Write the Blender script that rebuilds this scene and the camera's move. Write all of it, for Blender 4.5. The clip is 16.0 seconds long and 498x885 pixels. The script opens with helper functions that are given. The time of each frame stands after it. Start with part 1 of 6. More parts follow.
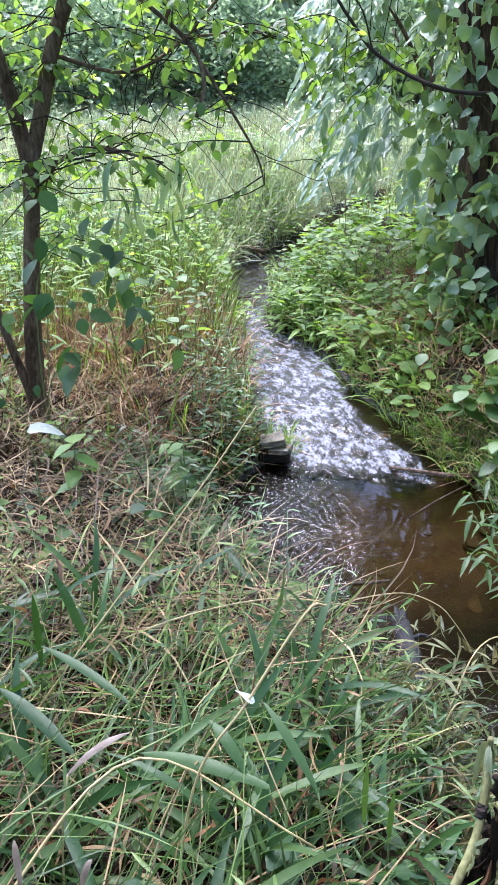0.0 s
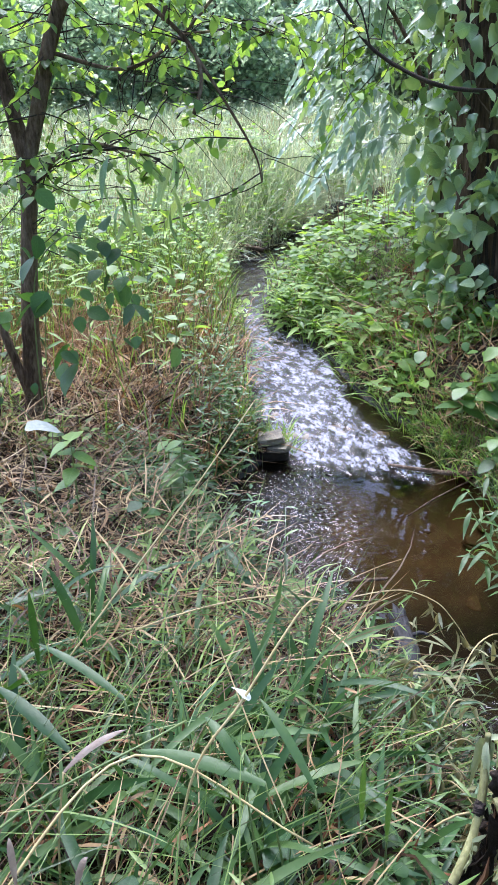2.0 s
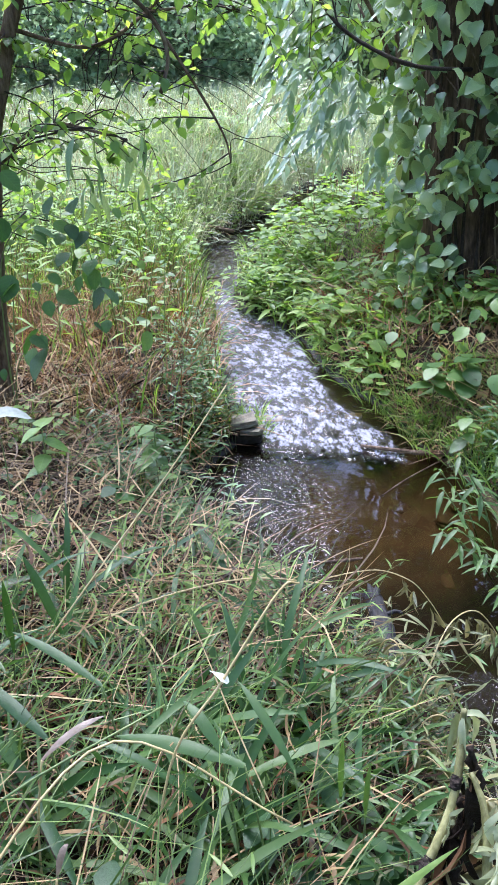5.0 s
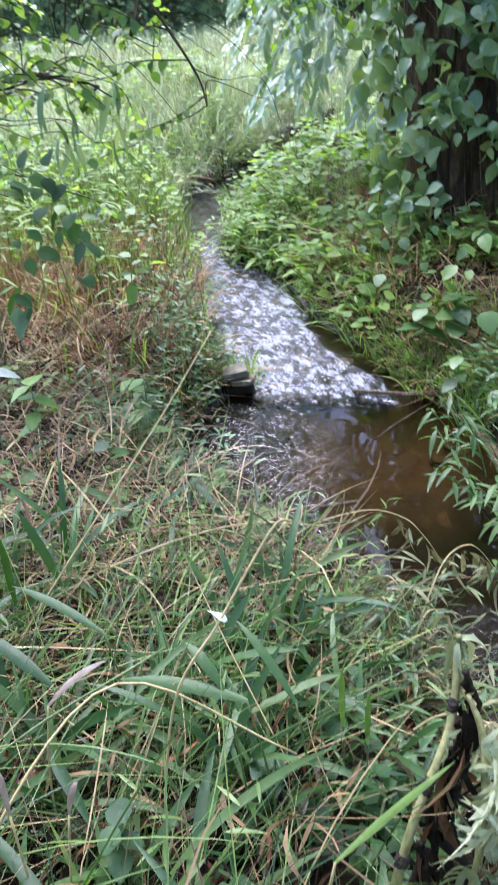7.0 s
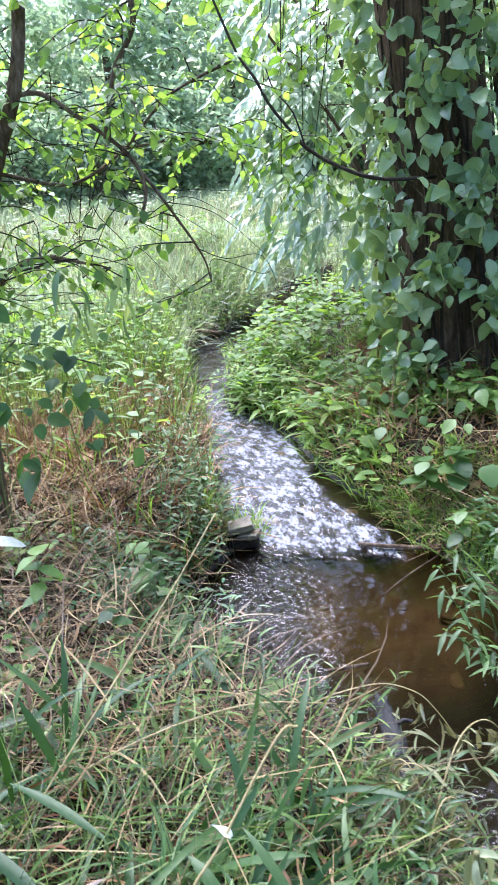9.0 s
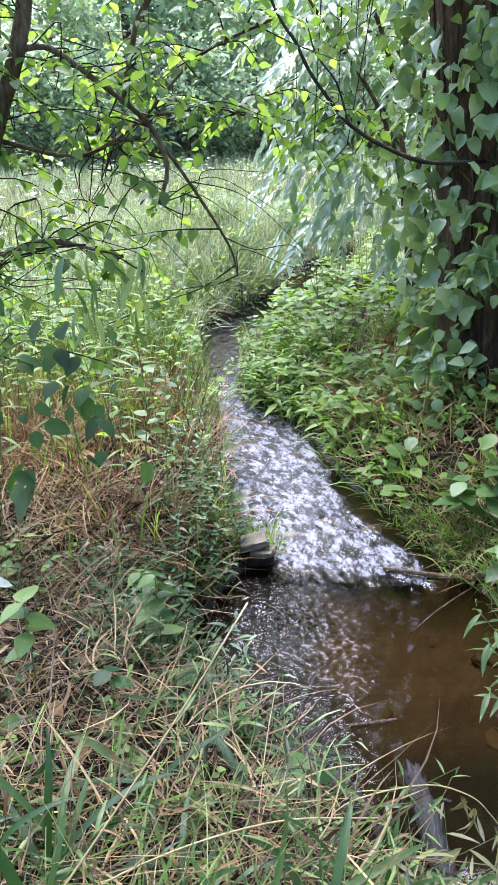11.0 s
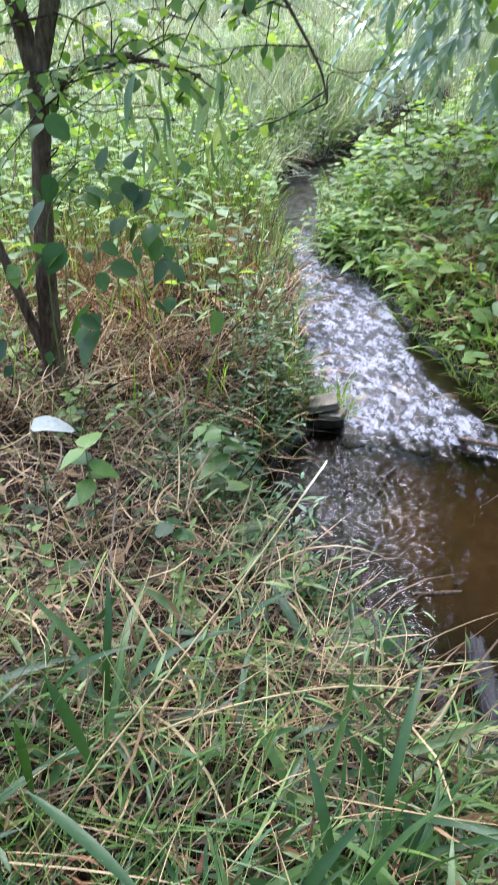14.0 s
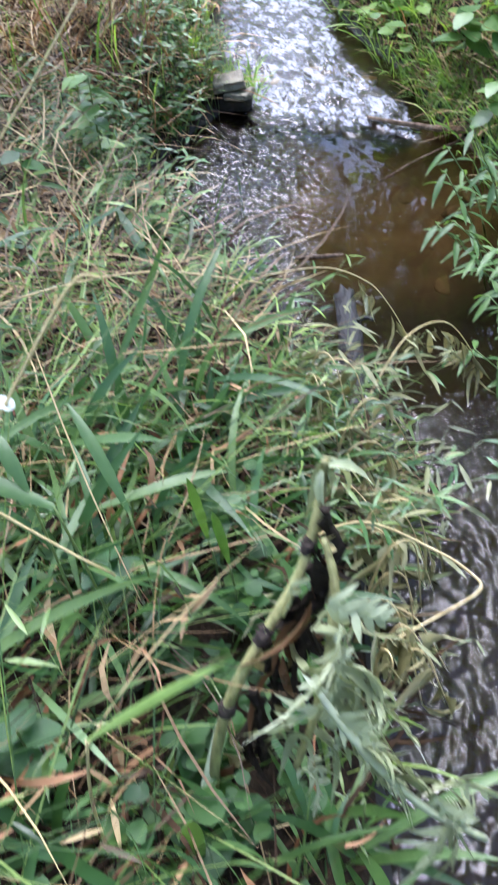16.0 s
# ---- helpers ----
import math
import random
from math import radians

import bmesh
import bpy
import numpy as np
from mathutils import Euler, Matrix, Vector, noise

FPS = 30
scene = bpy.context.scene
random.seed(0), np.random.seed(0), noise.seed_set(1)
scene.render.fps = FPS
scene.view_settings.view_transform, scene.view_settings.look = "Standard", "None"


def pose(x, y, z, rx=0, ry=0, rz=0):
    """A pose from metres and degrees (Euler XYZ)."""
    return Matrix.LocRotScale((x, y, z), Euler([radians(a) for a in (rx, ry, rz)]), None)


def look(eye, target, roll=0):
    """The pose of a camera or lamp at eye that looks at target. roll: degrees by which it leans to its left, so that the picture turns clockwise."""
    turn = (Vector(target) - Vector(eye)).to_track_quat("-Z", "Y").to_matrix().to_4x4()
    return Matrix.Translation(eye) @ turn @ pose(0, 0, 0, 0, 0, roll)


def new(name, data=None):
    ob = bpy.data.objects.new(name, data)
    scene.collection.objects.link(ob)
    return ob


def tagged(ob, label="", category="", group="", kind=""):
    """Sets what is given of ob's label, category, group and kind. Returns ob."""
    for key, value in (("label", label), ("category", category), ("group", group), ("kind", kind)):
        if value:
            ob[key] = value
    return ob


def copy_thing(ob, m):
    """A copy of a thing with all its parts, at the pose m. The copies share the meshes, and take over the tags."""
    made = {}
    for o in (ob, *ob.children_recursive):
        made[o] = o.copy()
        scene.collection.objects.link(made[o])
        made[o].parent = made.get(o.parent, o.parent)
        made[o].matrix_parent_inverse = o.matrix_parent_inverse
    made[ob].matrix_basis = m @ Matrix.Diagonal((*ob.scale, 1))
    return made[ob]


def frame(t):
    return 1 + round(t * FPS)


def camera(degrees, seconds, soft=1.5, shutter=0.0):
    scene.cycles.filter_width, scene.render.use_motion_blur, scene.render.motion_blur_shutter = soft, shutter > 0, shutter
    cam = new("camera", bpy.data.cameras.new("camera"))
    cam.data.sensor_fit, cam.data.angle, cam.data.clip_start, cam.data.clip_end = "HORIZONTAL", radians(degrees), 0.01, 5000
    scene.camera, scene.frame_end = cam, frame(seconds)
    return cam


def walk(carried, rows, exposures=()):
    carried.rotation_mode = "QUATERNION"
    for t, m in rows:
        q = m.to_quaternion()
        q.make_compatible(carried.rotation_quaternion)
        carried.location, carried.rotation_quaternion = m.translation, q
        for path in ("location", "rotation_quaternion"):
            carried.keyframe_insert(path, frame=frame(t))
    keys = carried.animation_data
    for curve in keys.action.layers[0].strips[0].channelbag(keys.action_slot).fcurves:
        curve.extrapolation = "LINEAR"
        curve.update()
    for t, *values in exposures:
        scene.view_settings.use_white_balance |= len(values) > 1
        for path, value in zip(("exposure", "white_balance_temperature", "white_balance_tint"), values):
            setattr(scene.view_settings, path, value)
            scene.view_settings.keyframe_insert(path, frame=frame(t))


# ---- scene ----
cam = camera(35.7, 16.0, 0.75, 0.3)
PATH = [
    (0, (0.1, 0.189, 1.944), (0.049, 2.019, 1.138), -1.6),
    (0.5, (0.106, 0.184, 1.949), (0.054, 2.014, 1.142), -1.7),
    (1, (0.105, 0.188, 1.944), (0.053, 2.018, 1.139), -1.7),
    (1.5, (0.104, 0.193, 1.939), (0.052, 2.022, 1.132), -1.7),
    (2, (0.106, 0.193, 1.935), (0.056, 2.022, 1.127), -1.7),
    (2.5, (0.103, 0.196, 1.929), (0.075, 2.016, 1.098), -1.8),
    (3, (0.111, 0.2, 1.927), (0.112, 2.011, 1.08), -1.7),
    (3.5, (0.111, 0.204, 1.933), (0.132, 2.014, 1.082), -1.6),
    (4, (0.108, 0.202, 1.933), (0.128, 2.012, 1.083), -1.7),
    (6.5, (0.103, 0.197, 1.922), (0.121, 2.008, 1.072), -1.8),
    (7, (0.118, 0.189, 1.91), (0.14, 1.946, 0.955), -4.6),
    (7.5, (0.132, 0.2, 1.89), (0.231, 1.877, 0.804), -5.6),
    (8, (0.149, 0.197, 1.91), (0.298, 1.904, 0.878), -3.9),
    (8.5, (0.135, 0.185, 1.984), (0.253, 2.017, 1.189), -2.7),
    (9, (0.133, 0.213, 2.023), (0.171, 2.108, 1.385), -5.1),
    (9.2, (0.115, 0.256, 2.031), (0.133, 2.153, 1.399), -6.2),
    (11.3, (0.061, 0.711, 2.078), (0.076, 2.578, 1.363), -2.1),
    (11.5, (0.05, 0.724, 2.082), (0.05, 2.591, 1.364), -2.0),
    (12, (0.014, 0.761, 2.078), (0.001, 2.627, 1.357), -1.7),
    (12.5, (0.013, 0.76, 2.072), (-0.004, 2.622, 1.342), -1.6),
    (13, (0.037, 0.763, 2.033), (0.024, 2.594, 1.229), -2.4),
    (13.5, (0.047, 0.758, 2.016), (-0.014, 2.554, 1.139), -2.6),
    (14, (0.035, 0.819, 1.972), (-0.112, 2.535, 0.955), -2.0),
    (14.5, (0.103, 0.858, 1.871), (-0.083, 2.458, 0.685), -2.7),
    (15, (0.19, 0.831, 1.814), (0.021, 2.351, 0.525), -2.4),
    (15.5, (0.287, 0.73, 1.753), (0.145, 2.162, 0.365), -1.7),
    (16, (0.41, 0.54, 1.682), (0.315, 1.895, 0.214), -2.3),
]
walk(cam, [(t, look(eye, target, roll)) for t, eye, target, roll in PATH],
     [(0.0, 2.19, 5920, 22), (8.0, 2.22, 5880, 21), (9.0, 2.36, 5880, 21), (11.5, 2.13, 6080, 21), (14.0, 2.12, 6000, 20), (14.5, 2.04, 5850, 19), (16.0, 2.38, 5880, 18)])

# ---- light ----
world = bpy.data.worlds.new("sky")
scene.world = world
world.use_nodes = True
wn = world.node_tree.nodes
sky = wn.new("ShaderNodeTexSky")
sky.sky_type, sky.sun_disc = "NISHITA", False
sky.sun_elevation, sky.sun_rotation = radians(64), radians(-19)
sky.dust_density, sky.ozone_density = 2.0, 1.0
wn["Background"].inputs["Strength"].default_value = 0.15
world.node_tree.links.new(sky.outputs["Color"], wn["Background"].inputs["Color"])
sun = new("sun", bpy.data.lights.new("sun", "SUN"))
sun.data.energy, sun.data.angle, sun.data.color = 2.5, radians(52), (0.96, 0.985, 1.0)
sun.matrix_world = look((-5.4, 15.5, 34), (0, 0, 0))

rng = np.random.default_rng(7)


# ---- materials ----
def material(name, ramp, scale=20.0, rough=0.5, bump=0.0, bump_scale=60.0, vary="none", trans=0.0, trans_col=None, spec=0.5, amount=0.5, stretch=(1, 1, 1), coat=0.0):
    """A procedural surface. ramp: colours from dark to light; vary: island or object adds a random share to the noise that runs through the ramp."""
    mat = bpy.data.materials.new(name)
    mat.use_nodes = True
    nt = mat.node_tree
    n, link = nt.nodes, nt.links.new
    bsdf, out = n["Principled BSDF"], n["Material Output"]
    coord = n.new("ShaderNodeTexCoord")
    mapping = n.new("ShaderNodeMapping")
    mapping.inputs["Scale"].default_value = stretch
    link(coord.outputs["Object"], mapping.inputs["Vector"])
    fine = n.new("ShaderNodeTexNoise")
    fine.inputs["Scale"].default_value, fine.inputs["Detail"].default_value, fine.inputs["Roughness"].default_value = scale, 4.0, 0.65
    link(mapping.outputs["Vector"], fine.inputs["Vector"])
    coarse = n.new("ShaderNodeTexNoise")
    coarse.inputs["Scale"].default_value, coarse.inputs["Detail"].default_value = scale * 0.13, 3.0
    link(mapping.outputs["Vector"], coarse.inputs["Vector"])
    mix = n.new("ShaderNodeMath")
    mix.operation = "MULTIPLY_ADD"
    link(fine.outputs["Fac"], mix.inputs[0])
    mix.inputs[1].default_value = 0.5
    half = n.new("ShaderNodeMath")
    half.operation = "MULTIPLY"
    link(coarse.outputs["Fac"], half.inputs[0])
    half.inputs[1].default_value = 0.5
    link(half.outputs[0], mix.inputs[2])
    value = mix.outputs[0]
    spread = n.new("ShaderNodeMapRange")
    spread.inputs["From Min"].default_value, spread.inputs["From Max"].default_value = 0.3, 0.7
    link(value, spread.inputs["Value"])
    value = spread.outputs["Result"]
    if vary != "none":
        source = n.new("ShaderNodeNewGeometry") if vary == "island" else n.new("ShaderNodeObjectInfo")
        rand = source.outputs["Random Per Island" if vary == "island" else "Random"]
        blend = n.new("ShaderNodeMix")
        blend.inputs["Factor"].default_value = 1 - amount
        link(rand, blend.inputs["A"])
        link(value, blend.inputs["B"])
        value = blend.outputs["Result"]
    ramp_node = n.new("ShaderNodeValToRGB")
    el = ramp_node.color_ramp.elements
    while len(el) < len(ramp):
        el.new(0.5)
    for i, c in enumerate(ramp):
        el[i].position = i / (len(ramp) - 1)
        el[i].color = (*c, 1)
    link(value, ramp_node.inputs["Fac"])
    link(ramp_node.outputs["Color"], bsdf.inputs["Base Color"])
    bsdf.inputs["Roughness"].default_value = rough
    bsdf.inputs["Specular IOR Level"].default_value = spec
    bsdf.inputs["Coat Weight"].default_value = coat
    bsdf.inputs["Coat Roughness"].default_value = 0.25
    if bump:
        bn = n.new("ShaderNodeTexNoise")
        bn.inputs["Scale"].default_value, bn.inputs["Detail"].default_value = bump_scale, 5.0
        link(mapping.outputs["Vector"], bn.inputs["Vector"])
        b = n.new("ShaderNodeBump")
        b.inputs["Strength"].default_value, b.inputs["Distance"].default_value = min(1.0, bump), 0.01
        link(bn.outputs["Fac"], b.inputs["Height"])
        link(b.outputs["Normal"], bsdf.inputs["Normal"])
    if trans:
        tr = n.new("ShaderNodeBsdfTranslucent")
        tint = n.new("ShaderNodeMix")
        tint.data_type, tint.blend_type = "RGBA", "MULTIPLY"
        tint.inputs["Factor"].default_value = 1.0
        link(ramp_node.outputs["Color"], tint.inputs["A"])
        tint.inputs["B"].default_value = (*(trans_col or (2.6, 2.4, 1.0)), 1)
        link(tint.outputs["Result"], tr.inputs["Color"])
        ms = n.new("ShaderNodeMixShader")
        ms.inputs["Fac"].default_value = trans
        link(bsdf.outputs[0], ms.inputs[1])
        link(tr.outputs[0], ms.inputs[2])
        link(ms.outputs[0], out.inputs["Surface"])
    return mat


GREEN = [(0.009, 0.023, 0.006), (0.038, 0.08, 0.016), (0.10, 0.17, 0.04), (0.26, 0.34, 0.115)]
BLUEGREEN = [(0.055, 0.11, 0.05), (0.125, 0.21, 0.10), (0.22, 0.31, 0.16), (0.34, 0.42, 0.24)]
BRIGHT = [(0.042, 0.092, 0.022), (0.098, 0.182, 0.042), (0.18, 0.285, 0.068), (0.30, 0.39, 0.125)]
STRAW = [(0.012, 0.007, 0.004), (0.105, 0.061, 0.026), (0.27, 0.175, 0.074), (0.55, 0.425, 0.21)]
RUST = [(0.03, 0.014, 0.008), (0.17, 0.088, 0.038), (0.34, 0.20, 0.092), (0.52, 0.37, 0.20)]

# soil colour is lowered to include the shade in gaps between plants
M_soil = material("shaded_damp_soil_and_litter", [(0.0048, 0.0036, 0.0024), (0.0132, 0.009, 0.006), (0.027, 0.018, 0.0114), (0.06, 0.042, 0.027)], 60, 0.9, 1.0, 90, spec=0.12)
M_bed = material("brown_stream_bed", [(0.036, 0.025, 0.013), (0.068, 0.047, 0.025), (0.105, 0.074, 0.039), (0.155, 0.112, 0.061)], 7, 0.8, 0.4, 60)
def sandy_bed(mat):
    """Mixes dark silt into the sandy bed where the mesh's point attribute says so."""
    n, link = mat.node_tree.nodes, mat.node_tree.links.new
    sand = n["Principled BSDF"].inputs["Base Color"].links[0].from_socket
    share = n.new("ShaderNodeAttribute")
    share.attribute_name = "sand"
    mix = n.new("ShaderNodeMix")
    mix.data_type = "RGBA"
    mix.inputs["A"].default_value = (0.013, 0.012, 0.011, 1)
    link(share.outputs["Fac"], mix.inputs["Factor"])
    link(sand, mix.inputs["B"])
    link(mix.outputs["Result"], n["Principled BSDF"].inputs["Base Color"])


M_silt = material("dark_stream_silt", [(0.012, 0.010, 0.008), (0.025, 0.021, 0.017), (0.045, 0.037, 0.028)], 14, 0.8, 0.4, 60, spec=0.12)
M_grass = material("grass_blades", GREEN, 30, 0.36, 0, vary="island", trans=0.3, amount=0.85, spec=0.5)
M_broad = material("broad_grass_blades", [(0.014, 0.042, 0.012), (0.028, 0.075, 0.02), (0.06, 0.12, 0.032), (0.13, 0.195, 0.07)], 40, 0.4, 0.06, 300, vary="object", trans=0.28, amount=0.7, spec=0.45)
M_straw = material("dry_straw", STRAW, 60, 0.6, 0, vary="island", trans=0.12, trans_col=(1.3, 1.1, 0.8), amount=0.8)
M_rust = material("rusty_dead_grass", RUST, 60, 0.65, 0, vary="island", trans=0.15, trans_col=(1.5, 1.1, 0.7), amount=0.8)
M_brown = material("brown_dead_grass", [(0.014, 0.007, 0.004), (0.07, 0.034, 0.017), (0.15, 0.08, 0.042), (0.30, 0.18, 0.10)], 60, 0.65, 0, vary="island", trans=0.15, trans_col=(1.5, 1.1, 0.7), amount=0.8, spec=0.2)
# whitish, bluish ramp: the meadow's haze is put into the colour
M_hazed_meadow = material("meadow_grass", [(0.10, 0.15, 0.08), (0.19, 0.26, 0.15), (0.31, 0.36, 0.24), (0.52, 0.50, 0.38)], 6, 0.5, 0, vary="island", trans=0.35, trans_col=(1.8, 1.75, 1.2), amount=0.75)
M_weed = material("weed_leaves", BRIGHT, 25, 0.5, 0, vary="island", trans=0.38, trans_col=(1.9, 2.0, 0.7), amount=0.75, spec=0.4)
M_weed_o = material("single_weed_leaves", [(0.035, 0.08, 0.018), (0.075, 0.15, 0.032), (0.13, 0.22, 0.05), (0.20, 0.29, 0.08)], 25, 0.42, 0.2, 200, vary="object", trans=0.3, trans_col=(1.9, 2.0, 0.8), amount=0.7, coat=0.1)
M_vine = material("vine_leaves", BLUEGREEN, 25, 0.3, 0, vary="island", trans=0.28, amount=0.75, coat=0.45)
M_vine_o = material("single_vine_leaves", BLUEGREEN, 25, 0.34, 0.2, 200, vary="object", trans=0.28, amount=0.8, coat=0.35)
M_climb = material("climbing_vine_leaves", [(0.014, 0.042, 0.014), (0.032, 0.085, 0.028), (0.062, 0.14, 0.042), (0.15, 0.24, 0.07)], 25, 0.42, 0.2, 200, vary="object", trans=0.4, trans_col=(2.0, 2.0, 0.8), amount=0.7)
M_low = material("low_weed_leaves", [(0.010, 0.035, 0.009), (0.022, 0.065, 0.016), (0.042, 0.105, 0.026), (0.09, 0.175, 0.045)], 25, 0.5, 0, vary="island", trans=0.3, amount=0.75, spec=0.3)
M_lance = material("lance_weed_leaves", [(0.035, 0.08, 0.02), (0.06, 0.125, 0.034), (0.09, 0.17, 0.045), (0.14, 0.22, 0.065)], 25, 0.42, 0.2, 200, vary="object", trans=0.3, trans_col=(1.9, 2.0, 0.8), amount=0.7)
M_lance_patch = material("lance_weed_patch", [(0.022, 0.062, 0.018), (0.042, 0.105, 0.032), (0.08, 0.165, 0.052), (0.16, 0.265, 0.095)], 25, 0.36, 0, vary="island", trans=0.3, trans_col=(1.9, 2.0, 0.8), amount=0.75)
M_tree = material("tree_leaves", [(0.03, 0.08, 0.022), (0.07, 0.15, 0.038), (0.125, 0.235, 0.055), (0.21, 0.31, 0.08)], 12, 0.42, 0, vary="island", trans=0.52, trans_col=(2.7, 2.25, 1.1), amount=0.75)
M_pinnate = material("pale_drooping_leaflets", [(0.09, 0.16, 0.10), (0.18, 0.27, 0.18), (0.28, 0.38, 0.27), (0.42, 0.50, 0.39)], 18, 0.3, 0, vary="island", trans=0.22, amount=0.75, coat=0.4)
# distance haze is painted into this ramp: paler and bluer than near leaves
M_hazed_wood = material("hazed_far_foliage", [(0.0978, 0.172, 0.103), (0.149, 0.247, 0.149), (0.23, 0.333, 0.213), (0.345, 0.437, 0.287)], 1.2, 0.45, 0, vary="island", trans=0.58, trans_col=(2.3, 1.95, 1.7), amount=0.7)
M_bark = material("grey_brown_bark", [(0.02, 0.012, 0.008), (0.07, 0.044, 0.029), (0.15, 0.105, 0.075), (0.27, 0.22, 0.17)], 70, 0.85, 1.0, 90, stretch=(1, 1, 0.3), spec=0.12)
M_old_bark = material("dark_furrowed_bark", [(0.013, 0.009, 0.006), (0.05, 0.034, 0.024), (0.125, 0.082, 0.056), (0.25, 0.18, 0.13)], 40, 0.9, 1.0, 50, stretch=(1, 1, 0.2), spec=0.12)
M_twig = material("dark_twig_bark", [(0.018, 0.014, 0.012), (0.04, 0.03, 0.025), (0.08, 0.065, 0.05)], 60, 0.8, 0.6, 150, spec=0.12)
M_stem = material("green_stems", [(0.06, 0.10, 0.03), (0.12, 0.17, 0.05), (0.2, 0.24, 0.08)], 60, 0.5, 0.2, 200)
M_log = material("wet_grey_driftwood", [(0.006, 0.005, 0.005), (0.018, 0.016, 0.016), (0.036, 0.034, 0.036), (0.08, 0.077, 0.08)], 45, 0.6, 1.0, 90, stretch=(1, 0.2, 1), spec=0.25)
M_stone = material("tan_stream_stone", [(0.06, 0.048, 0.034), (0.14, 0.115, 0.08), (0.24, 0.2, 0.15), (0.33, 0.29, 0.22)], 25, 0.6, 0.6, 70, vary="object", amount=0.4)
M_slab = material("dull_tan_stone", [(0.05, 0.042, 0.03), (0.10, 0.085, 0.06), (0.16, 0.14, 0.10), (0.24, 0.21, 0.16)], 30, 0.7, 0.8, 90)
M_bed_stone = material("brown_bed_stone", [(0.036, 0.025, 0.013), (0.075, 0.053, 0.028), (0.12, 0.087, 0.048), (0.17, 0.125, 0.072)], 20, 0.7, 0.4, 60, vary="object", amount=0.4)
M_pink = material("pinkish_dry_blade", [(0.15, 0.10, 0.075), (0.28, 0.21, 0.16), (0.42, 0.35, 0.28)], 40, 0.5, 0.3, 200, trans=0.15, trans_col=(1.2, 1.0, 0.9))
# near-black so that gaps in the grass look deeply shaded
M_gap_shade = material("gap_shade_thatch", [(0.0056, 0.0035, 0.0021), (0.014, 0.0085, 0.005), (0.03, 0.018, 0.010), (0.058, 0.032, 0.016)], 60, 0.85, 0, vary="island", amount=0.7, spec=0.12)
M_moss = material("moss", [(0.03, 0.05, 0.01), (0.08, 0.11, 0.02), (0.15, 0.18, 0.04)], 60, 0.9, 1.0, 160)
M_rot = material("rotten_black_leaf", [(0.006, 0.004, 0.003), (0.02, 0.014, 0.010), (0.06, 0.045, 0.03)], 50, 0.75, 0.6, 120, spec=0.12)
M_dead = material("dead_stalk", [(0.035, 0.026, 0.012), (0.16, 0.15, 0.055), (0.30, 0.29, 0.12), (0.42, 0.40, 0.21)], 70, 0.5, 0.3, 160, stretch=(1, 1, 0.12))
M_wilt = material("wilted_leaves", [(0.10, 0.11, 0.05), (0.25, 0.28, 0.15), (0.42, 0.45, 0.29), (0.58, 0.59, 0.46)], 30, 0.5, 0.2, 150, vary="object", trans=0.2, trans_col=(1.5, 1.5, 1.0), amount=0.6)
M_fresh = material("pale_fresh_blade", [(0.16, 0.26, 0.06), (0.26, 0.38, 0.11), (0.36, 0.46, 0.18)], 40, 0.45, 0.15, 200, trans=0.3, trans_col=(1.5, 1.5, 0.9))
M_khaki = material("khaki_withered_leaves", [(0.07, 0.06, 0.024), (0.18, 0.165, 0.07), (0.31, 0.28, 0.135), (0.46, 0.43, 0.25)], 30, 0.5, 0.2, 150, vary="object", trans=0.2, trans_col=(1.3, 1.2, 0.8), amount=0.7)
M_tangle = material("half_withered_leaves", [(0.035, 0.042, 0.014), (0.08, 0.095, 0.034), (0.155, 0.165, 0.066), (0.29, 0.28, 0.14)], 30, 0.5, 0, vary="island", trans=0.25, trans_col=(1.5, 1.4, 0.8), amount=0.85)
M_orange = material("orange_dead_leaves", [(0.10, 0.03, 0.012), (0.22, 0.075, 0.025), (0.36, 0.14, 0.05), (0.45, 0.22, 0.10)], 40, 0.6, 0.3, 150, vary="object", trans=0.25, trans_col=(1.6, 1.1, 0.6), amount=0.7)
M_orange_mat = material("russet_dead_blades", [(0.05, 0.018, 0.009), (0.14, 0.055, 0.024), (0.27, 0.125, 0.058), (0.40, 0.25, 0.14)], 60, 0.6, 0, vary="island", trans=0.2, trans_col=(1.6, 1.1, 0.7), amount=0.75, spec=0.25)
M_pale = material("pale_petal", [(0.46, 0.5, 0.46), (0.58, 0.61, 0.57), (0.66, 0.68, 0.63)], 60, 0.5, 0.1, 100, trans=0.3, trans_col=(1, 1, 1))
M_silver = material("silvery_leaf_back", [(0.24, 0.28, 0.24), (0.36, 0.39, 0.35), (0.48, 0.50, 0.46)], 60, 0.5, 0.2, 120, trans=0.2, trans_col=(1.2, 1.25, 1.0))
M_stalk = material("yellow_straw_stalk", [(0.3, 0.22, 0.09), (0.45, 0.35, 0.16), (0.58, 0.48, 0.26)], 40, 0.5, 0.2, 120)


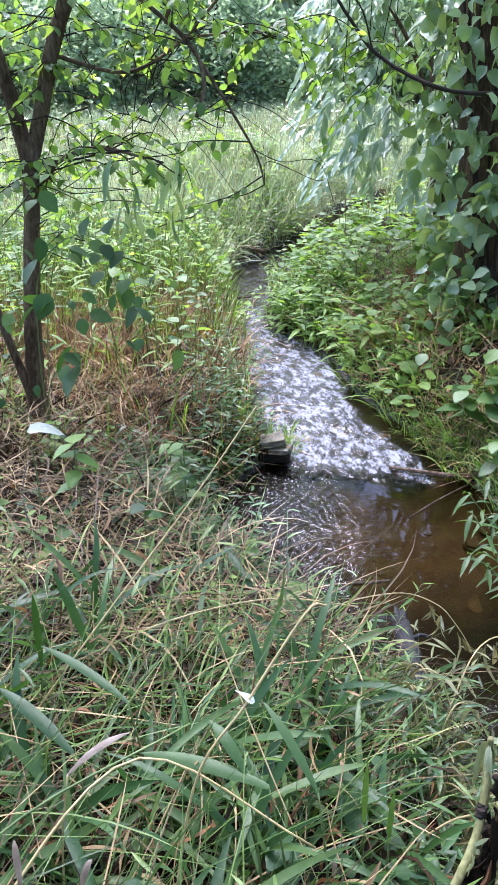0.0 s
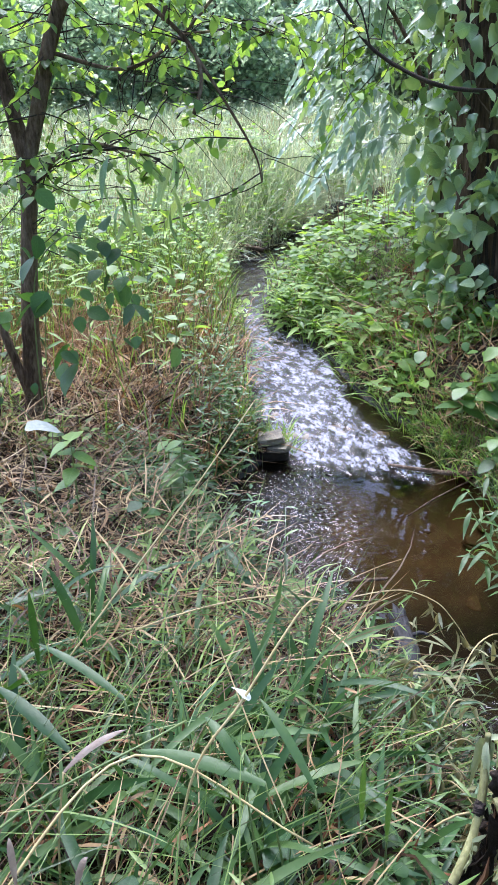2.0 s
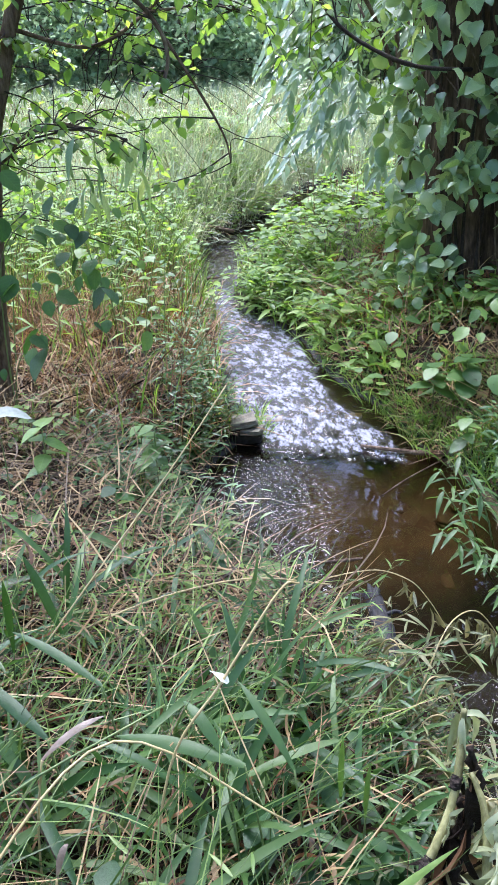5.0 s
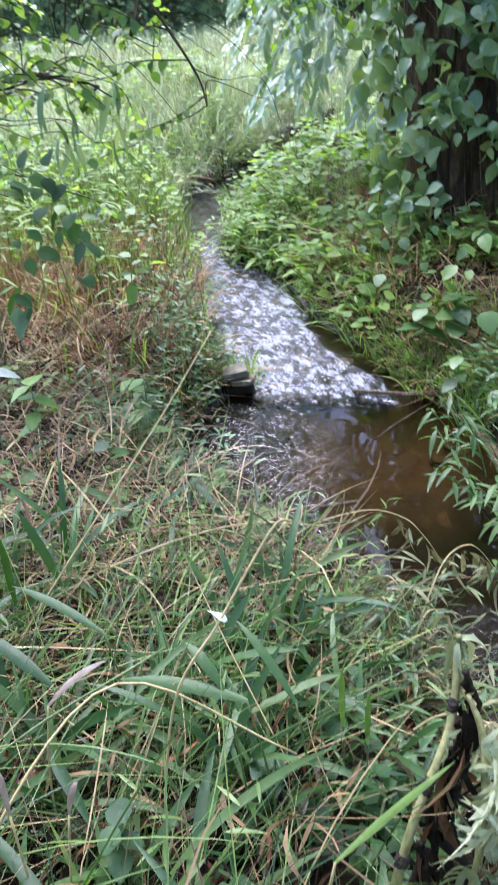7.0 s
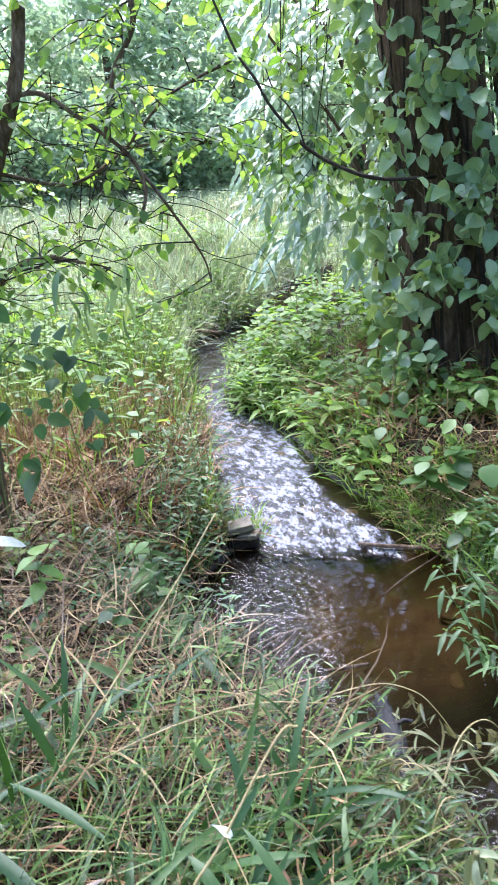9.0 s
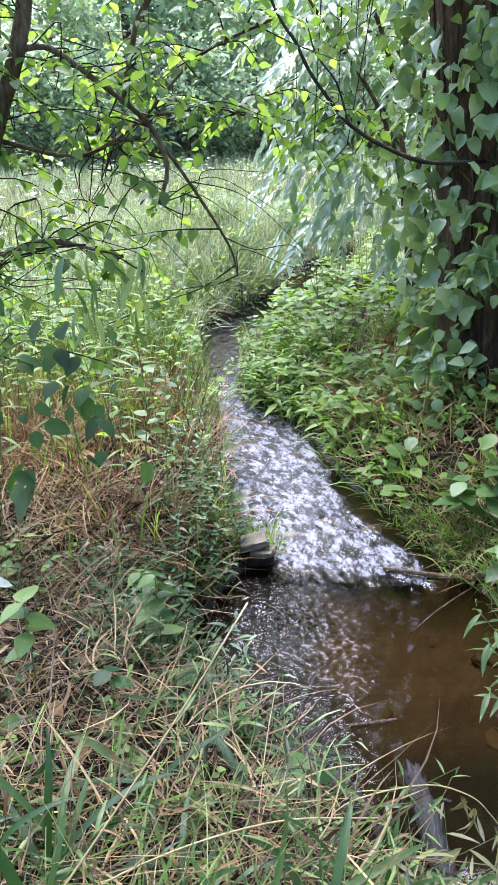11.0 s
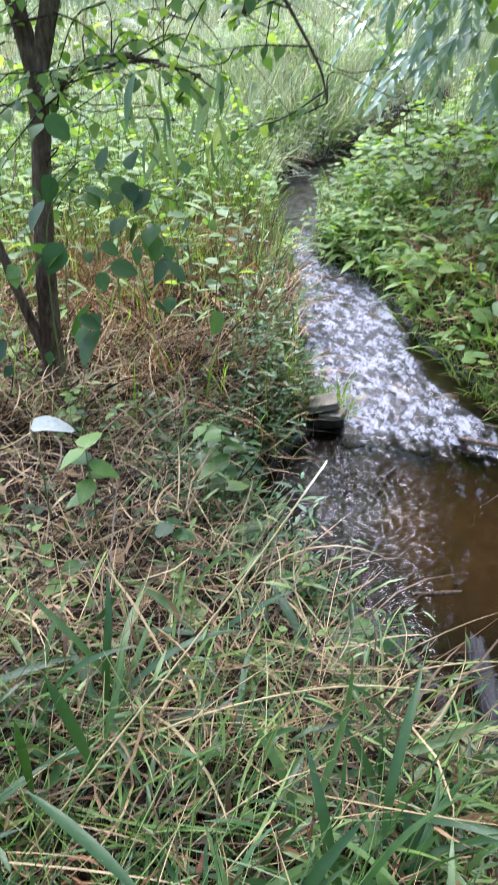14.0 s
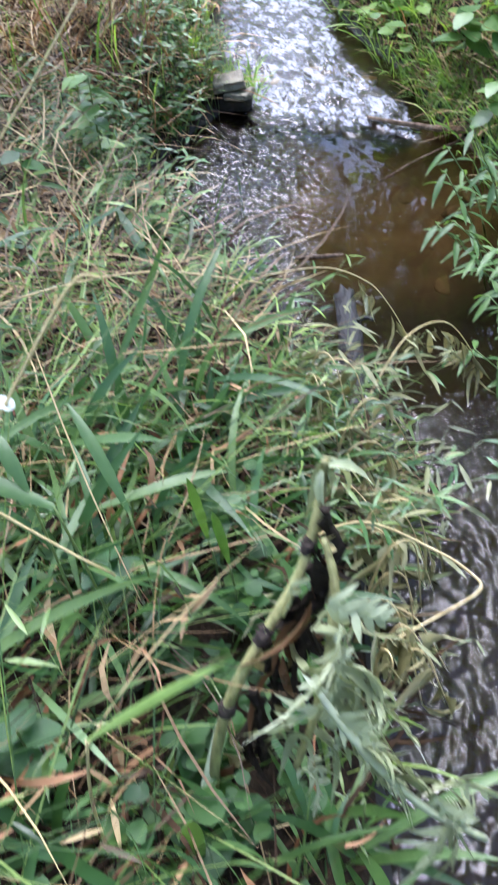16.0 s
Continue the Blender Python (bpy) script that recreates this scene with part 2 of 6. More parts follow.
def water_material():
    mat = bpy.data.materials.new("stream_water")
    mat.use_nodes = True
    nt = mat.node_tree
    n, link = nt.nodes, nt.links.new
    n.remove(n["Principled BSDF"])
    coord = n.new("ShaderNodeTexCoord")
    ripple = n.new("ShaderNodeTexNoise")
    ripple.inputs["Scale"].default_value, ripple.inputs["Detail"].default_value = 45.0, 2.0
    link(coord.outputs["Object"], ripple.inputs["Vector"])
    bump = n.new("ShaderNodeBump")
    bump.inputs["Distance"].default_value = 0.008
    choppy = n.new("ShaderNodeAttribute")
    choppy.attribute_name = "ripple"
    link(choppy.outputs["Fac"], bump.inputs["Strength"])
    link(ripple.outputs["Fac"], bump.inputs["Height"])
    clear = n.new("ShaderNodeBsdfTransparent")
    clear.inputs["Color"].default_value = (0.50, 0.43, 0.31, 1)
    gloss = n.new("ShaderNodeBsdfGlossy")
    gloss.inputs["Roughness"].default_value = 0.012
    link(bump.outputs["Normal"], gloss.inputs["Normal"])
    fres = n.new("ShaderNodeFresnel")
    fres.inputs["IOR"].default_value = 1.34
    link(bump.outputs["Normal"], fres.inputs["Normal"])
    surf = n.new("ShaderNodeMixShader")
    link(fres.outputs["Fac"], surf.inputs["Fac"])
    link(clear.outputs[0], surf.inputs[1])
    link(gloss.outputs[0], surf.inputs[2])
    # froth where the bed is shallow and steep, plus faint painted sky sheen on the outflow, carried by a point
    # attribute of the mesh
    attr = n.new("ShaderNodeAttribute")
    attr.attribute_name = "froth_and_sheen"
    bubbles = n.new("ShaderNodeTexNoise")
    stretch = n.new("ShaderNodeMapping")
    stretch.inputs["Scale"].default_value = (1.0, 0.5, 1.0)
    stretch.inputs["Rotation"].default_value = (0, 0, 0.2)
    link(coord.outputs["Object"], stretch.inputs["Vector"])
    link(stretch.outputs["Vector"], bubbles.inputs["Vector"])
    bubbles.inputs["Scale"].default_value, bubbles.inputs["Detail"].default_value, bubbles.inputs["Roughness"].default_value = 58.0, 6.0, 0.72
    mul = n.new("ShaderNodeMath")
    mul.operation = "MULTIPLY_ADD"
    link(bubbles.outputs["Fac"], mul.inputs[0])
    mul.inputs[1].default_value = 2.2
    link(attr.outputs["Fac"], mul.inputs[2])
    cut = n.new("ShaderNodeMapRange")
    cut.inputs["From Min"].default_value, cut.inputs["From Max"].default_value = 1.45, 2.05
    cut.inputs["To Max"].default_value = 0.9
    link(mul.outputs[0], cut.inputs["Value"])
    foam = n.new("ShaderNodeBsdfDiffuse")
    foam.inputs["Color"].default_value = (0.32, 0.325, 0.365, 1)
    share = n.new("ShaderNodeMath")
    share.operation, share.use_clamp = "MULTIPLY", True
    link(cut.outputs["Result"], share.inputs[0])
    link(attr.outputs["Fac"], share.inputs[1])
    both = n.new("ShaderNodeMixShader")
    link(share.outputs[0], both.inputs["Fac"])
    link(surf.outputs[0], both.inputs[1])
    link(foam.outputs[0], both.inputs[2])
    link(both.outputs[0], n["Material Output"].inputs["Surface"])
    return mat


def veined(mat, pale=1.5):
    """Adds a midrib and slanting side veins to a leaf that lies along its own y, a tenth of a metre long."""
    n, link = mat.node_tree.nodes, mat.node_tree.links.new
    bsdf = n["Principled BSDF"]
    coord = n.new("ShaderNodeTexCoord")
    xyz = n.new("ShaderNodeSeparateXYZ")
    link(coord.outputs["Object"], xyz.inputs[0])

    def calc(op, a, b=None):
        node = n.new("ShaderNodeMath")
        node.operation = op
        for socket, value in zip(node.inputs, (a, b)):
            if value is None:
                continue
            if isinstance(value, (int, float)):
                socket.default_value = value
            else:
                link(value, socket)
        return node.outputs[0]

    ax = calc("ABSOLUTE", xyz.outputs["X"])
    rib = calc("LESS_THAN", ax, 0.0011)
    wave = calc("SINE", calc("MULTIPLY", calc("SUBTRACT", xyz.outputs["Y"], calc("MULTIPLY", ax, 0.9)), 420.0))
    side = calc("MULTIPLY", calc("GREATER_THAN", wave, 0.86), 0.6)
    veins = calc("MAXIMUM", rib, side)
    old = bsdf.inputs["Base Color"].links[0].from_socket
    mix = n.new("ShaderNodeMix")
    mix.data_type, mix.blend_type = "RGBA", "MULTIPLY"
    link(veins, mix.inputs["Factor"])
    link(old, mix.inputs["A"])
    mix.inputs["B"].default_value = (pale, pale, pale, 1)
    link(mix.outputs["Result"], bsdf.inputs["Base Color"])


veined(M_vine_o)
veined(M_climb)
veined(M_weed_o)
M_water = water_material()


# ---- mesh helpers ----
def raw_mesh(name, verts, faces, smooth=True):
    """A mesh from arrays of corners and of faces with one number of corners each."""
    verts, faces = np.asarray(verts, dtype=np.float32).reshape(-1, 3), np.asarray(faces, dtype=np.int32)
    k = faces.shape[1]
    me = bpy.data.meshes.new(name)
    me.vertices.add(len(verts))
    me.vertices.foreach_set("co", verts.ravel())
    me.loops.add(faces.size)
    me.loops.foreach_set("vertex_index", faces.ravel())
    me.polygons.add(len(faces))
    me.polygons.foreach_set("loop_start", np.arange(0, faces.size, k, dtype=np.int32))
    me.polygons.foreach_set("loop_total", np.full(len(faces), k, dtype=np.int32))
    me.polygons.foreach_set("use_smooth", np.full(len(faces), smooth))
    me.update(calc_edges=True)
    return me


def mesh_of(name, verts, faces, mat, smooth=True):
    me = raw_mesh(name, verts, faces, smooth)
    me.materials.append(mat)
    return me


def thing(name, m=None, label="", category="", group="", kind=""):
    ob = new(name)
    ob.empty_display_size = 0.1
    if m is not None:
        ob.matrix_world = m
    return tagged(ob, label, category, group, kind)


def part(name, me, parent, m=None, label=""):
    """Links a mesh as one object under a thing or a part; m is its place in that thing."""
    ob = new(name, me)
    ob.parent = parent
    if m is not None:
        ob.matrix_basis = m
    return tagged(ob, label)


def tube(points, radii, sides=8, knots=0.0, seed=1):
    """A bent tapering round stem along points."""
    r = np.random.default_rng(seed)
    p = np.asarray(points, float)
    radii = np.interp(np.linspace(0, 1, len(p)), np.linspace(0, 1, len(radii)), radii)
    tang = np.gradient(p, axis=0)
    tang /= np.linalg.norm(tang, axis=1, keepdims=True) + 1e-9
    ref = np.array((0.31, 0.95, 0.05)) if abs(tang[:, 2]).mean() > 0.5 else np.array((0.05, 0.1, 0.99))
    u = np.cross(tang, ref)
    u /= np.linalg.norm(u, axis=1, keepdims=True) + 1e-9
    w = np.cross(tang, u)
    a = np.linspace(0, 2 * np.pi, sides, endpoint=False)
    rr = radii[:, None] * (1 + knots * r.normal(size=(len(p), sides)))
    v = p[:, None, :] + rr[..., None] * (np.cos(a)[None, :, None] * u[:, None, :] + np.sin(a)[None, :, None] * w[:, None, :])
    v = np.concatenate([v.reshape(-1, 3), p[:1], p[-1:]])
    f = []
    n = len(p)
    for i in range(n - 1):
        for j in range(sides):
            k = (j + 1) % sides
            f += [(i * sides + j, i * sides + k, (i + 1) * sides + k), (i * sides + j, (i + 1) * sides + k, (i + 1) * sides + j)]
    for j in range(sides):
        k = (j + 1) % sides
        f += [(n * sides, k, j), (n * sides + 1, (n - 1) * sides + j, (n - 1) * sides + k)]
    return v, np.array(f)


def smooth_line(points, steps=6):
    """Points on a smooth curve through the given ones."""
    p = np.asarray(points, float)
    q = np.vstack([2 * p[0] - p[1], p, 2 * p[-1] - p[-2]])
    out = []
    for i in range(1, len(q) - 2):
        for s in range(steps):
            t = s / steps
            out.append(0.5 * (2 * q[i] + (q[i + 1] - q[i - 1]) * t + (2 * q[i - 1] - 5 * q[i] + 4 * q[i + 1] - q[i + 2]) * t * t + (3 * q[i] - q[i - 1] - 3 * q[i + 1] + q[i + 2]) * t ** 3))
    out.append(p[-1])
    return np.array(out)


def joined(pieces):
    vs, fs, off = [], [], 0
    for v, f in pieces:
        vs.append(v)
        fs.append(np.asarray(f) + off)
        off += len(v)
    return np.concatenate(vs), np.concatenate(fs)


def leaf_shape(rows, fold=0.18, droop=0.25, wave=0.0):
    """A leaf along +y, one long: rows of (along, half width), with a sunk midrib and a drooping tip."""
    v, f = [], []
    for i, (t, w) in enumerate(rows):
        z = -droop * t * t
        lift = fold * w
        ripple = wave * math.sin(i * 2.1)
        v += [(-w, t, z + lift + ripple), (0, t, z), (w, t, z + lift - ripple)]
    for i in range(len(rows) - 1):
        a, b = 3 * i, 3 * i + 3
        for k in (0, 1):
            f += [(a + k, a + k + 1, b + k + 1), (a + k, b + k + 1, b + k)]
    return np.array(v, float), np.array(f)


OVATE = leaf_shape([(0, 0.02), (0.12, 0.22), (0.35, 0.34), (0.62, 0.27), (0.85, 0.11), (1, 0.0)], wave=0.015)
OVATE_LOW = leaf_shape([(0, 0.03), (0.35, 0.33), (0.7, 0.23), (1, 0.0)])
ROUND = leaf_shape([(0, 0.05), (0.12, 0.28), (0.38, 0.41), (0.66, 0.32), (0.88, 0.14), (1, 0.0)], fold=0.14, droop=0.2, wave=0.015)
HEART = leaf_shape([(-0.1, 0.2), (0.02, 0.38), (0.2, 0.46), (0.45, 0.38), (0.75, 0.18), (1, 0.0)], fold=0.12, wave=0.02)
LANCE = leaf_shape([(0, 0.01), (0.2, 0.1), (0.45, 0.13), (0.75, 0.08), (1, 0.0)], fold=0.3, droop=0.35)
SLIM = leaf_shape([(0, 0.01), (0.2, 0.055), (0.45, 0.07), (0.75, 0.045), (1, 0.0)], fold=0.3, droop=0.3)
BENT = leaf_shape([(-0.04, 0.1), (0.06, 0.25), (0.24, 0.37), (0.48, 0.38), (0.72, 0.28), (0.9, 0.12), (1, 0.0)], fold=0.3, droop=0.45, wave=0.04)
CURLED = leaf_shape([(0, 0.04), (0.12, 0.2), (0.35, 0.3), (0.6, 0.25), (0.82, 0.12), (1, 0.0)], fold=0.5, droop=0.2, wave=0.05)


def unit(v):
    return v / (np.linalg.norm(v, axis=-1, keepdims=True) + 1e-9)


def scatter(shape, at, along, up, size, width=None):
    """Copies of a leaf as arrays: at, along (its direction), up (its face) and size for each."""
    v, f = shape
    y = unit(np.asarray(along, float))
    x = unit(np.cross(y, np.asarray(up, float)))
    z = np.cross(x, y)
    size = np.asarray(size, float)[:, None, None]
    wide = 1.0 if width is None else np.asarray(width, float)[:, None, None]
    p = np.asarray(at, float)[:, None, :] + size * (v[None, :, 0:1] * wide * x[:, None, :] + v[None, :, 1:2] * y[:, None, :] + v[None, :, 2:3] * z[:, None, :])
    n = len(at)
    faces = (f[None] + (np.arange(n) * len(v))[:, None, None]).reshape(-1, f.shape[1])
    return p.reshape(-1, 3), faces


def blades(base, length, width, azimuth, lean, bend, seg=5, twist=0.4, r=rng):
    """Grass blades as strips: lean is the angle from upright at the foot, bend what is added up to the tip."""
    n = len(base)
    t = np.linspace(0, 1, seg + 1)
    ang = np.clip(lean[:, None] + bend[:, None] * t[None, :] ** 1.4, 0, 2.6)
    step = length[:, None] / seg
    out = np.cumsum(np.concatenate([np.zeros((n, 1)), np.sin(ang[:, :-1]) * step], 1), 1)
    up = np.cumsum(np.concatenate([np.zeros((n, 1)), np.cos(ang[:, :-1]) * step], 1), 1)
    az = azimuth[:, None] + twist * r.normal(size=(n, 1)) * t[None, :]
    c = np.stack([base[:, 0:1] + out * np.cos(az), base[:, 1:2] + out * np.sin(az), base[:, 2:3] + up], -1)
    w = width[:, None] * np.clip(np.minimum(0.45 + 2.2 * t, 2.6 * (1 - t) ** 0.8), 0.03, 1)[None, :] * 0.5
    tw = azimuth[:, None] + np.pi / 2 + r.normal(size=(n, 1)) * 0.5 + twist * 1.5 * r.normal(size=(n, 1)) * t[None, :]
    side = np.stack([np.cos(tw), np.sin(tw), 0.35 * np.sin(tw * 3)], -1)
    v = np.stack([c - side * w[..., None], c + side * w[..., None]], 2).reshape(n, -1, 3)
    quad = np.array([(2 * i, 2 * i + 1, 2 * i + 3, 2 * i + 2) for i in range(seg)])
    f = (quad[None] + (np.arange(n) * (2 * seg + 2))[:, None, None]).reshape(-1, 4)
    return v.reshape(-1, 3), f


# ---- the lie of the land ----
EDGE_Y = [-3.0, 0.5, 1.7, 2.15, 2.5, 2.75, 2.95, 3.3, 3.7, 4.1, 4.35, 5.2, 6.0, 6.5, 7.0, 8.4, 9.3, 10.2, 11.2, 12.2, 14.0, 17.0]
EDGE_L = [0.75, 0.64, 0.62, 0.60, 0.42, 0.30, 0.14, -0.11, -0.19, -0.03, 0.10, 0.02, -0.06, -0.10, -0.21, -0.32, -0.30, 0.25, 0.70, 1.05, 2.2, 4.2]
EDGE_R = [1.75, 1.55, 1.45, 1.40, 1.32, 1.28, 1.25, 1.30, 1.30, 1.12, 1.06, 0.72, 0.58, 0.30, 0.05, 0.14, 0.40, 0.95, 1.40, 1.85, 3.0, 5.0]
LEVEL_Y = [-3.0, 1.6, 2.5, 4.10, 4.36, 4.8, 6.0, 6.7, 7.2, 9.3, 12.2, 17.0]
LEVEL_Z = [-0.07, -0.04, 0.0, 0.0, 0.022, 0.07, 0.10, 0.13, 0.19, 0.22, 0.38, 0.5]


def water_z(y, x=0.45):
    """The water's level; the sill of the little fall runs aslant across the stream."""
    return np.interp(y + 0.36 * np.clip(np.asarray(x) - 0.45, -0.5, 0.8), LEVEL_Y, LEVEL_Z)


def lumps(x, y, s):
    """Soft hills and hollows of about size s, from sums of waves."""
    return (np.sin(x / s * 2.1 + 1.3 * np.sin(y / s * 1.3)) + np.sin(y / s * 2.7 + 1.7 * np.sin(x / s * 0.9 + 2)) + np.sin((x + y) / s * 1.6 + 0.5)) / 3


def ground_z(x, y):
    x, y = np.asarray(x, float), np.asarray(y, float)
    left, right, level = np.interp(y, EDGE_Y, EDGE_L), np.interp(y, EDGE_Y, EDGE_R), water_z(y, x)
    dl, dr = left - x, x - right
    pool = np.interp(y, [0, 2.5, 3.0, 3.9, 4.2, 5, 20], [0.08, 0.12, 0.2, 0.2, 0.07, 0.05, 0.05])
    inside = np.minimum(-dl, -dr)
    z_in = level - pool * np.clip(inside / 0.22, 0, 1) ** 0.7 + 0.012 * lumps(x, y, 0.12)
    hl = np.interp(y, [0, 2.3, 3.2, 4.5, 7, 10], [0.52, 0.48, 0.44, 0.36, 0.34, 0.30])
    z_l = level + hl * (1 - np.exp(-np.clip(dl, 0, 50) / np.interp(y, [1.9, 2.5, 3.7, 4.4], [0.30, 0.55, 0.55, 0.30]))) + 0.04 * np.clip(dl, 0, 2) * lumps(x, y, 0.5)
    steep = np.interp(y, [3.9, 4.4, 5.4, 6.2], [0.22, 0.30, 0.28, 0.16])
    z_r = level + steep * (1 - np.exp(-np.clip(dr, 0, 50) / np.interp(y, [3.8, 4.3, 4.8, 5.4, 6.2], [0.30, 0.45, 0.22, 0.16, 0.3]))) + 0.15 * np.clip(dr, 0, 2.5) + 0.03 * np.clip(dr, 0, 1) * lumps(x, y, 0.4)
    z = np.where(dl > 0, z_l, np.where(dr > 0, z_r, z_in))
    far = np.clip((y - 9) / 26, 0, 1)
    z = z + 1.1 * far * far * (3 - 2 * far) * np.where((dl > 0) | (dr > 0), 1, 0.0) + np.clip((np.hypot(x, y) - 12) / 30, 0, 1) * 0.25 * lumps(x, y, 6.0)
    mound = 0.42 * np.exp(-((x + 0.5) / 1.6) ** 2 - ((y - 11.7) / 1.3) ** 2) * np.clip(dl / 0.5, 0, 1)
    return np.where(y > 16, np.maximum(z, 0.55), z + mound)


def spread_axis(lo, hi, step, limit, grow=1.16):
    mid = list(np.arange(lo, hi + 1e-6, step))
    s, a, b = step, [], []
    while lo > -limit:
        s *= grow
        lo -= s
        a.append(lo)
    s = step
    while hi < limit:
        s *= grow
        hi += s
        b.append(hi)
    return np.array(a[::-1] + mid + b)


def grid_faces(nx, ny):
    i = (np.arange(ny - 1)[:, None] * nx + np.arange(nx - 1)[None, :]).ravel()
    return np.stack([i, i + 1, i + nx + 1, i + nx], 1)


gx, gy = spread_axis(-1.6, 2.4, 0.035, 900), spread_axis(0.4, 14.0, 0.04, 900)
X, Y = np.meshgrid(gx, gy)
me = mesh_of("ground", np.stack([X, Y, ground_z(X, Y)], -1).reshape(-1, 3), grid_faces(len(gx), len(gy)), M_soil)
me.materials.append(M_bed)
me.materials.append(M_hazed_meadow)
sandy_bed(M_bed)
edge = X - 0.40 + 0.12 * (Y - 3.3) + 0.10 * lumps(X, Y, 0.25)
sand = np.clip(edge / 0.16, 0, 1) * np.clip((Y - 2.98 + 0.1 * lumps(X, Y, 0.3)) / 0.35, 0, 1) * np.clip((4.2 - Y) / 0.12, 0, 1)
me.attributes.new("sand", "FLOAT", "POINT").data.foreach_set("value", sand.ravel().astype(np.float32))
fx, fy = (X[:-1, :-1] + X[1:, 1:]) / 2, (Y[:-1, :-1] + Y[1:, 1:]) / 2
inside = (fx > np.interp(fy, EDGE_Y, EDGE_L) - 0.03) & (fx < np.interp(fy, EDGE_Y, EDGE_R) + 0.03) & (fy < 17) & (fy > -3)
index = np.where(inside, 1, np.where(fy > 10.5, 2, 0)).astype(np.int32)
me.polygons.foreach_set("material_index", index.ravel())
tagged(new("ground", me), "damp soil bank, painted darker as shade between plants, cut by a brown stream bed", "ground", kind="structure")

# the water: one sheet from far upstream, over the little fall, into the pool and past the near bank
wy = np.concatenate([np.arange(-2.5, 0.3, 0.05), np.arange(0.3, 2.6, 0.008), np.arange(2.6, 4.4, 0.0046), np.arange(4.4, 7.2, 0.010), np.arange(7.2, 10.0, 0.022), np.arange(10.0, 16.8, 0.04)])
wu = np.linspace(0, 1, 290)
WY = np.repeat(wy[:, None], len(wu), 1)
WL, WR = np.interp(wy, EDGE_Y, EDGE_L) - 0.12, np.interp(wy, EDGE_Y, EDGE_R) + 0.10
WX = WL[:, None] + (WR - WL)[:, None] * wu[None, :]
inner = np.clip(np.minimum(wu, 1 - wu) * 8, 0, 1)[None, :]


def value_noise(x, y, seed):
    """Smooth random relief between 0 and 1 with one bump to each unit."""
    table = np.random.default_rng(seed).uniform(0, 1, (128, 128))
    ix, iy = np.floor(x).astype(int), np.floor(y).astype(int)
    fx, fy = x - ix, y - iy
    fx, fy = fx * fx * (3 - 2 * fx), fy * fy * (3 - 2 * fy)
    a, b, c2, d = table[ix % 128, iy % 128], table[(ix + 1) % 128, iy % 128], table[ix % 128, (iy + 1) % 128], table[(ix + 1) % 128, (iy + 1) % 128]
    return (a * (1 - fx) + b * fx) * (1 - fy) + (c2 * (1 - fx) + d * fx) * fy


def chop(x, y, size, seed, along=1.0):
    """Choppy water with sharp crests: ridged relief in three octaves on a warped plane; along stretches it down the flow."""
    wx = x + size * 0.9 * (value_noise(x / size * 0.5, y / size * 0.5, seed + 50) - 0.5)
    wy2 = y + size * 0.9 * (value_noise(x / size * 0.5, y / size * 0.5, seed + 51) - 0.5)
    z = np.zeros_like(x)
    for k, amp in enumerate((1.0, 0.55, 0.3)):
        s = size / 1.9 ** k
        n = value_noise((wx * 0.8 + wy2 * 0.6 / along) / s + 9 * k, (wy2 * 0.8 / along - wx * 0.6) / s, seed + k)
        z += amp * (1 - np.abs(2 * n - 1)) ** 1.5
    return z - 0.9


def swell(x, y, size, seed, along=1.0, octaves=(1.0, 0.6, 0.35)):
    """Soft rounded ripples in a few octaves."""
    z = np.zeros_like(x)
    for k, amp in enumerate(octaves):
        s = size / 1.8 ** k
        z += amp * (value_noise((x * 0.8 + y * 0.6 / along) / s + 7 * k, (y * 0.8 / along - x * 0.6) / s, seed + k) - 0.5)
    return z


WS = WY + 0.36 * np.clip(WX - 0.45, -0.5, 0.8)
rapid = np.clip((WS - 4.08) / 0.08, 0, 1) * np.clip((7.3 - WY) / 0.5, 0.25, 1)
rapid = np.maximum(rapid, 0.85 * np.clip((WY - 6.6) / 0.3, 0, 1))
# the quick water keeps to the middle; by the far bank it runs thin and clear over brown stones
quick = np.clip((np.interp(WY, [4.0, 4.35, 4.6, 4.9, 5.3, 6.2, 6.5, 7.0, 8.4], [1.02, 0.95, 0.80, 0.68, 0.66, 0.56, 0.4, 0.3, 0.4]) + 0.05 * lumps(WX, WY, 0.14) - WX) / 0.10 + 0.5, 0.12, 1)
rapid = rapid * quick
near = np.clip((2.35 - WY) / 0.4, 0, 1)
outflow = np.clip((np.interp(WY, [2.6, 2.85, 3.05, 3.2, 3.4, 3.7, 4.0, 4.2], [0.46, 0.46, 0.48, 0.53, 0.58, 0.58, 0.50, 0.42]) + 0.05 * swell(WX, WY, 0.09, 61) - WX) / 0.12 + 0.5, 0, 1) * np.clip((WY - 2.55) / 0.25, 0, 1) * np.clip((4.16 - WS) / 0.06, 0, 1)
WZ = water_z(WY, WX) + (0.005 * rapid * chop(WX + 0.2 * WY, WY, 0.06, 3, 1.5) + 0.008 * rapid * swell(WX + 0.2 * WY, WY, 0.05, 21, 1.5) + 0.011 * near * swell(WX, WY, 0.022, 23, 1.0, (1.0, 0.5))) * inner
WZ += ((0.0092 * (1 - 0.3 * np.clip((WX - 0.1) / 0.45, 0, 1)) * swell(WX, WY, 0.020, 25, 0.85, (1.0, 0.45)) + 0.005 * chop(WX, WY, 0.05, 6, 1.2)) * outflow + 0.0004 * chop(WX, WY, 0.15, 8)) * inner
me = mesh_of("water", np.stack([WX, WY, WZ], -1).reshape(-1, 3), grid_faces(len(wu), len(wy)), M_water)
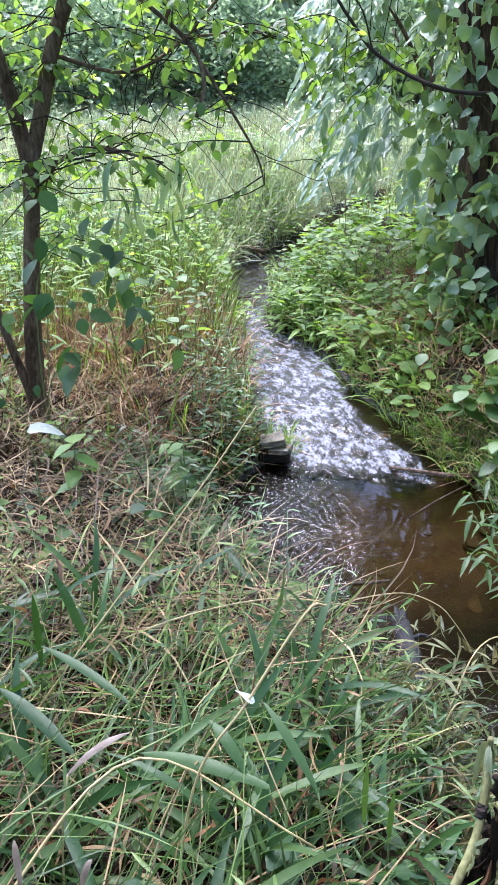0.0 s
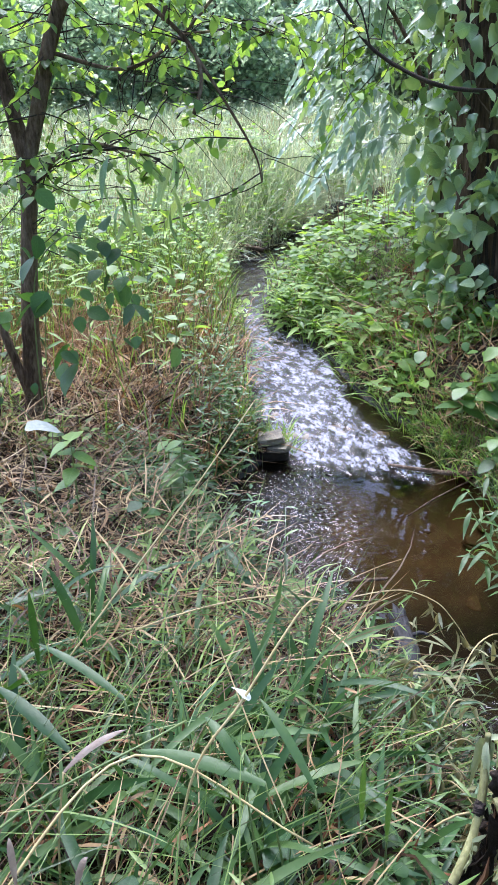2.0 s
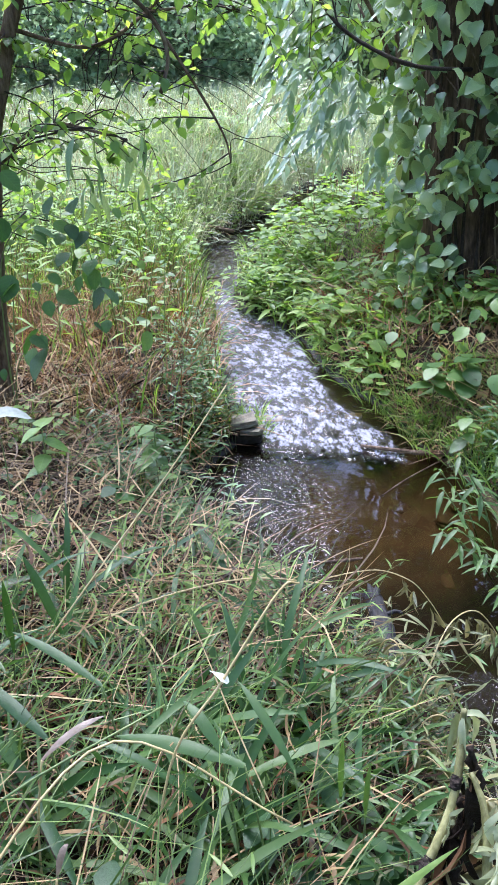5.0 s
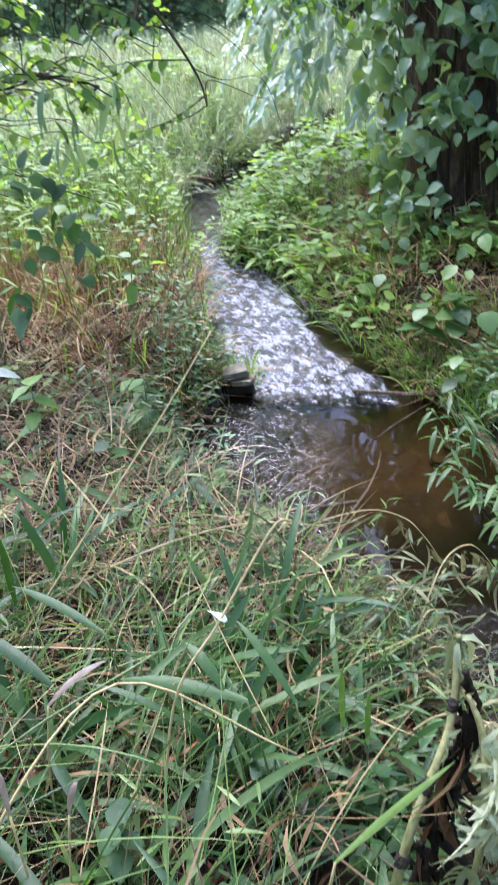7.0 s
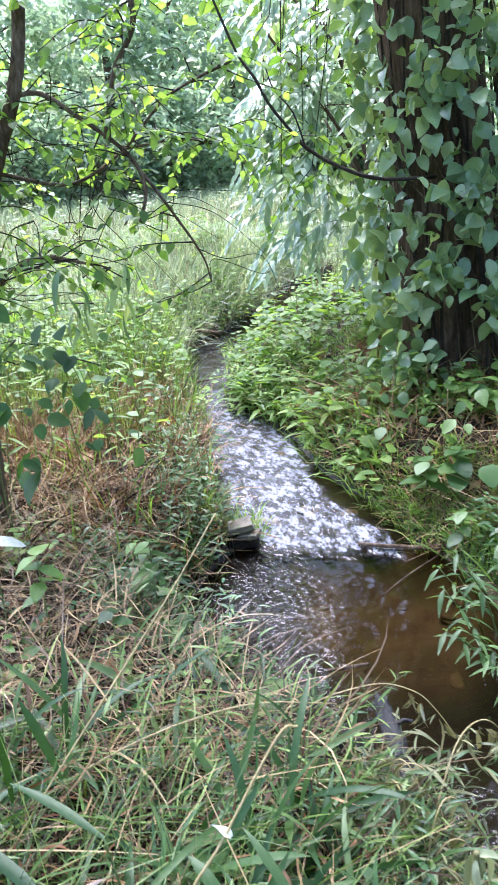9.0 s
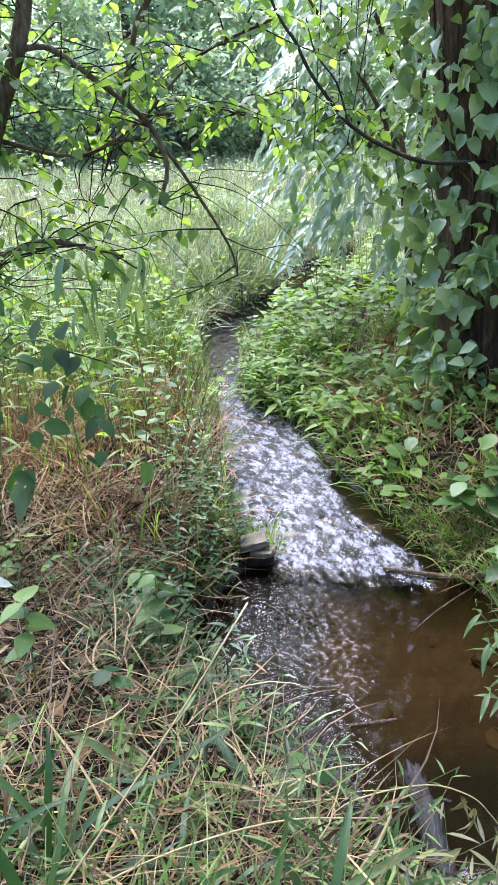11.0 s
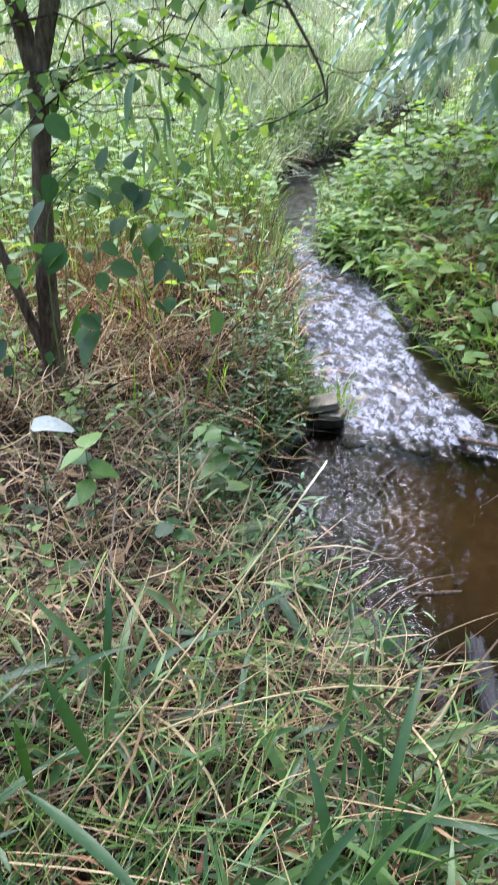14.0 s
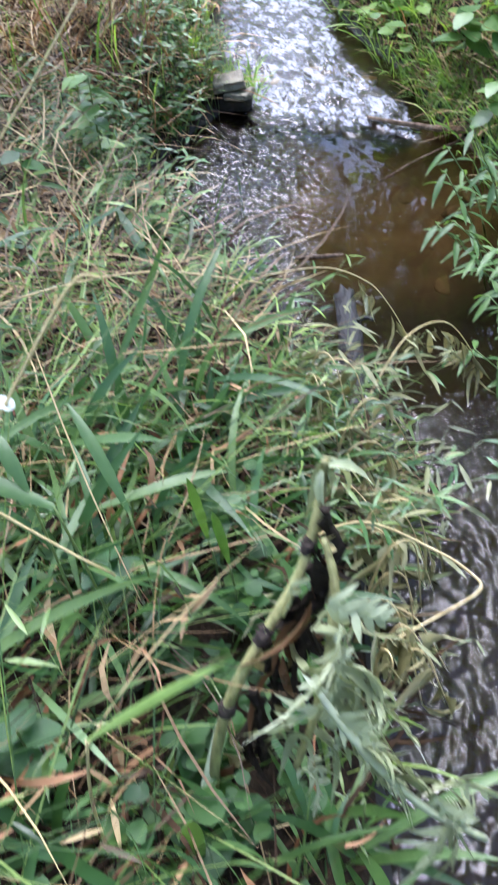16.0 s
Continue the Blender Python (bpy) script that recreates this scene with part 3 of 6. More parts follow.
froth_and_sheen = me.attributes.new("froth_and_sheen", "FLOAT", "POINT")
# the outflow term paints a faint milky sky reflection; the rest is froth
white = 0.70 * rapid * np.clip((8.4 - WY) / 1.6, 0.7, 1) * np.clip((WS - 4.10) / 0.14, 0, 1) * np.clip(1.5 - np.abs((WX - WL[:, None]) / (WR - WL)[:, None] - 0.48) * 1.5, 0, 1) * (0.95 + 0.75 * swell(WX + 0.25 * WY, WY, 0.04, 71, 1.6)) + 0.12 * outflow
froth_and_sheen.data.foreach_set("value", white.ravel().astype(np.float32))
rough_water = me.attributes.new("ripple", "FLOAT", "POINT")
rough_water.data.foreach_set("value", np.clip(0.01 + 0.5 * rapid + 0.02 * outflow + 0.05 * near, 0, 1).ravel().astype(np.float32))
tagged(new("water", me), "shallow stream with white riffle and clear brown pool", "water", kind="structure")


# ---- woods behind the meadow ----
def clump_leaves(r, centres, per, spread, size, shape, drop=0.35, up_bias=0.9):
    """Leaves gathered in uneven clumps round the centres."""
    n = len(centres) * per
    at = np.repeat(centres, per, 0) + r.normal(size=(n, 3)) * spread
    az = r.uniform(0, 2 * np.pi, n)
    along = np.stack([np.cos(az), np.sin(az), -drop + 0.45 * r.normal(size=n)], -1)
    up = np.stack([0.5 * r.normal(size=n), 0.5 * r.normal(size=n), np.full(n, up_bias)], -1)
    return scatter(shape, at, along, up, size * r.uniform(0.6, 1.3, n))


FAR_LEAF = (np.array([(0, 0, 0), (0.34, 0.45, 0.08), (0, 1, -0.18), (-0.34, 0.45, 0.08), (0, 0.5, -0.02)], float), np.array([(0, 1, 4), (1, 2, 4), (2, 3, 4), (3, 0, 4)]))


def far_tree(seed, height, spread, low, leaves, size, name, label, trunk_r=0.16):
    r = np.random.default_rng(seed)
    root = thing(name, label=label, category="tree" if low > 0.1 else "shrub", group="woods behind the meadow")
    line = smooth_line([(0, 0, -0.2), (0.15 * r.normal(), 0.1, height * 0.3), (0.3 * r.normal(), 0.2 * r.normal(), height * 0.6), (0.3 * r.normal(), 0.3 * r.normal(), height * 0.95)])
    part("trunk", mesh_of("far_trunk", *tube(line, [trunk_r, trunk_r * 0.7, 0.03], 9, 0.05, seed), M_bark), root)
    centres = []
    for i in range(9):
        s = line[int(len(line) * (0.25 + 0.07 * i))]
        a = i * 2.4 + r.uniform(0, 1)
        reach = spread * r.uniform(0.6, 1.0)
        tip = s + np.array((math.cos(a) * reach, math.sin(a) * reach, r.uniform(0.1, 0.35) * height * 0.4))
        limb = smooth_line([s, (s + tip) / 2 + (0, 0, 0.2), tip], 5)
        part("limb", mesh_of("far_limb", *tube(limb, [trunk_r * 0.35, 0.02], 6, 0.05, i), M_bark), root)
        centres += [limb[-1], limb[len(limb) // 2]]
    k = leaves // 60
    c = r.normal(size=(k, 3))
    c = unit(c) * r.uniform(0.45, 1.0, (k, 1)) ** 0.6
    c[:, 2] = low + (height - low) * (0.5 + 0.5 * c[:, 2])
    wide = spread * np.clip(1.25 - 0.75 * np.abs((c[:, 2] - low) / (height - low) - 0.45), 0.3, 1.2)
    c[:, 0] *= wide
    c[:, 1] *= wide
    centres = np.concatenate([np.array(centres), c])
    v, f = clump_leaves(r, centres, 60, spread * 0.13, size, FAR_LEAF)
    part("crown", mesh_of("far_crown", v, f, M_hazed_wood), root)
    return root


tall = [far_tree(11, 9.5, 3.1, 0.6, 4800, 0.28, "woodland_tree", "tall leafy woodland tree with a grey trunk", 0.2),
        far_tree(12, 8.2, 2.9, 0.4, 4300, 0.26, "woodland_tree", "tall leafy woodland tree with a grey trunk", 0.14)]
bush = [far_tree(21, 3.6, 2.0, 0.05, 3600, 0.18, "woodland_shrub", "dense green shrub at the wood's edge", 0.05),
        far_tree(22, 2.6, 1.8, 0.05, 3000, 0.17, "woodland_shrub", "dense green shrub at the wood's edge", 0.04)]
r = np.random.default_rng(31)
places = []
for i in range(15):
    places.append((tall, -19 + i * 2.6 + r.uniform(-0.8, 0.8), 31 + r.uniform(-3, 6)))
for i in range(6):
    places.append((tall, -20 + i * 7.0 + r.uniform(-1, 1), 42 + r.uniform(-3, 4)))
for i in range(13):
    places.append((bush, -14 + i * 2.1 + r.uniform(-0.6, 0.6), 25.5 + r.uniform(-1.5, 3)))
for i in range(16):
    places.append((bush, -15 + i * 1.9 + r.uniform(-0.6, 0.6), 29.5 + r.uniform(-0.8, 0.8)))
for i in range(5):
    places.append((tall, 9 + r.uniform(0, 3), 8 + i * 4.5))
    places.append((bush, 5.2 + r.uniform(0, 1.5) + 0.25 * i, 9 + i * 3.4))
for i in range(9):
    a = math.pi * (0.92 + 1.1 * i / 8)
    places.append((tall, 17 * math.cos(a), 5 + 18 * math.sin(a)))
# unseen shrubs added around the camera to cut low sky light
for x, y in ((-4.6, -3.6), (-2.2, -4.4), (0.2, -4.2), (3.2, -4.0), (-5.6, 0.6), (5.4, 0.4)):
    places.append((bush, x, y))
used = set()
for kinds, x, y in places:
    k = int(r.integers(0, 2))
    m = pose(x, y, float(ground_z(x, y)), 0, 0, r.uniform(0, 360)) @ Matrix.Diagonal((1, 1, 1, 1))
    if (id(kinds), k) in used:
        copy_thing(kinds[k], m)
    else:
        used.add((id(kinds), k))
        kinds[k].matrix_basis = m


# ---- meadow ----
def on_left(x, y, gap=0.0):
    return x < np.interp(y, EDGE_Y, EDGE_L) - gap


def on_right(x, y, gap=0.0):
    return x > np.interp(y, EDGE_Y, EDGE_R) + gap


def field(r, n, x0, x1, y0, y1, keep):
    x, y = r.uniform(x0, x1, n), r.uniform(y0, y1, n)
    k = keep(x, y) & (np.hypot((x - 0.34) / 0.16, (y - 1.15) / 0.26) > 1)
    t = np.clip((2.95 - y) / 0.5, 0, 1)
    k &= (np.abs(x - (0.22 + 0.2 * t)) > 0.075) | (y < 2.42) | (y > 2.98)
    x, y = x[k], y[k]
    return np.stack([x, y, ground_z(x, y) - 0.01], -1)


def grass(name, label, base, mat, length, width, lean, bend, r, seg=4, azimuth=None, lift=None, twist=0.4):
    n = len(base)
    if lift is not None:
        base = base + np.stack([0 * lift, 0 * lift, lift], -1)
    az = r.uniform(0, 2 * np.pi, n) if azimuth is None else azimuth
    v, f = blades(base, r.uniform(*length, n), r.uniform(*width, n), az, r.uniform(*lean, n), r.uniform(*bend, n), seg, twist, r)
    return tagged(new(name, mesh_of(name, v, f, mat)), label, "grass", kind="stuff")


r = np.random.default_rng(41)
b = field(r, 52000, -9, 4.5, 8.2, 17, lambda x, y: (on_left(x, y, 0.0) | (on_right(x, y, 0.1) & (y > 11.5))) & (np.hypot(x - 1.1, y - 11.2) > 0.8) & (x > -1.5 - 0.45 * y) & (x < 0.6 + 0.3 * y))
grass("meadow_grass", "meadow grass with distance haze painted into its pale colour", b, M_hazed_meadow, (0.25, 0.55), (0.006, 0.012), (0.0, 0.5), (0.4, 1.5), r, 3)
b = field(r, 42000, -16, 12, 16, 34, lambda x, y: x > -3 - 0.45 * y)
grass("meadow_grass", "meadow grass with distance haze painted into its pale colour", b, M_hazed_meadow, (0.35, 0.7), (0.012, 0.026), (0.0, 0.5), (0.3, 1.3), r, 3)
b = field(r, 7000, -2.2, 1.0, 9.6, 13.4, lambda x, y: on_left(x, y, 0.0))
grass("tall_grass", "pale seeding grass on the mound at the bend", b, M_hazed_meadow, (0.4, 0.75), (0.005, 0.010), (0.0, 0.6), (0.5, 1.8), r, 4)
b = field(r, 4500, -6, 2.5, 8.5, 20, lambda x, y: (on_left(x, y, 0.2) | on_right(x, y, 0.4)))
grass("meadow_straw", "pale dry stalks standing in the meadow", b, M_straw, (0.45, 0.8), (0.004, 0.007), (0.0, 0.35), (0.1, 0.7), r, 3)

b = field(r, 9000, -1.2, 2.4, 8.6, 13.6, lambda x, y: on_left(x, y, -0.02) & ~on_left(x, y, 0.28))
grass("draping_grass", "long pale grass draping down the bank at the bend", b, M_hazed_meadow, (0.35, 0.7), (0.005, 0.010), (0.3, 1.1), (0.8, 1.7), r, 5, azimuth=r.normal(-0.9, 0.7, len(b)))
b = field(r, 2600, -1.2, 2.4, 8.6, 13.6, lambda x, y: on_left(x, y, -0.02) & ~on_left(x, y, 0.3))
grass("draping_straw", "dry straw hanging down the bank at the bend", b, M_straw, (0.3, 0.6), (0.004, 0.008), (0.4, 1.2), (0.8, 1.6), r, 5, azimuth=r.normal(-0.9, 0.7, len(b)))

# ---- left bank ----
r = np.random.default_rng(43)
near_edge = lambda x, y: on_left(x, y, np.interp(y, [0.9, 1.4, 1.8, 2.0, 2.15, 2.3], [0.02, 0.1, 0.1, -0.05, 0.0, 0.12]))
b = field(r, 7800, -2.4, 0.7, 0.35, 3.0, lambda x, y: near_edge(x, y) & (lumps(x, y, 0.13) > 0.12 - 0.2 * np.clip(y - 1.2, 0, 0.5) + 1.2 * np.clip(y - 1.8, 0, 0.7)))
grass("bank_grass", "tangled green grass on the near bank", b, M_grass, (0.12, 0.34), (0.004, 0.011), (0.2, 1.3), (0.2, 1.2), r, 5)
b = field(r, 1500, -1.5, 0.5, 0.55, 1.9, lambda x, y: on_left(x, y, 0.12))
grass("leafy_grass", "green grass with short broad blades crossing each other", b[:430], M_lance_patch, (0.13, 0.26), (0.009, 0.017), (0.3, 1.2), (0.2, 1.2), r, 6, lift=r.uniform(0.02, 0.2, len(b[:430])), twist=0.6)
grass("dead_blades", "curled russet dead blades in the green grass", b[700:1050], M_orange_mat, (0.10, 0.2), (0.007, 0.014), (0.3, 1.2), (0.6, 1.8), r, 7, lift=r.uniform(0.06, 0.2, len(b[700:1050])), twist=1.0)
b = field(r, 1000, -1.8, 0.4, 0.45, 1.75, lambda x, y: on_left(x, y, 0.4))
grass("grass_stems", "thin green grass stems leaning through each other", b, M_grass, (0.3, 0.65), (0.0018, 0.0036), (0.5, 1.35), (0.0, 0.45), r, 6, azimuth=r.normal(0.5, 0.9, len(b)), lift=r.uniform(0.02, 0.2, len(b)), twist=0.2)
b = field(r, 560, -1.8, 0.45, 0.45, 2.3, lambda x, y: on_left(x, y, 0.36))
grass("straw_stems", "thin tan straw stems fallen across the grass", b, M_straw, (0.2, 0.6), (0.0016, 0.0034), (0.8, 1.5), (-0.1, 0.35), r, 5, lift=r.uniform(0.06, 0.28, len(b)), twist=0.2)
b = field(r, 4200, -2.4, 0.3, 2.6, 4.8, lambda x, y: on_left(x, y, -0.04) & (lumps(x, y, 0.35) > np.where(on_left(x, y, 0.45), 0.38, -0.2)))
grass("bank_grass", "green grass between dry straw", b, M_grass, (0.14, 0.34), (0.004, 0.008), (0.1, 0.9), (0.5, 1.6), r, 4)
b = field(r, 5200, -3.4, 0.0, 5.4, 8.6, lambda x, y: on_left(x, y, -0.05) & ((lumps(x, y, 0.4) > -0.1) | (y > 6.6)))
grass("bank_grass", "green grass along the upper stream", b, M_weed, (0.18, 0.42), (0.005, 0.010), (0.0, 0.7), (0.4, 1.5), r, 4)
b = field(r, 1700, -0.6, 0.6, 2.95, 5.0, lambda x, y: on_left(x, y, 0.0) & ~on_left(x, y, 0.24))
grass("edge_grass", "green grass hanging over the water", b, M_grass, (0.12, 0.28), (0.004, 0.009), (0.0, 0.6), (0.6, 1.6), r, 5)
b = field(r, 260, 0.3, 0.75, 1.7, 2.1, lambda x, y: on_left(x, y, -0.1) & ~on_left(x, y, 0.25))
grass("overhanging_grass", "green grass bent over the near edge of the pool", b, M_grass, (0.12, 0.26), (0.005, 0.012), (0.3, 1.0), (0.5, 1.3), r, 5, azimuth=r.normal(0.4, 0.9, len(b)), lift=np.full(len(b), 0.04))
b = field(r, 170, 0.3, 0.75, 1.7, 2.1, lambda x, y: on_left(x, y, -0.1) & ~on_left(x, y, 0.3))
grass("overhanging_straw", "dry grass bent over the near edge of the pool", b, M_straw, (0.12, 0.26), (0.003, 0.007), (0.3, 1.0), (0.5, 1.5), r, 5, azimuth=r.normal(0.4, 0.9, len(b)), lift=np.full(len(b), 0.04))
b = field(r, 300, 0.25, 0.75, 1.65, 2.12, lambda x, y: on_left(x, y, -0.06) & ~on_left(x, y, 0.3))
EDGE_TUFTS = b
# low dark layer added to stand for shade between the blades
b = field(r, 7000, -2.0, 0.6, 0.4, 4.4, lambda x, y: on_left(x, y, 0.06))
grass("thatch", "near-black low blades added as shade between the living grass", b, M_gap_shade, (0.12, 0.35), (0.004, 0.012), (0.8, 1.5), (0.0, 0.6), r, 4, lift=r.uniform(0.0, 0.09, len(b)), twist=0.8)
# out-of-view grass added so less light enters the near bank from behind
b = field(r, 5200, -4.0, 0.75, -2.6, 0.4, lambda x, y: on_left(x, y, 0.03))
b = np.concatenate([b, field(r, 1600, -4.0, -2.2, 0.4, 3.4, lambda x, y: on_left(x, y, 0.03))])
grass("bank_grass", "tall green grass, unseen, added behind the near bank to shade it", b, M_grass, (0.3, 0.6), (0.008, 0.018), (0.1, 0.7), (0.3, 1.2), r, 4)
# matted straw lies over the bank
b = field(r, 6600, -2.4, 0.35, 1.9, 4.4, lambda x, y: on_left(x, y, 0.34) & (lumps(x, y, 0.3) > -0.4))
n = len(b)
grass("matted_straw", "flattened tan dead grass matted on the bank", b, M_straw, (0.15, 0.5), (0.0022, 0.0068), (0.9, 1.6), (0.0, 0.8), r, 6, lift=r.uniform(0.0, 0.22, n), twist=0.8)
b = field(r, 260, -2.0, 0.55, 0.4, 2.2, lambda x, y: on_left(x, y, 0.1))
grass("matted_straw", "dry stems lying through the green grass", b, M_straw, (0.2, 0.6), (0.0025, 0.005), (1.0, 1.55), (-0.1, 0.4), r, 5, lift=r.uniform(0.05, 0.3, len(b)))
b = field(r, 2600, -1.9, 0.4, 1.5, 2.3, lambda x, y: on_left(x, y, 0.16))
grass("flattened_grass", "pale green grass lying flat over the lip of the bank", b[:600], M_weed, (0.14, 0.36), (0.004, 0.009), (0.8, 1.4), (0.0, 0.7), r, 6, lift=r.uniform(0.06, 0.2, len(b[:600])), twist=0.6)
grass("flattened_straw", "tan straw lying flat over the lip of the bank", b[1100:1400], M_straw, (0.14, 0.4), (0.003, 0.007), (0.9, 1.5), (0.0, 0.6), r, 6, lift=r.uniform(0.08, 0.22, len(b[1100:1400])), twist=0.6)
b = field(r, 480, -2.0, 0.3, 0.5, 3.2, lambda x, y: on_left(x, y, 0.2))
grass("dead_blades", "curled brown dead grass blades low in the mat", b, M_rust, (0.07, 0.18), (0.006, 0.014), (0.3, 1.3), (0.4, 1.6), r, 5, lift=r.uniform(0.05, 0.24, len(b)), twist=0.9)
b = field(r, 800, -1.4, 0.4, 0.55, 2.3, lambda x, y: on_left(x, y, 0.1) & (lumps(x, y, 0.16) < 0.05))
grass("dead_blades", "dark brown dead grass standing between green tufts", b, M_brown, (0.12, 0.3), (0.004, 0.010), (0.2, 1.2), (0.4, 1.8), r, 6, lift=r.uniform(0.0, 0.12, len(b)), twist=0.9)
b = field(r, 9800, -2.5, -0.02, 3.5, 6.7, lambda x, y: on_left(x, y, 0.05) & (lumps(x, y, 0.45) > -0.3))
grass("rusty_grass", "reddish brown dead grass standing by the tree", b, M_rust, (0.2, 0.5), (0.003, 0.008), (0.3, 1.5), (0.2, 1.6), r, 5, twist=0.9)
b = field(r, 800, -2.3, 0.0, 3.4, 5.8, lambda x, y: on_left(x, y, 0.05) & (lumps(x, y, 0.3) > 0.0))
grass("bank_grass", "bright green grass coming up through rusty dead grass", b, M_weed, (0.2, 0.5), (0.005, 0.010), (0.0, 0.7), (0.3, 1.4), r, 5)
b = field(r, 2200, -3.2, 0.0, 4.6, 8.6, lambda x, y: on_left(x, y, 0.1))
grass("standing_straw", "pale dry stalks standing among green weeds", b, M_straw, (0.3, 0.6), (0.003, 0.005), (0.0, 0.5), (0.1, 0.6), r, 4)

b = field(r, 5500, -3.2, 0.0, 5.6, 9.2, lambda x, y: on_left(x, y, 0.1) & (lumps(x, y, 0.5) > -0.1))
grass("tall_grass", "tall dark green grass in clumps on the stream bank", b, M_grass, (0.25, 0.6), (0.005, 0.011), (0.0, 0.6), (0.3, 1.4), r, 5)

# drooping dead blades and roots over the far bank's cut
b = field(r, 1800, 0.5, 2.1, 3.9, 6.4, lambda x, y: on_right(x, y, 0.04) & ~on_right(x, y, 0.4))
grass("hanging_straw", "dead grass and rootlets hanging over the cut bank", b, M_rust, (0.06, 0.18), (0.003, 0.007), (0.7, 1.4), (0.4, 1.4), r, 5, azimuth=r.normal(-2.4, 0.6, len(b)))
b = field(r, 900, 0.5, 1.5, 4.35, 6.4, lambda x, y: on_right(x, y, -0.02) & ~on_right(x, y, 0.25))
grass("hanging_grass", "green grass hanging over the cut bank", b, M_weed, (0.12, 0.28), (0.003, 0.007), (0.5, 1.3), (0.4, 1.4), r, 5, azimuth=r.normal(-2.4, 0.7, len(b)))

b = np.stack([r.uniform(-0.10, 0.26, 190), r.uniform(4.30, 4.56, 190)], -1)
b = np.concatenate([b, np.maximum(ground_z(b[:, 0], b[:, 1]), 0.02)[:, None]], 1)
grass("edge_grass", "grass growing round the flat stone", b, M_weed, (0.10, 0.24), (0.004, 0.008), (0.0, 0.8), (0.5, 1.5), r, 5)

# ---- right bank ----
b = field(r, 4200, 0.1, 3.6, 3.0, 9.0, lambda x, y: on_right(x, y, 0.0) & ((lumps(x, y, 0.3) > 0) | (y > 6.2)))
grass("bank_grass", "green grass under weeds on the far bank", b, M_weed, (0.10, 0.30), (0.004, 0.010), (0.1, 0.9), (0.4, 1.6), r, 4)
b = field(r, 2400, 0.8, 2.8, 3.3, 7.0, lambda x, y: on_right(x, y, 0.02))
grass("matted_straw", "dry stems lying on the far bank", b, M_straw, (0.15, 0.45), (0.003, 0.006), (0.9, 1.6), (0.0, 0.6), r, 4, lift=r.uniform(0.0, 0.10, len(b)))
b = field(r, 900, 0.8, 2.4, 3.8, 6.0, lambda x, y: on_right(x, y, 0.05))
grass("dead_blades", "rusty dead blades on the far bank", b, M_rust, (0.12, 0.3), (0.004, 0.010), (0.2, 1.2), (0.3, 1.6), r, 4)
b = field(r, 1500, 0.8, 1.6, 3.5, 5.0, lambda x, y: on_right(x, y, -0.06) & ~on_right(x, y, 0.25))
grass("edge_grass", "green grass hanging over the pool's edge", b, M_weed, (0.12, 0.3), (0.004, 0.008), (0.2, 0.9), (0.6, 1.6), r, 5)

b = field(r, 2600, 0.75, 1.7, 3.7, 4.6, lambda x, y: on_right(x, y, -0.03) & (lumps(x, y, 0.15) > -0.1))
grass("bank_grass", "pale green grass on the low shelf beside the fall", b, M_weed, (0.10, 0.24), (0.004, 0.008), (0.2, 1.0), (0.5, 1.5), r, 5, azimuth=r.normal(-2.0, 1.2, len(b)))
b = field(r, 900, 0.75, 1.7, 3.85, 4.6, lambda x, y: on_right(x, y, -0.03))
grass("matted_straw", "dry straw washed up on the low shelf", b, M_straw, (0.12, 0.3), (0.003, 0.007), (0.8, 1.5), (0.0, 0.6), r, 5, lift=r.uniform(0.0, 0.08, len(b)))

b = field(r, 2600, 1.2, 2.8, 1.2, 3.95, lambda x, y: on_right(x, y, 0.0))
grass("bank_grass", "green grass behind the weeds on the far side of the pool", b, M_lance_patch, (0.12, 0.32), (0.004, 0.009), (0.1, 1.0), (0.4, 1.5), r, 5)
b = field(r, 900, 1.2, 2.8, 1.2, 3.95, lambda x, y: on_right(x, y, 0.02))
grass("dead_blades", "brown dead blades behind the weeds on the far side of the pool", b, M_brown, (0.1, 0.25), (0.004, 0.009), (0.4, 1.3), (0.3, 1.5), r, 5, twist=0.8)

# ---- weeds ----
def weed_mesh(seed, height, leaves, size, shape, mat, lean=0.25):
    """A stem with alternate leaves, as two meshes."""
    q = np.random.default_rng(seed)
    az = q.uniform(0, 6.28)
    line = smooth_line([(0, 0, -0.03), (0.3 * lean * height * math.cos(az), 0.3 * lean * height * math.sin(az), height * 0.5), (lean * height * math.cos(az), lean * height * math.sin(az), height)], 5)
    t = np.linspace(0.25, 1.0, leaves)
    at = np.stack([np.interp(t, np.linspace(0, 1, len(line)), line[:, k]) for k in range(3)], -1)
    a = np.arange(leaves) * 2.39 + q.uniform(0, 6)
    along = np.stack([np.cos(a), np.sin(a), q.uniform(-0.1, 0.6, leaves)], -1)
    up = np.stack([0.3 * q.normal(size=leaves), 0.3 * q.normal(size=leaves), np.ones(leaves)], -1)
    v, f = scatter(shape, at, along, up, size * q.uniform(0.6, 1.15, leaves) * np.interp(t, [0.25, 0.5, 1], [0.9, 1.1, 0.65]))
    return tube(line, [0.004, 0.0015], 5), (v, f)


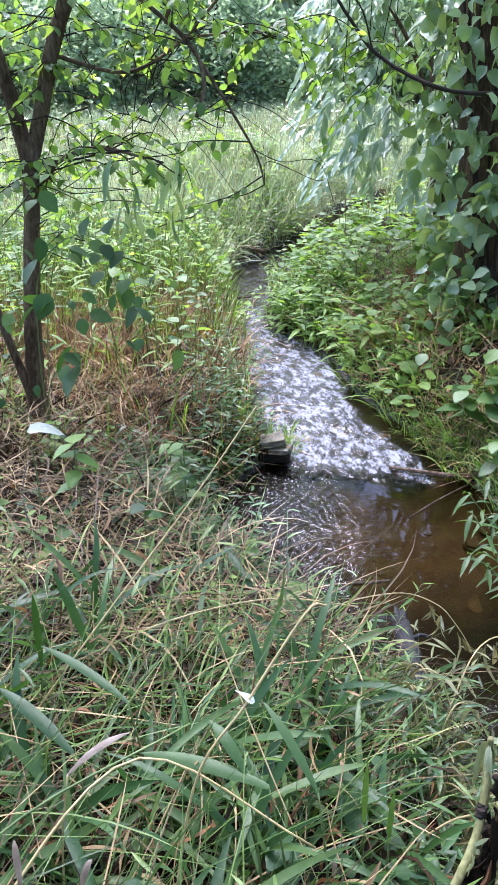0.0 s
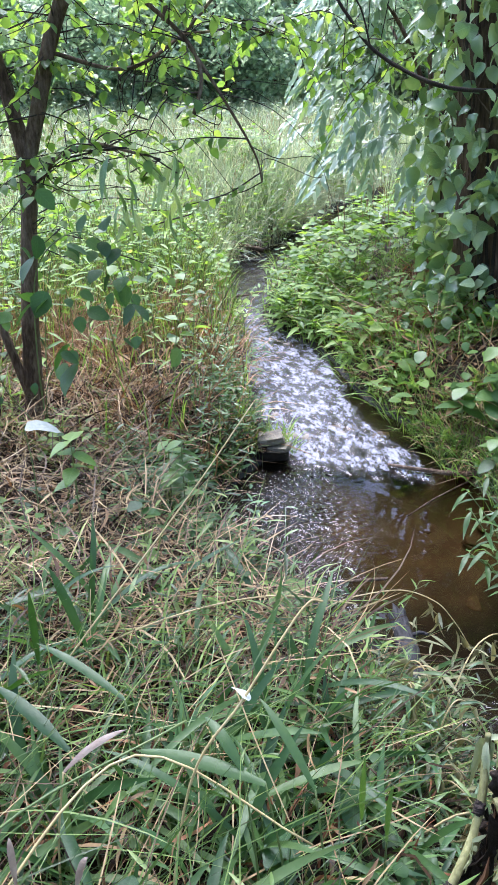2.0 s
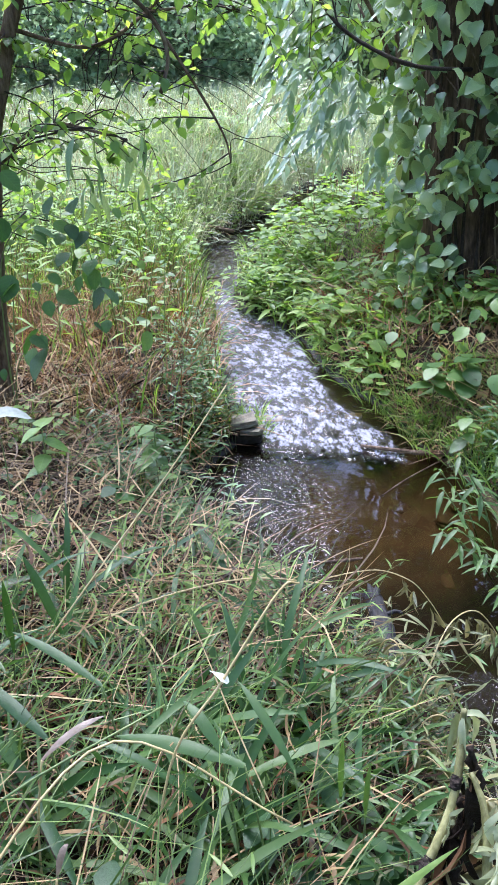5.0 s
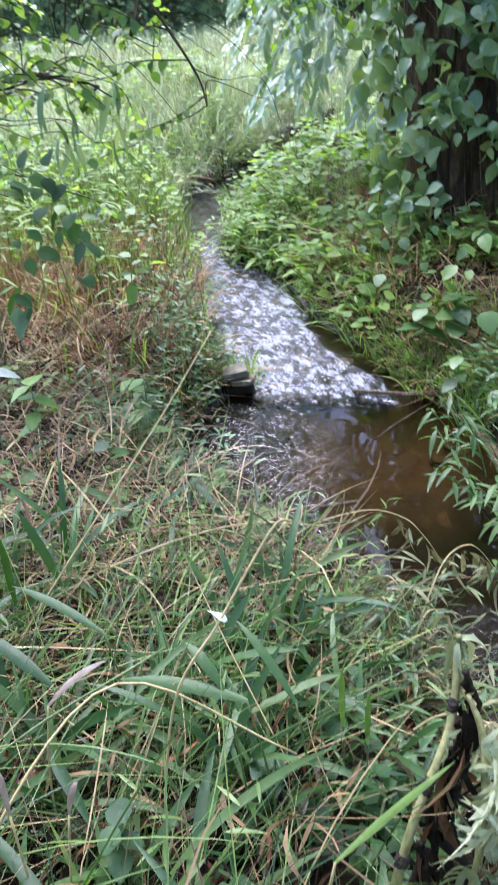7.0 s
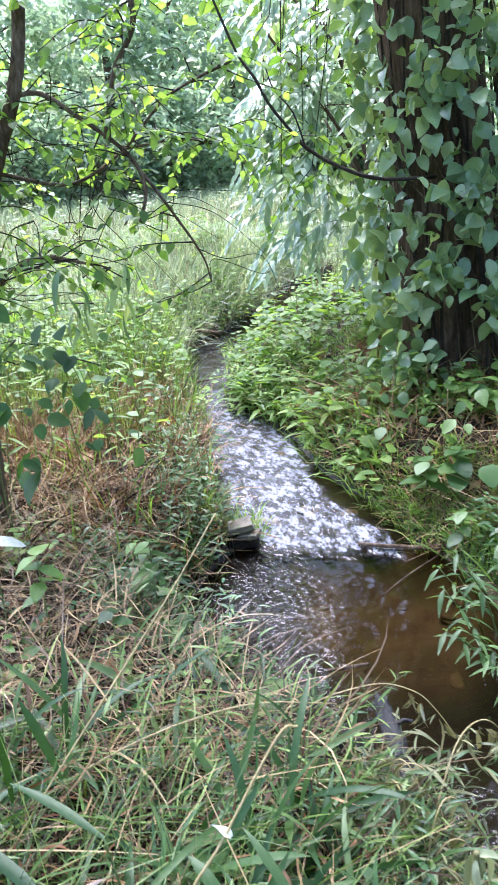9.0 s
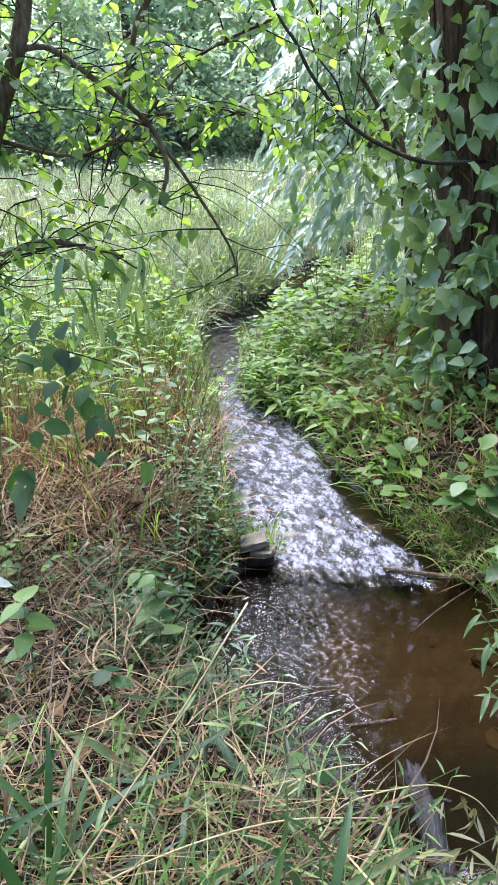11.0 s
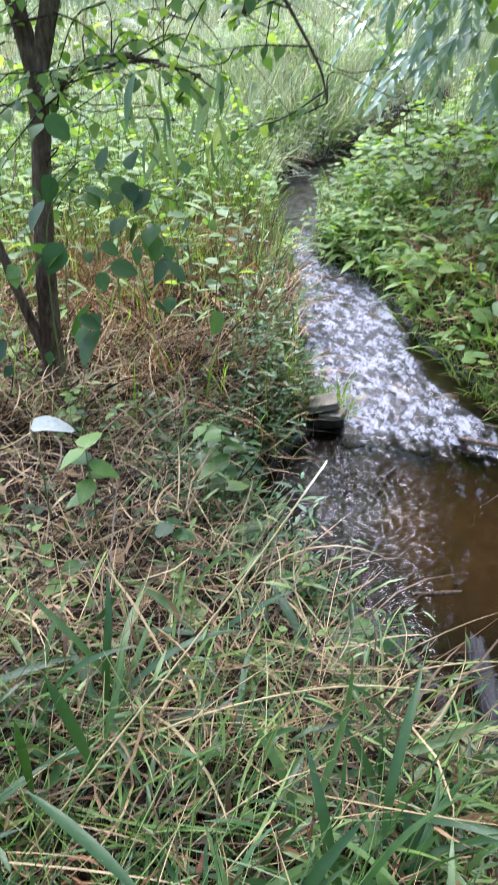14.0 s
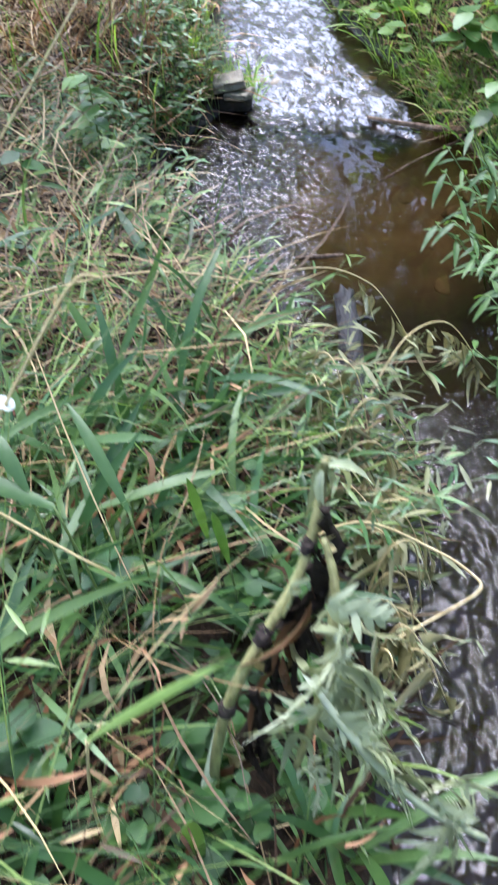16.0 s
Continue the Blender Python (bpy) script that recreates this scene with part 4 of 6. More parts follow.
def weed_patch(name, label, base, shape, mat, height, leaves, size, seed, variants=9, lean=0.3):
    """One patch of countless weeds: stems and leaves of several plants, turned and scaled."""
    q = np.random.default_rng(seed)
    kinds = [weed_mesh(seed * 100 + i, 1.0, leaves, size, shape, mat, lean) for i in range(variants)]
    stems, foliage = [], []
    for p in base:
        st, lf = kinds[int(q.integers(0, variants))]
        a, s = q.uniform(0, 6.28), q.uniform(*height)
        rot = np.array([(math.cos(a), math.sin(a), 0), (-math.sin(a), math.cos(a), 0), (0, 0, 1)]) * s
        stems.append((st[0] * (1, 1, 1) @ rot + p, st[1]))
        foliage.append((lf[0] @ rot + p, lf[1]))
    root = thing(name, label=label, category="weeds", kind="stuff")
    part("stems", mesh_of(name + "_stems", *joined(stems), M_stem), root)
    part("leaves", mesh_of(name + "_leaves", *joined(foliage), mat), root)
    return root


def leaf_litter(name, label, base, seed, lift=0.015):
    """Countless small dead leaves lying about, each tilted its own way."""
    q = np.random.default_rng(seed)
    n = len(base)
    a = q.uniform(0, 6.28, n)
    along = np.stack([np.cos(a), np.sin(a), 0.35 * q.normal(size=n)], -1)
    up = np.stack([0.5 * q.normal(size=n), 0.5 * q.normal(size=n), np.ones(n)], -1)
    v, f = scatter((OVATE_LOW[0] * (1, 1, 1.8), OVATE_LOW[1]), base + (0, 0, lift) + np.abs(q.normal(size=(n, 3))) * (0, 0, 0.02), along, up, q.uniform(0.04, 0.10, n))
    return tagged(new(name, mesh_of(name, v, f, M_rust)), label, "litter", kind="stuff")


r = np.random.default_rng(47)
b = field(r, 1500, 0.0, 3.2, 4.6, 9.6, lambda x, y: on_right(x, y, np.where(y > 6, 0.16, 0.05)) & (np.hypot(x - 1.9, y - 5.7) > 0.35) & ((y > 5.4) | (x > 1.15)) & ((lumps(x * 1.3, y * 1.3, 0.4) > -0.3) | (y > 7.2)))
weed_patch("leafy_weeds", "bright green broad-leaved weeds covering the far bank", b[:120], OVATE, M_weed, (0.16, 0.34), 8, 0.50, 1, lean=0.7)
weed_patch("leafy_weeds", "pale green broad-leaved weeds among darker ones", b[300:380], ROUND, M_weed, (0.16, 0.38), 6, 0.46, 17, lean=0.6)
b = field(r, 1500, 0.5, 2.6, 4.4, 7.6, lambda x, y: on_right(x, y, 0.03) & (np.hypot(x - 1.88, y - 5.75) > 0.5) & (lumps(x * 1.2 + 3, y, 0.33) > -0.15))
weed_patch("creeping_vine", "creeping vine with fresh yellow-green leaves over brown litter", b[:120], ROUND, M_weed, (0.14, 0.28), 6, 0.52, 19, lean=0.9)
b = field(r, 900, 0.3, 1.7, 4.9, 7.4, lambda x, y: on_right(x, y, -0.02) & ~on_right(x, y, 0.75) & (lumps(x * 1.1 + 1, y, 0.4) > -0.35))
weed_patch("smartweed", "pale arching lance-leaved grass beside the riffle", b[:105], LANCE, M_weed, (0.16, 0.32), 11, 0.52, 31, lean=0.8)
b = field(r, 3000, 0.2, 2.0, 4.9, 7.6, lambda x, y: on_right(x, y, -0.03))
grass("bank_grass", "fresh pale grass blades over the far bank", b[:1500], M_weed, (0.16, 0.34), (0.006, 0.013), (0.2, 1.1), (0.5, 1.5), r, 5)
grass("matted_straw", "pale straw lying through the weeds of the far bank", b[1500:2400], M_straw, (0.15, 0.4), (0.003, 0.008), (0.6, 1.5), (0.0, 0.7), r, 5, lift=r.uniform(0.05, 0.2, len(b[1500:2400])))
b = field(r, 1300, 0.75, 1.75, 4.9, 6.7, lambda x, y: on_right(x, y, 0.1) & (lumps(x, y, 0.28) > 0.05))
grass("dead_blades", "russet dead blades among the weeds of the far bank", b, M_orange_mat, (0.14, 0.3), (0.005, 0.011), (0.2, 1.2), (0.5, 1.7), r, 6, lift=r.uniform(0.02, 0.12, len(b)), twist=0.8)
b = field(r, 900, 0.2, 3.2, 7.4, 11.4, lambda x, y: on_right(x, y, 0.32))
weed_patch("leafy_weeds", "bright broad-leaved weeds below the drooping shrub", b[:90], OVATE, M_weed, (0.18, 0.36), 9, 0.46, 23, lean=0.6)
weed_patch("leafy_weeds", "bright round-leaved weeds below the drooping shrub", b[150:215], ROUND, M_weed, (0.2, 0.38), 7, 0.42, 24, lean=0.6)
b = field(r, 1200, 0.9, 2.8, 3.9, 6.8, lambda x, y: on_right(x, y, 0.02))
leaf_litter("leaf_litter", "curled brown dead leaves lying under the old tree", b[:700], 29)
b = field(r, 1200, -1.9, 0.1, 2.5, 5.4, lambda x, y: on_left(x, y, 0.06))
leaf_litter("leaf_litter", "curled brown dead leaves under dry grass", b[:420], 30, 0.06)
b = field(r, 700, 0.0, 1.8, 5.0, 8.2, lambda x, y: on_right(x, y, 0.08) & ~on_right(x, y, 0.8))
weed_patch("smartweed", "pale green lance-leaved weeds along the riffle", b[:130], LANCE, M_weed, (0.10, 0.22), 14, 0.5, 2, lean=0.7)
b = field(r, 500, 1.0, 2.3, 1.6, 3.9, lambda x, y: on_right(x, y, -0.1) & ~on_right(x, y, 0.9))
weed_patch("smartweed", "lance-leaved green weeds leaning over the pool", b[:100], LANCE, M_lance_patch, (0.16, 0.34), 15, 0.36, 3)
b = field(r, 800, -3.0, -0.1, 6.2, 9.5, lambda x, y: on_left(x, y, 0.0))
weed_patch("leafy_weeds", "light green weeds at the meadow's edge", b[:200], OVATE_LOW, M_weed, (0.25, 0.6), 11, 0.2, 4)
b = field(r, 500, -3.6, -0.3, 4.4, 9.5, lambda x, y: on_left(x, y, 0.15) & (lumps(x, y, 0.8) > -0.2))
weed_patch("tall_weeds", "tall dark green weeds behind the young tree", b[:70], OVATE_LOW, M_tree, (0.6, 1.15), 18, 0.1, 15, lean=0.2)
b = field(r, 300, -2.6, -0.4, 4.2, 7.5, lambda x, y: on_left(x, y, 0.2))
weed_patch("tall_weeds", "tall thin weeds with narrow leaves", b[:60], SLIM, M_weed, (0.7, 1.25), 20, 0.16, 16, lean=0.25)
b = field(r, 500, -0.9, 0.5, 2.4, 4.6, lambda x, y: on_left(x, y, 0.02) & ~on_left(x, y, 0.5))
weed_patch("smartweed", "small lance-leaved weeds on the stream's edge", b[:95], LANCE, M_low, (0.16, 0.3), 12, 0.34, 5)
b = field(r, 900, -0.7, 0.3, 2.9, 6.2, lambda x, y: on_left(x, y, 0.0) & ~on_left(x, y, 0.42))
weed_patch("smartweed", "fresh green lance-leaved weeds along the water", b[:120], LANCE, M_lance_patch, (0.14, 0.3), 13, 0.36, 21, lean=0.6)
b = np.stack([r.uniform(0.06, 0.52, 44), r.uniform(6.45, 7.0, 44)], -1)
b = np.concatenate([b, np.maximum(ground_z(b[:, 0], b[:, 1]), water_z(b[:, 1]) - 0.02)[:, None]], 1)
weed_patch("smartweed", "pale tuft of lance-leaved weeds at the narrows", b, LANCE, M_weed, (0.16, 0.30), 12, 0.50, 22, lean=0.8)
b = field(r, 400, -1.6, 0.5, 0.6, 3.4, lambda x, y: on_left(x, y, 0.03))
weed_patch("low_weeds", "small round-leaved weeds under the grass", b[:90], ROUND, M_low, (0.14, 0.26), 7, 0.2, 6)
b = field(r, 400, -1.8, 0.2, 2.2, 4.4, lambda x, y: on_left(x, y, 0.05) & (lumps(x, y, 0.5) > 0.1))
weed_patch("low_weeds", "nettle-like green weeds growing through straw", b[:55], OVATE_LOW, M_weed, (0.2, 0.34), 10, 0.22, 8)
b = np.stack([r.uniform(0.18, 0.5, 34), r.uniform(0.9, 1.4, 34)], -1)
b = np.concatenate([b, ground_z(b[:, 0], b[:, 1])[:, None]], 1)
weed_patch("low_weeds", "dark round-leaved weeds at the foot of the dead stalk", b, ROUND, M_low, (0.1, 0.24), 7, 0.3, 11)
b = field(r, 700, -1.5, 4.5, 9.5, 14, lambda x, y: (on_right(x, y, 0.0) | on_left(x, y, 0.0)) & (np.hypot(x - 1.1, y - 11.3) > 0.9))
weed_patch("leafy_weeds", "green weeds beyond the bend of the stream", b[:260], OVATE_LOW, M_weed, (0.3, 0.6), 10, 0.28, 7)

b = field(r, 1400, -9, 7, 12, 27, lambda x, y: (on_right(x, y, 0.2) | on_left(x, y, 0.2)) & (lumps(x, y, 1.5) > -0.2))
weed_patch("leafy_weeds", "pale broad-leaved weeds scattered over the meadow", b[:420], OVATE_LOW, M_hazed_meadow, (0.4, 0.8), 9, 0.3, 9)

b = field(r, 300, -0.9, 0.9, 9.2, 11.4, lambda x, y: on_left(x, y, -0.1) & ~on_left(x, y, 0.5))
weed_patch("leafy_weeds", "green weeds hanging over the bend of the stream", b[:80], OVATE_LOW, M_weed, (0.25, 0.5), 10, 0.28, 10, lean=0.6)

b = field(r, 700, -1.7, 0.6, 0.7, 2.6, lambda x, y: on_left(x, y, 0.02))
weed_patch("sprawling_grass", "sprawling grass with short lance-shaped blades", b[:105], SLIM, M_grass, (0.22, 0.4), 10, 0.28, 12, lean=0.9)
b = field(r, 500, -1.7, 0.5, 0.7, 3.2, lambda x, y: on_left(x, y, 0.02))
weed_patch("withered_grass", "withered brown grass with short dry blades", b[:60], SLIM, M_straw, (0.16, 0.3), 9, 0.30, 13, lean=0.7)
b = field(r, 500, -1.7, 0.5, 1.6, 3.8, lambda x, y: on_left(x, y, 0.1))
weed_patch("sprawling_grass", "sprawling grass with short lance-shaped blades", b[:22], SLIM, M_weed, (0.2, 0.36), 10, 0.26, 14, lean=0.9)

weed_patch("sprawling_grass", "sprawling grass with short blades on the lip of the bank", EDGE_TUFTS[:34], SLIM, M_grass, (0.18, 0.3), 10, 0.28, 18, lean=0.8)
b = field(r, 900, 0.3, 0.78, 1.25, 2.15, lambda x, y: on_left(x, y, -0.08) & ~on_left(x, y, 0.28))
weed_patch("withered_tangle", "tangle of half-withered khaki weeds over the pool's near edge", b[:34], SLIM, M_tangle, (0.18, 0.36), 11, 0.32, 33, lean=0.9)
weed_patch("sprawling_grass", "fresh green grass in the withered tangle at the pool", b[60:90], SLIM, M_lance_patch, (0.2, 0.38), 10, 0.34, 34, lean=0.9)

# ---- single plants near the camera ----
def arch_blade(length, width, lean, bend, seed, seg=8):
    """One broad grass blade, folded along its midrib."""
    q = np.random.default_rng(seed)
    t = np.linspace(0, 1, seg + 1)
    ang = lean + bend * t ** 1.5
    out = np.concatenate([[0], np.cumsum(np.sin(ang[:-1]) * length / seg)])
    up = np.concatenate([[0], np.cumsum(np.cos(ang[:-1]) * length / seg)])
    w = width * 0.5 * np.clip(np.minimum(0.5 + 2.5 * t, 2.2 * (1 - t) ** 0.75), 0.03, 1)
    sway = 0.06 * length * np.sin(t * 3 + q.uniform(0, 6)) * t
    roll = q.normal() * 0.5 * t
    v, f = [], []
    for i in range(seg + 1):
        for s in (-1, 0, 1):
            lift = 0.25 * abs(s) * w[i]
            v.append((sway[i] + s * w[i] * math.cos(roll[i]), out[i] - lift * math.cos(ang[i]), up[i] + lift * math.sin(ang[i]) + s * w[i] * math.sin(roll[i])))
    for i in range(seg):
        for k in (0, 1):
            a, b2 = 3 * i + k, 3 * i + 3 + k
            f += [(a, a + 1, b2 + 1), (a, b2 + 1, b2)]
    return np.array(v), np.array(f)


BLADES = [mesh_of("blade", *arch_blade(0.24 + 0.035 * (i % 4), 0.015 + 0.003 * (i % 3), 0.45 + 0.2 * (i % 5), 0.4 + 0.25 * (i % 4), i), M_broad) for i in range(12)]
CULMS = [mesh_of("culm", *tube(smooth_line([(0, 0, -0.03), (0.01, 0.02, 0.12), (0.0, 0.05 + 0.03 * i, 0.26)], 4), [0.0035, 0.002], 6), M_stem) for i in range(3)]


def grass_plant(seed):
    q = np.random.default_rng(seed)
    root = thing("broad_grass", label="tall grass plant with broad blue-green arching blades", category="grass", group="broad grass on the near bank")
    part("culm", CULMS[seed % 3], root)
    for i in range(int(q.integers(5, 8))):
        h = 0.03 + 0.035 * i
        part("blade", BLADES[int(q.integers(0, 12))], root, pose(0, 0.1 * h, h, 0, 0, i * 137 + q.uniform(-40, 40)))
    return root


kinds = [grass_plant(s) for s in range(5)]
r = np.random.default_rng(53)
b = field(r, 400, -1.3, 0.55, 0.75, 2.3, lambda x, y: on_left(x, y, 0.04))[:74]
for i, p in enumerate(b):
    m = pose(*p, r.normal() * 14, r.normal() * 14, r.uniform(0, 360)) @ Matrix.Scale(r.uniform(0.75, 1.15), 4)
    ob = kinds[i] if i < 5 else copy_thing(kinds[i % 5], m)
    ob.matrix_basis = m


def leaf_mesh(name, shape, size, mat):
    return mesh_of(name, shape[0] * size, shape[1], mat)


def leaf_at(name, me, parent, at, azimuth, pitch=0.0, roll=0.0, scale=1.0, label=""):
    return part(name, me, parent, pose(*at, pitch, roll, azimuth) @ Matrix.Scale(scale, 4), label)


L_big = leaf_mesh("leaf", ROUND, 0.1, M_lance)
L_heart, L_ovate, L_lance = leaf_mesh("leaf", ROUND, 0.1, M_climb), leaf_mesh("leaf", OVATE, 0.1, M_weed_o), leaf_mesh("leaf", (LANCE[0] * (0.8, 1, 1), LANCE[1]), 0.1, M_lance)
L_dark = leaf_mesh("leaf", ROUND, 0.1, M_climb)


def seedling(at, height, leaves, size, me, label, seed, name="weed", lean=(0, 0)):
    """A small plant with its foot under the point at, which is its top."""
    q = np.random.default_rng(seed)
    foot = (at[0] - lean[0], at[1] - lean[1], float(ground_z(at[0] - lean[0], at[1] - lean[1])) - 0.02)
    root = thing(name, pose(*foot), label, "plant", "single weeds on the bank")
    top = np.array(at) - foot
    line = smooth_line([(0, 0, 0), top * (0.4, 0.4, 0.55), top], 5)
    part("stem", mesh_of("stem", *tube(line, [0.004, 0.002], 6), M_stem), root)
    for i in range(leaves):
        t = 1 - 0.11 * (i // 2)
        p = [np.interp(t, np.linspace(0, 1, len(line)), line[:, k]) for k in range(3)]
        leaf_at("leaf", me, root, p, i * 137.5 + q.uniform(-20, 20), q.uniform(-22, 8), q.uniform(-15, 15), size / 0.1 * q.uniform(0.7, 1.1))
    return root


seedling((-0.575, 2.62, 0.88), 0.3, 7, 0.11, L_ovate, "bright yellow-green seedling with three broad leaves", 1)
seedling((-0.34, 2.56, 0.67), 0.3, 3, 0.09, L_heart, "small weed with heart-shaped dark green leaves", 2)
seedling((-0.26, 3.15, 0.64), 0.3, 12, 0.11, L_ovate, "green nettle-like weed in dry straw", 3)
seedling((-0.33, 3.25, 0.60), 0.3, 12, 0.10, L_ovate, "green nettle-like weed in dry straw", 4)
seedling((-0.12, 2.86, 0.42), 0.25, 5, 0.11, L_heart, "weed with broad green leaves by the water", 5)
seedling((-0.02, 2.62, 0.42), 0.25, 6, 0.11, L_heart, "weed with broad green leaves by the water", 6)
seedling((0.20, 2.44, 0.37), 0.2, 4, 0.13, L_heart, "broad leaf standing at the pool's edge", 7)
seedling((-0.15, 1.05, 0.72), 0.2, 7, 0.06, L_dark, "dark green broad-leaved weed under the grass", 8)
seedling((0.12, 1.25, 0.62), 0.2, 7, 0.06, L_dark, "dark green broad-leaved weed under the grass", 9)
seedling((0.28, 1.45, 0.55), 0.2, 7, 0.07, L_dark, "dark green broad-leaved weed under the grass", 10)
seedling((0.05, 0.95, 0.66), 0.2, 7, 0.065, L_dark, "dark green broad-leaved weed under the grass", 11)
seedling((1.19, 4.22, 0.46), 0.25, 9, 0.15, L_big, "broad-leaved plant with large round green leaves", 12)
seedling((1.36, 4.20, 0.52), 0.3, 10, 0.15, L_big, "broad-leaved plant with large round green leaves", 13)
seedling((1.25, 3.75, 0.36), 0.3, 7, 0.11, L_ovate, "yellow-green weed on the far bank", 14)
seedling((1.45, 3.55, 0.48), 0.3, 8, 0.10, L_ovate, "yellow-green weed on the far bank", 15)
seedling((0.95, 3.05, 0.34), 0.3, 12, 0.12, L_lance, "lance-leaved weed growing out of the pool's edge", 16, lean=(-0.22, 0.05))
seedling((0.98, 2.90, 0.24), 0.3, 12, 0.12, L_lance, "lance-leaved weed growing out of the pool's edge", 17, lean=(-0.24, 0.0))
seedling((1.05, 3.20, 0.42), 0.3, 12, 0.12, L_lance, "lance-leaved weed growing out of the pool's edge", 18, lean=(-0.2, 0.02))
seedling((1.10, 2.60, 0.30), 0.3, 12, 0.12, L_lance, "lance-leaved weed growing out of the pool's edge", 19, lean=(-0.2, 0.0))

for i, (at, lean) in enumerate([((0.99, 2.62, 0.28), -0.24), ((1.0, 2.40, 0.30), -0.26), ((0.94, 2.24, 0.24), -0.28), ((1.03, 2.28, 0.38), -0.26), ((1.02, 2.50, 0.40), -0.24), ((1.0, 3.3, 0.30), -0.22), ((0.93, 2.95, 0.2), -0.26)]):
    seedling(at, 0.3, 12, 0.11, L_lance, "lance-leaved weed growing out of the pool's edge", 30 + i, lean=(lean, 0.02))



def trailing_vine(points, leaves, size, me, label, seed):
    """A thin stem that runs over the bank through points, with long-stalked leaves held up to the light."""
    q = np.random.default_rng(seed)
    foot = np.array(points[0], float)
    root = thing("trailing_vine", pose(*foot), label, "vine", "vines trailing over the far bank")
    line = smooth_line(np.array(points, float) - foot, 6)
    part("vine_stem", mesh_of("trailing_stem", *tube(line, [0.003, 0.0015], 5), M_stem), root)
    for i in range(leaves):
        t = (i + q.uniform(0, 0.8)) / leaves
        p = np.array([np.interp(t, np.linspace(0, 1, len(line)), line[:, k]) for k in range(3)]) + (q.normal() * 0.035, q.normal() * 0.035, q.uniform(0.06, 0.17))
        leaf_at("leaf", me, root, p, q.uniform(100, 260), q.uniform(-50, -5), q.uniform(-30, 30), size / 0.1 * q.uniform(0.55, 1.15))
    return root


def bank_line(x0, y0, x1, y1, lift):
    return [(x0 + (x1 - x0) * t, y0 + (y1 - y0) * t, float(ground_z(x0 + (x1 - x0) * t, y0 + (y1 - y0) * t)) + lift * (0.2 + math.sin(3.1 * t))) for t in (0, 0.25, 0.5, 0.75, 1)]


GREY_VINE = "trailing vine with broad green leaves over brown litter"
FRESH_VINE = "trailing vine with fresh yellow-green leaves over brown litter"
for i, (a, b, c, d, lift, count, size) in enumerate([(1.45, 5.3, 1.02, 4.75, 0.10, 9, 0.10), (1.6, 5.15, 1.15, 4.5, 0.12, 10, 0.11), (1.75, 4.9, 1.3, 4.25, 0.14, 10, 0.12), (2.0, 4.7, 1.5, 4.05, 0.16, 11, 0.13), (2.1, 4.3, 1.6, 3.75, 0.16, 10, 0.12),
                                                     (1.9, 5.1, 2.4, 4.6, 0.16, 10, 0.12), (1.3, 5.6, 0.9, 5.1, 0.08, 9, 0.09), (1.5, 6.0, 1.0, 5.6, 0.10, 10, 0.10), (1.35, 6.4, 0.8, 6.1, 0.10, 10, 0.10), (1.7, 4.0, 1.42, 3.5, 0.12, 8, 0.11), (1.8, 3.8, 1.5, 3.1, 0.14, 9, 0.10)]):
    trailing_vine(bank_line(a, b, c, d, lift), count, size, (L_big, L_big, L_ovate)[i % 3], FRESH_VINE if i % 3 == 2 else GREY_VINE, 200 + i)

# orange dead leaves hanging from a withered plant on the near bank
withered = thing("withered_plant", pose(-0.25, 5.5, 0.38), "withered plant with hanging orange-brown leaves", "plant")
part("stem", mesh_of("withered_stem", *tube(smooth_line([(0, 0, -0.1), (-0.02, 0.01, 0.08), (-0.12, 0.03, 0.14), (-0.28, 0.06, 0.12)], 5), [0.005, 0.002], 6), M_twig), withered)
L_orange = leaf_mesh("leaf", (OVATE[0] * (0.7, 1, 2.0), OVATE[1]), 0.1, M_orange)
q = np.random.default_rng(211)
for i in range(18):
    t = q.uniform(0, 1)
    leaf_at("leaf", L_orange, withered, (0.04 - 0.34 * t, q.normal() * 0.03, 0.10 + q.normal() * 0.03), q.uniform(-180, 180), q.uniform(-95, -50), q.uniform(-40, 40), q.uniform(0.5, 1.0))

# grass blades standing in the ripples
q = np.random.default_rng(213)
for i in range(14):
    x, y = q.uniform(-0.06, 0.26), q.uniform(3.15, 3.75)
    tuft = thing("water_grass", pose(x, y, float(ground_z(x, y))), "dark green grass blade standing in the rippled water", "grass", "grass blades in the pool")
    part("blade", BLADES[i % 12], tuft, pose(0, 0, 0, q.normal() * 12, q.normal() * 12, q.uniform(0, 360)) @ Matrix.Diagonal((0.45, 0.8, 0.8, 1)))

# the pale upturned leaf on the bank
root = thing("pale_leaf", pose(-0.765, 2.73, 0.86), "whitish upturned leaf lying on the grass", "leaf")
part("leaf_blade", leaf_mesh("pale_leaf", (ROUND[0] * (0.85, 1, 2.2), ROUND[1]), 0.12, M_silver), root, pose(0, 0, 0.02, 10, 8, -75))
part("stem", mesh_of("stem", *tube(smooth_line([(0, 0, -0.45), (0.01, 0, -0.15), (0, 0, 0.02)], 4), [0.003, 0.002], 5), M_stem), root)


def stalk(name, label, points, radii, mat, extra=None):
    foot = Vector(points[0])
    root = thing(name, pose(*foot), label, "stalk", "long stalks on the bank")
    line = smooth_line([np.array(p) - np.array(foot) for p in points], 6)
    part("stem", mesh_of("stem", *tube(line, radii, 7, 0.03), mat), root)
    return root


stalk("dry_stalk", "thin upright tan stick before the old tree", [(1.50, 4.9, 0.22), (1.505, 4.9, 0.45), (1.512, 4.9, 0.675)], [0.005, 0.004], M_stalk)
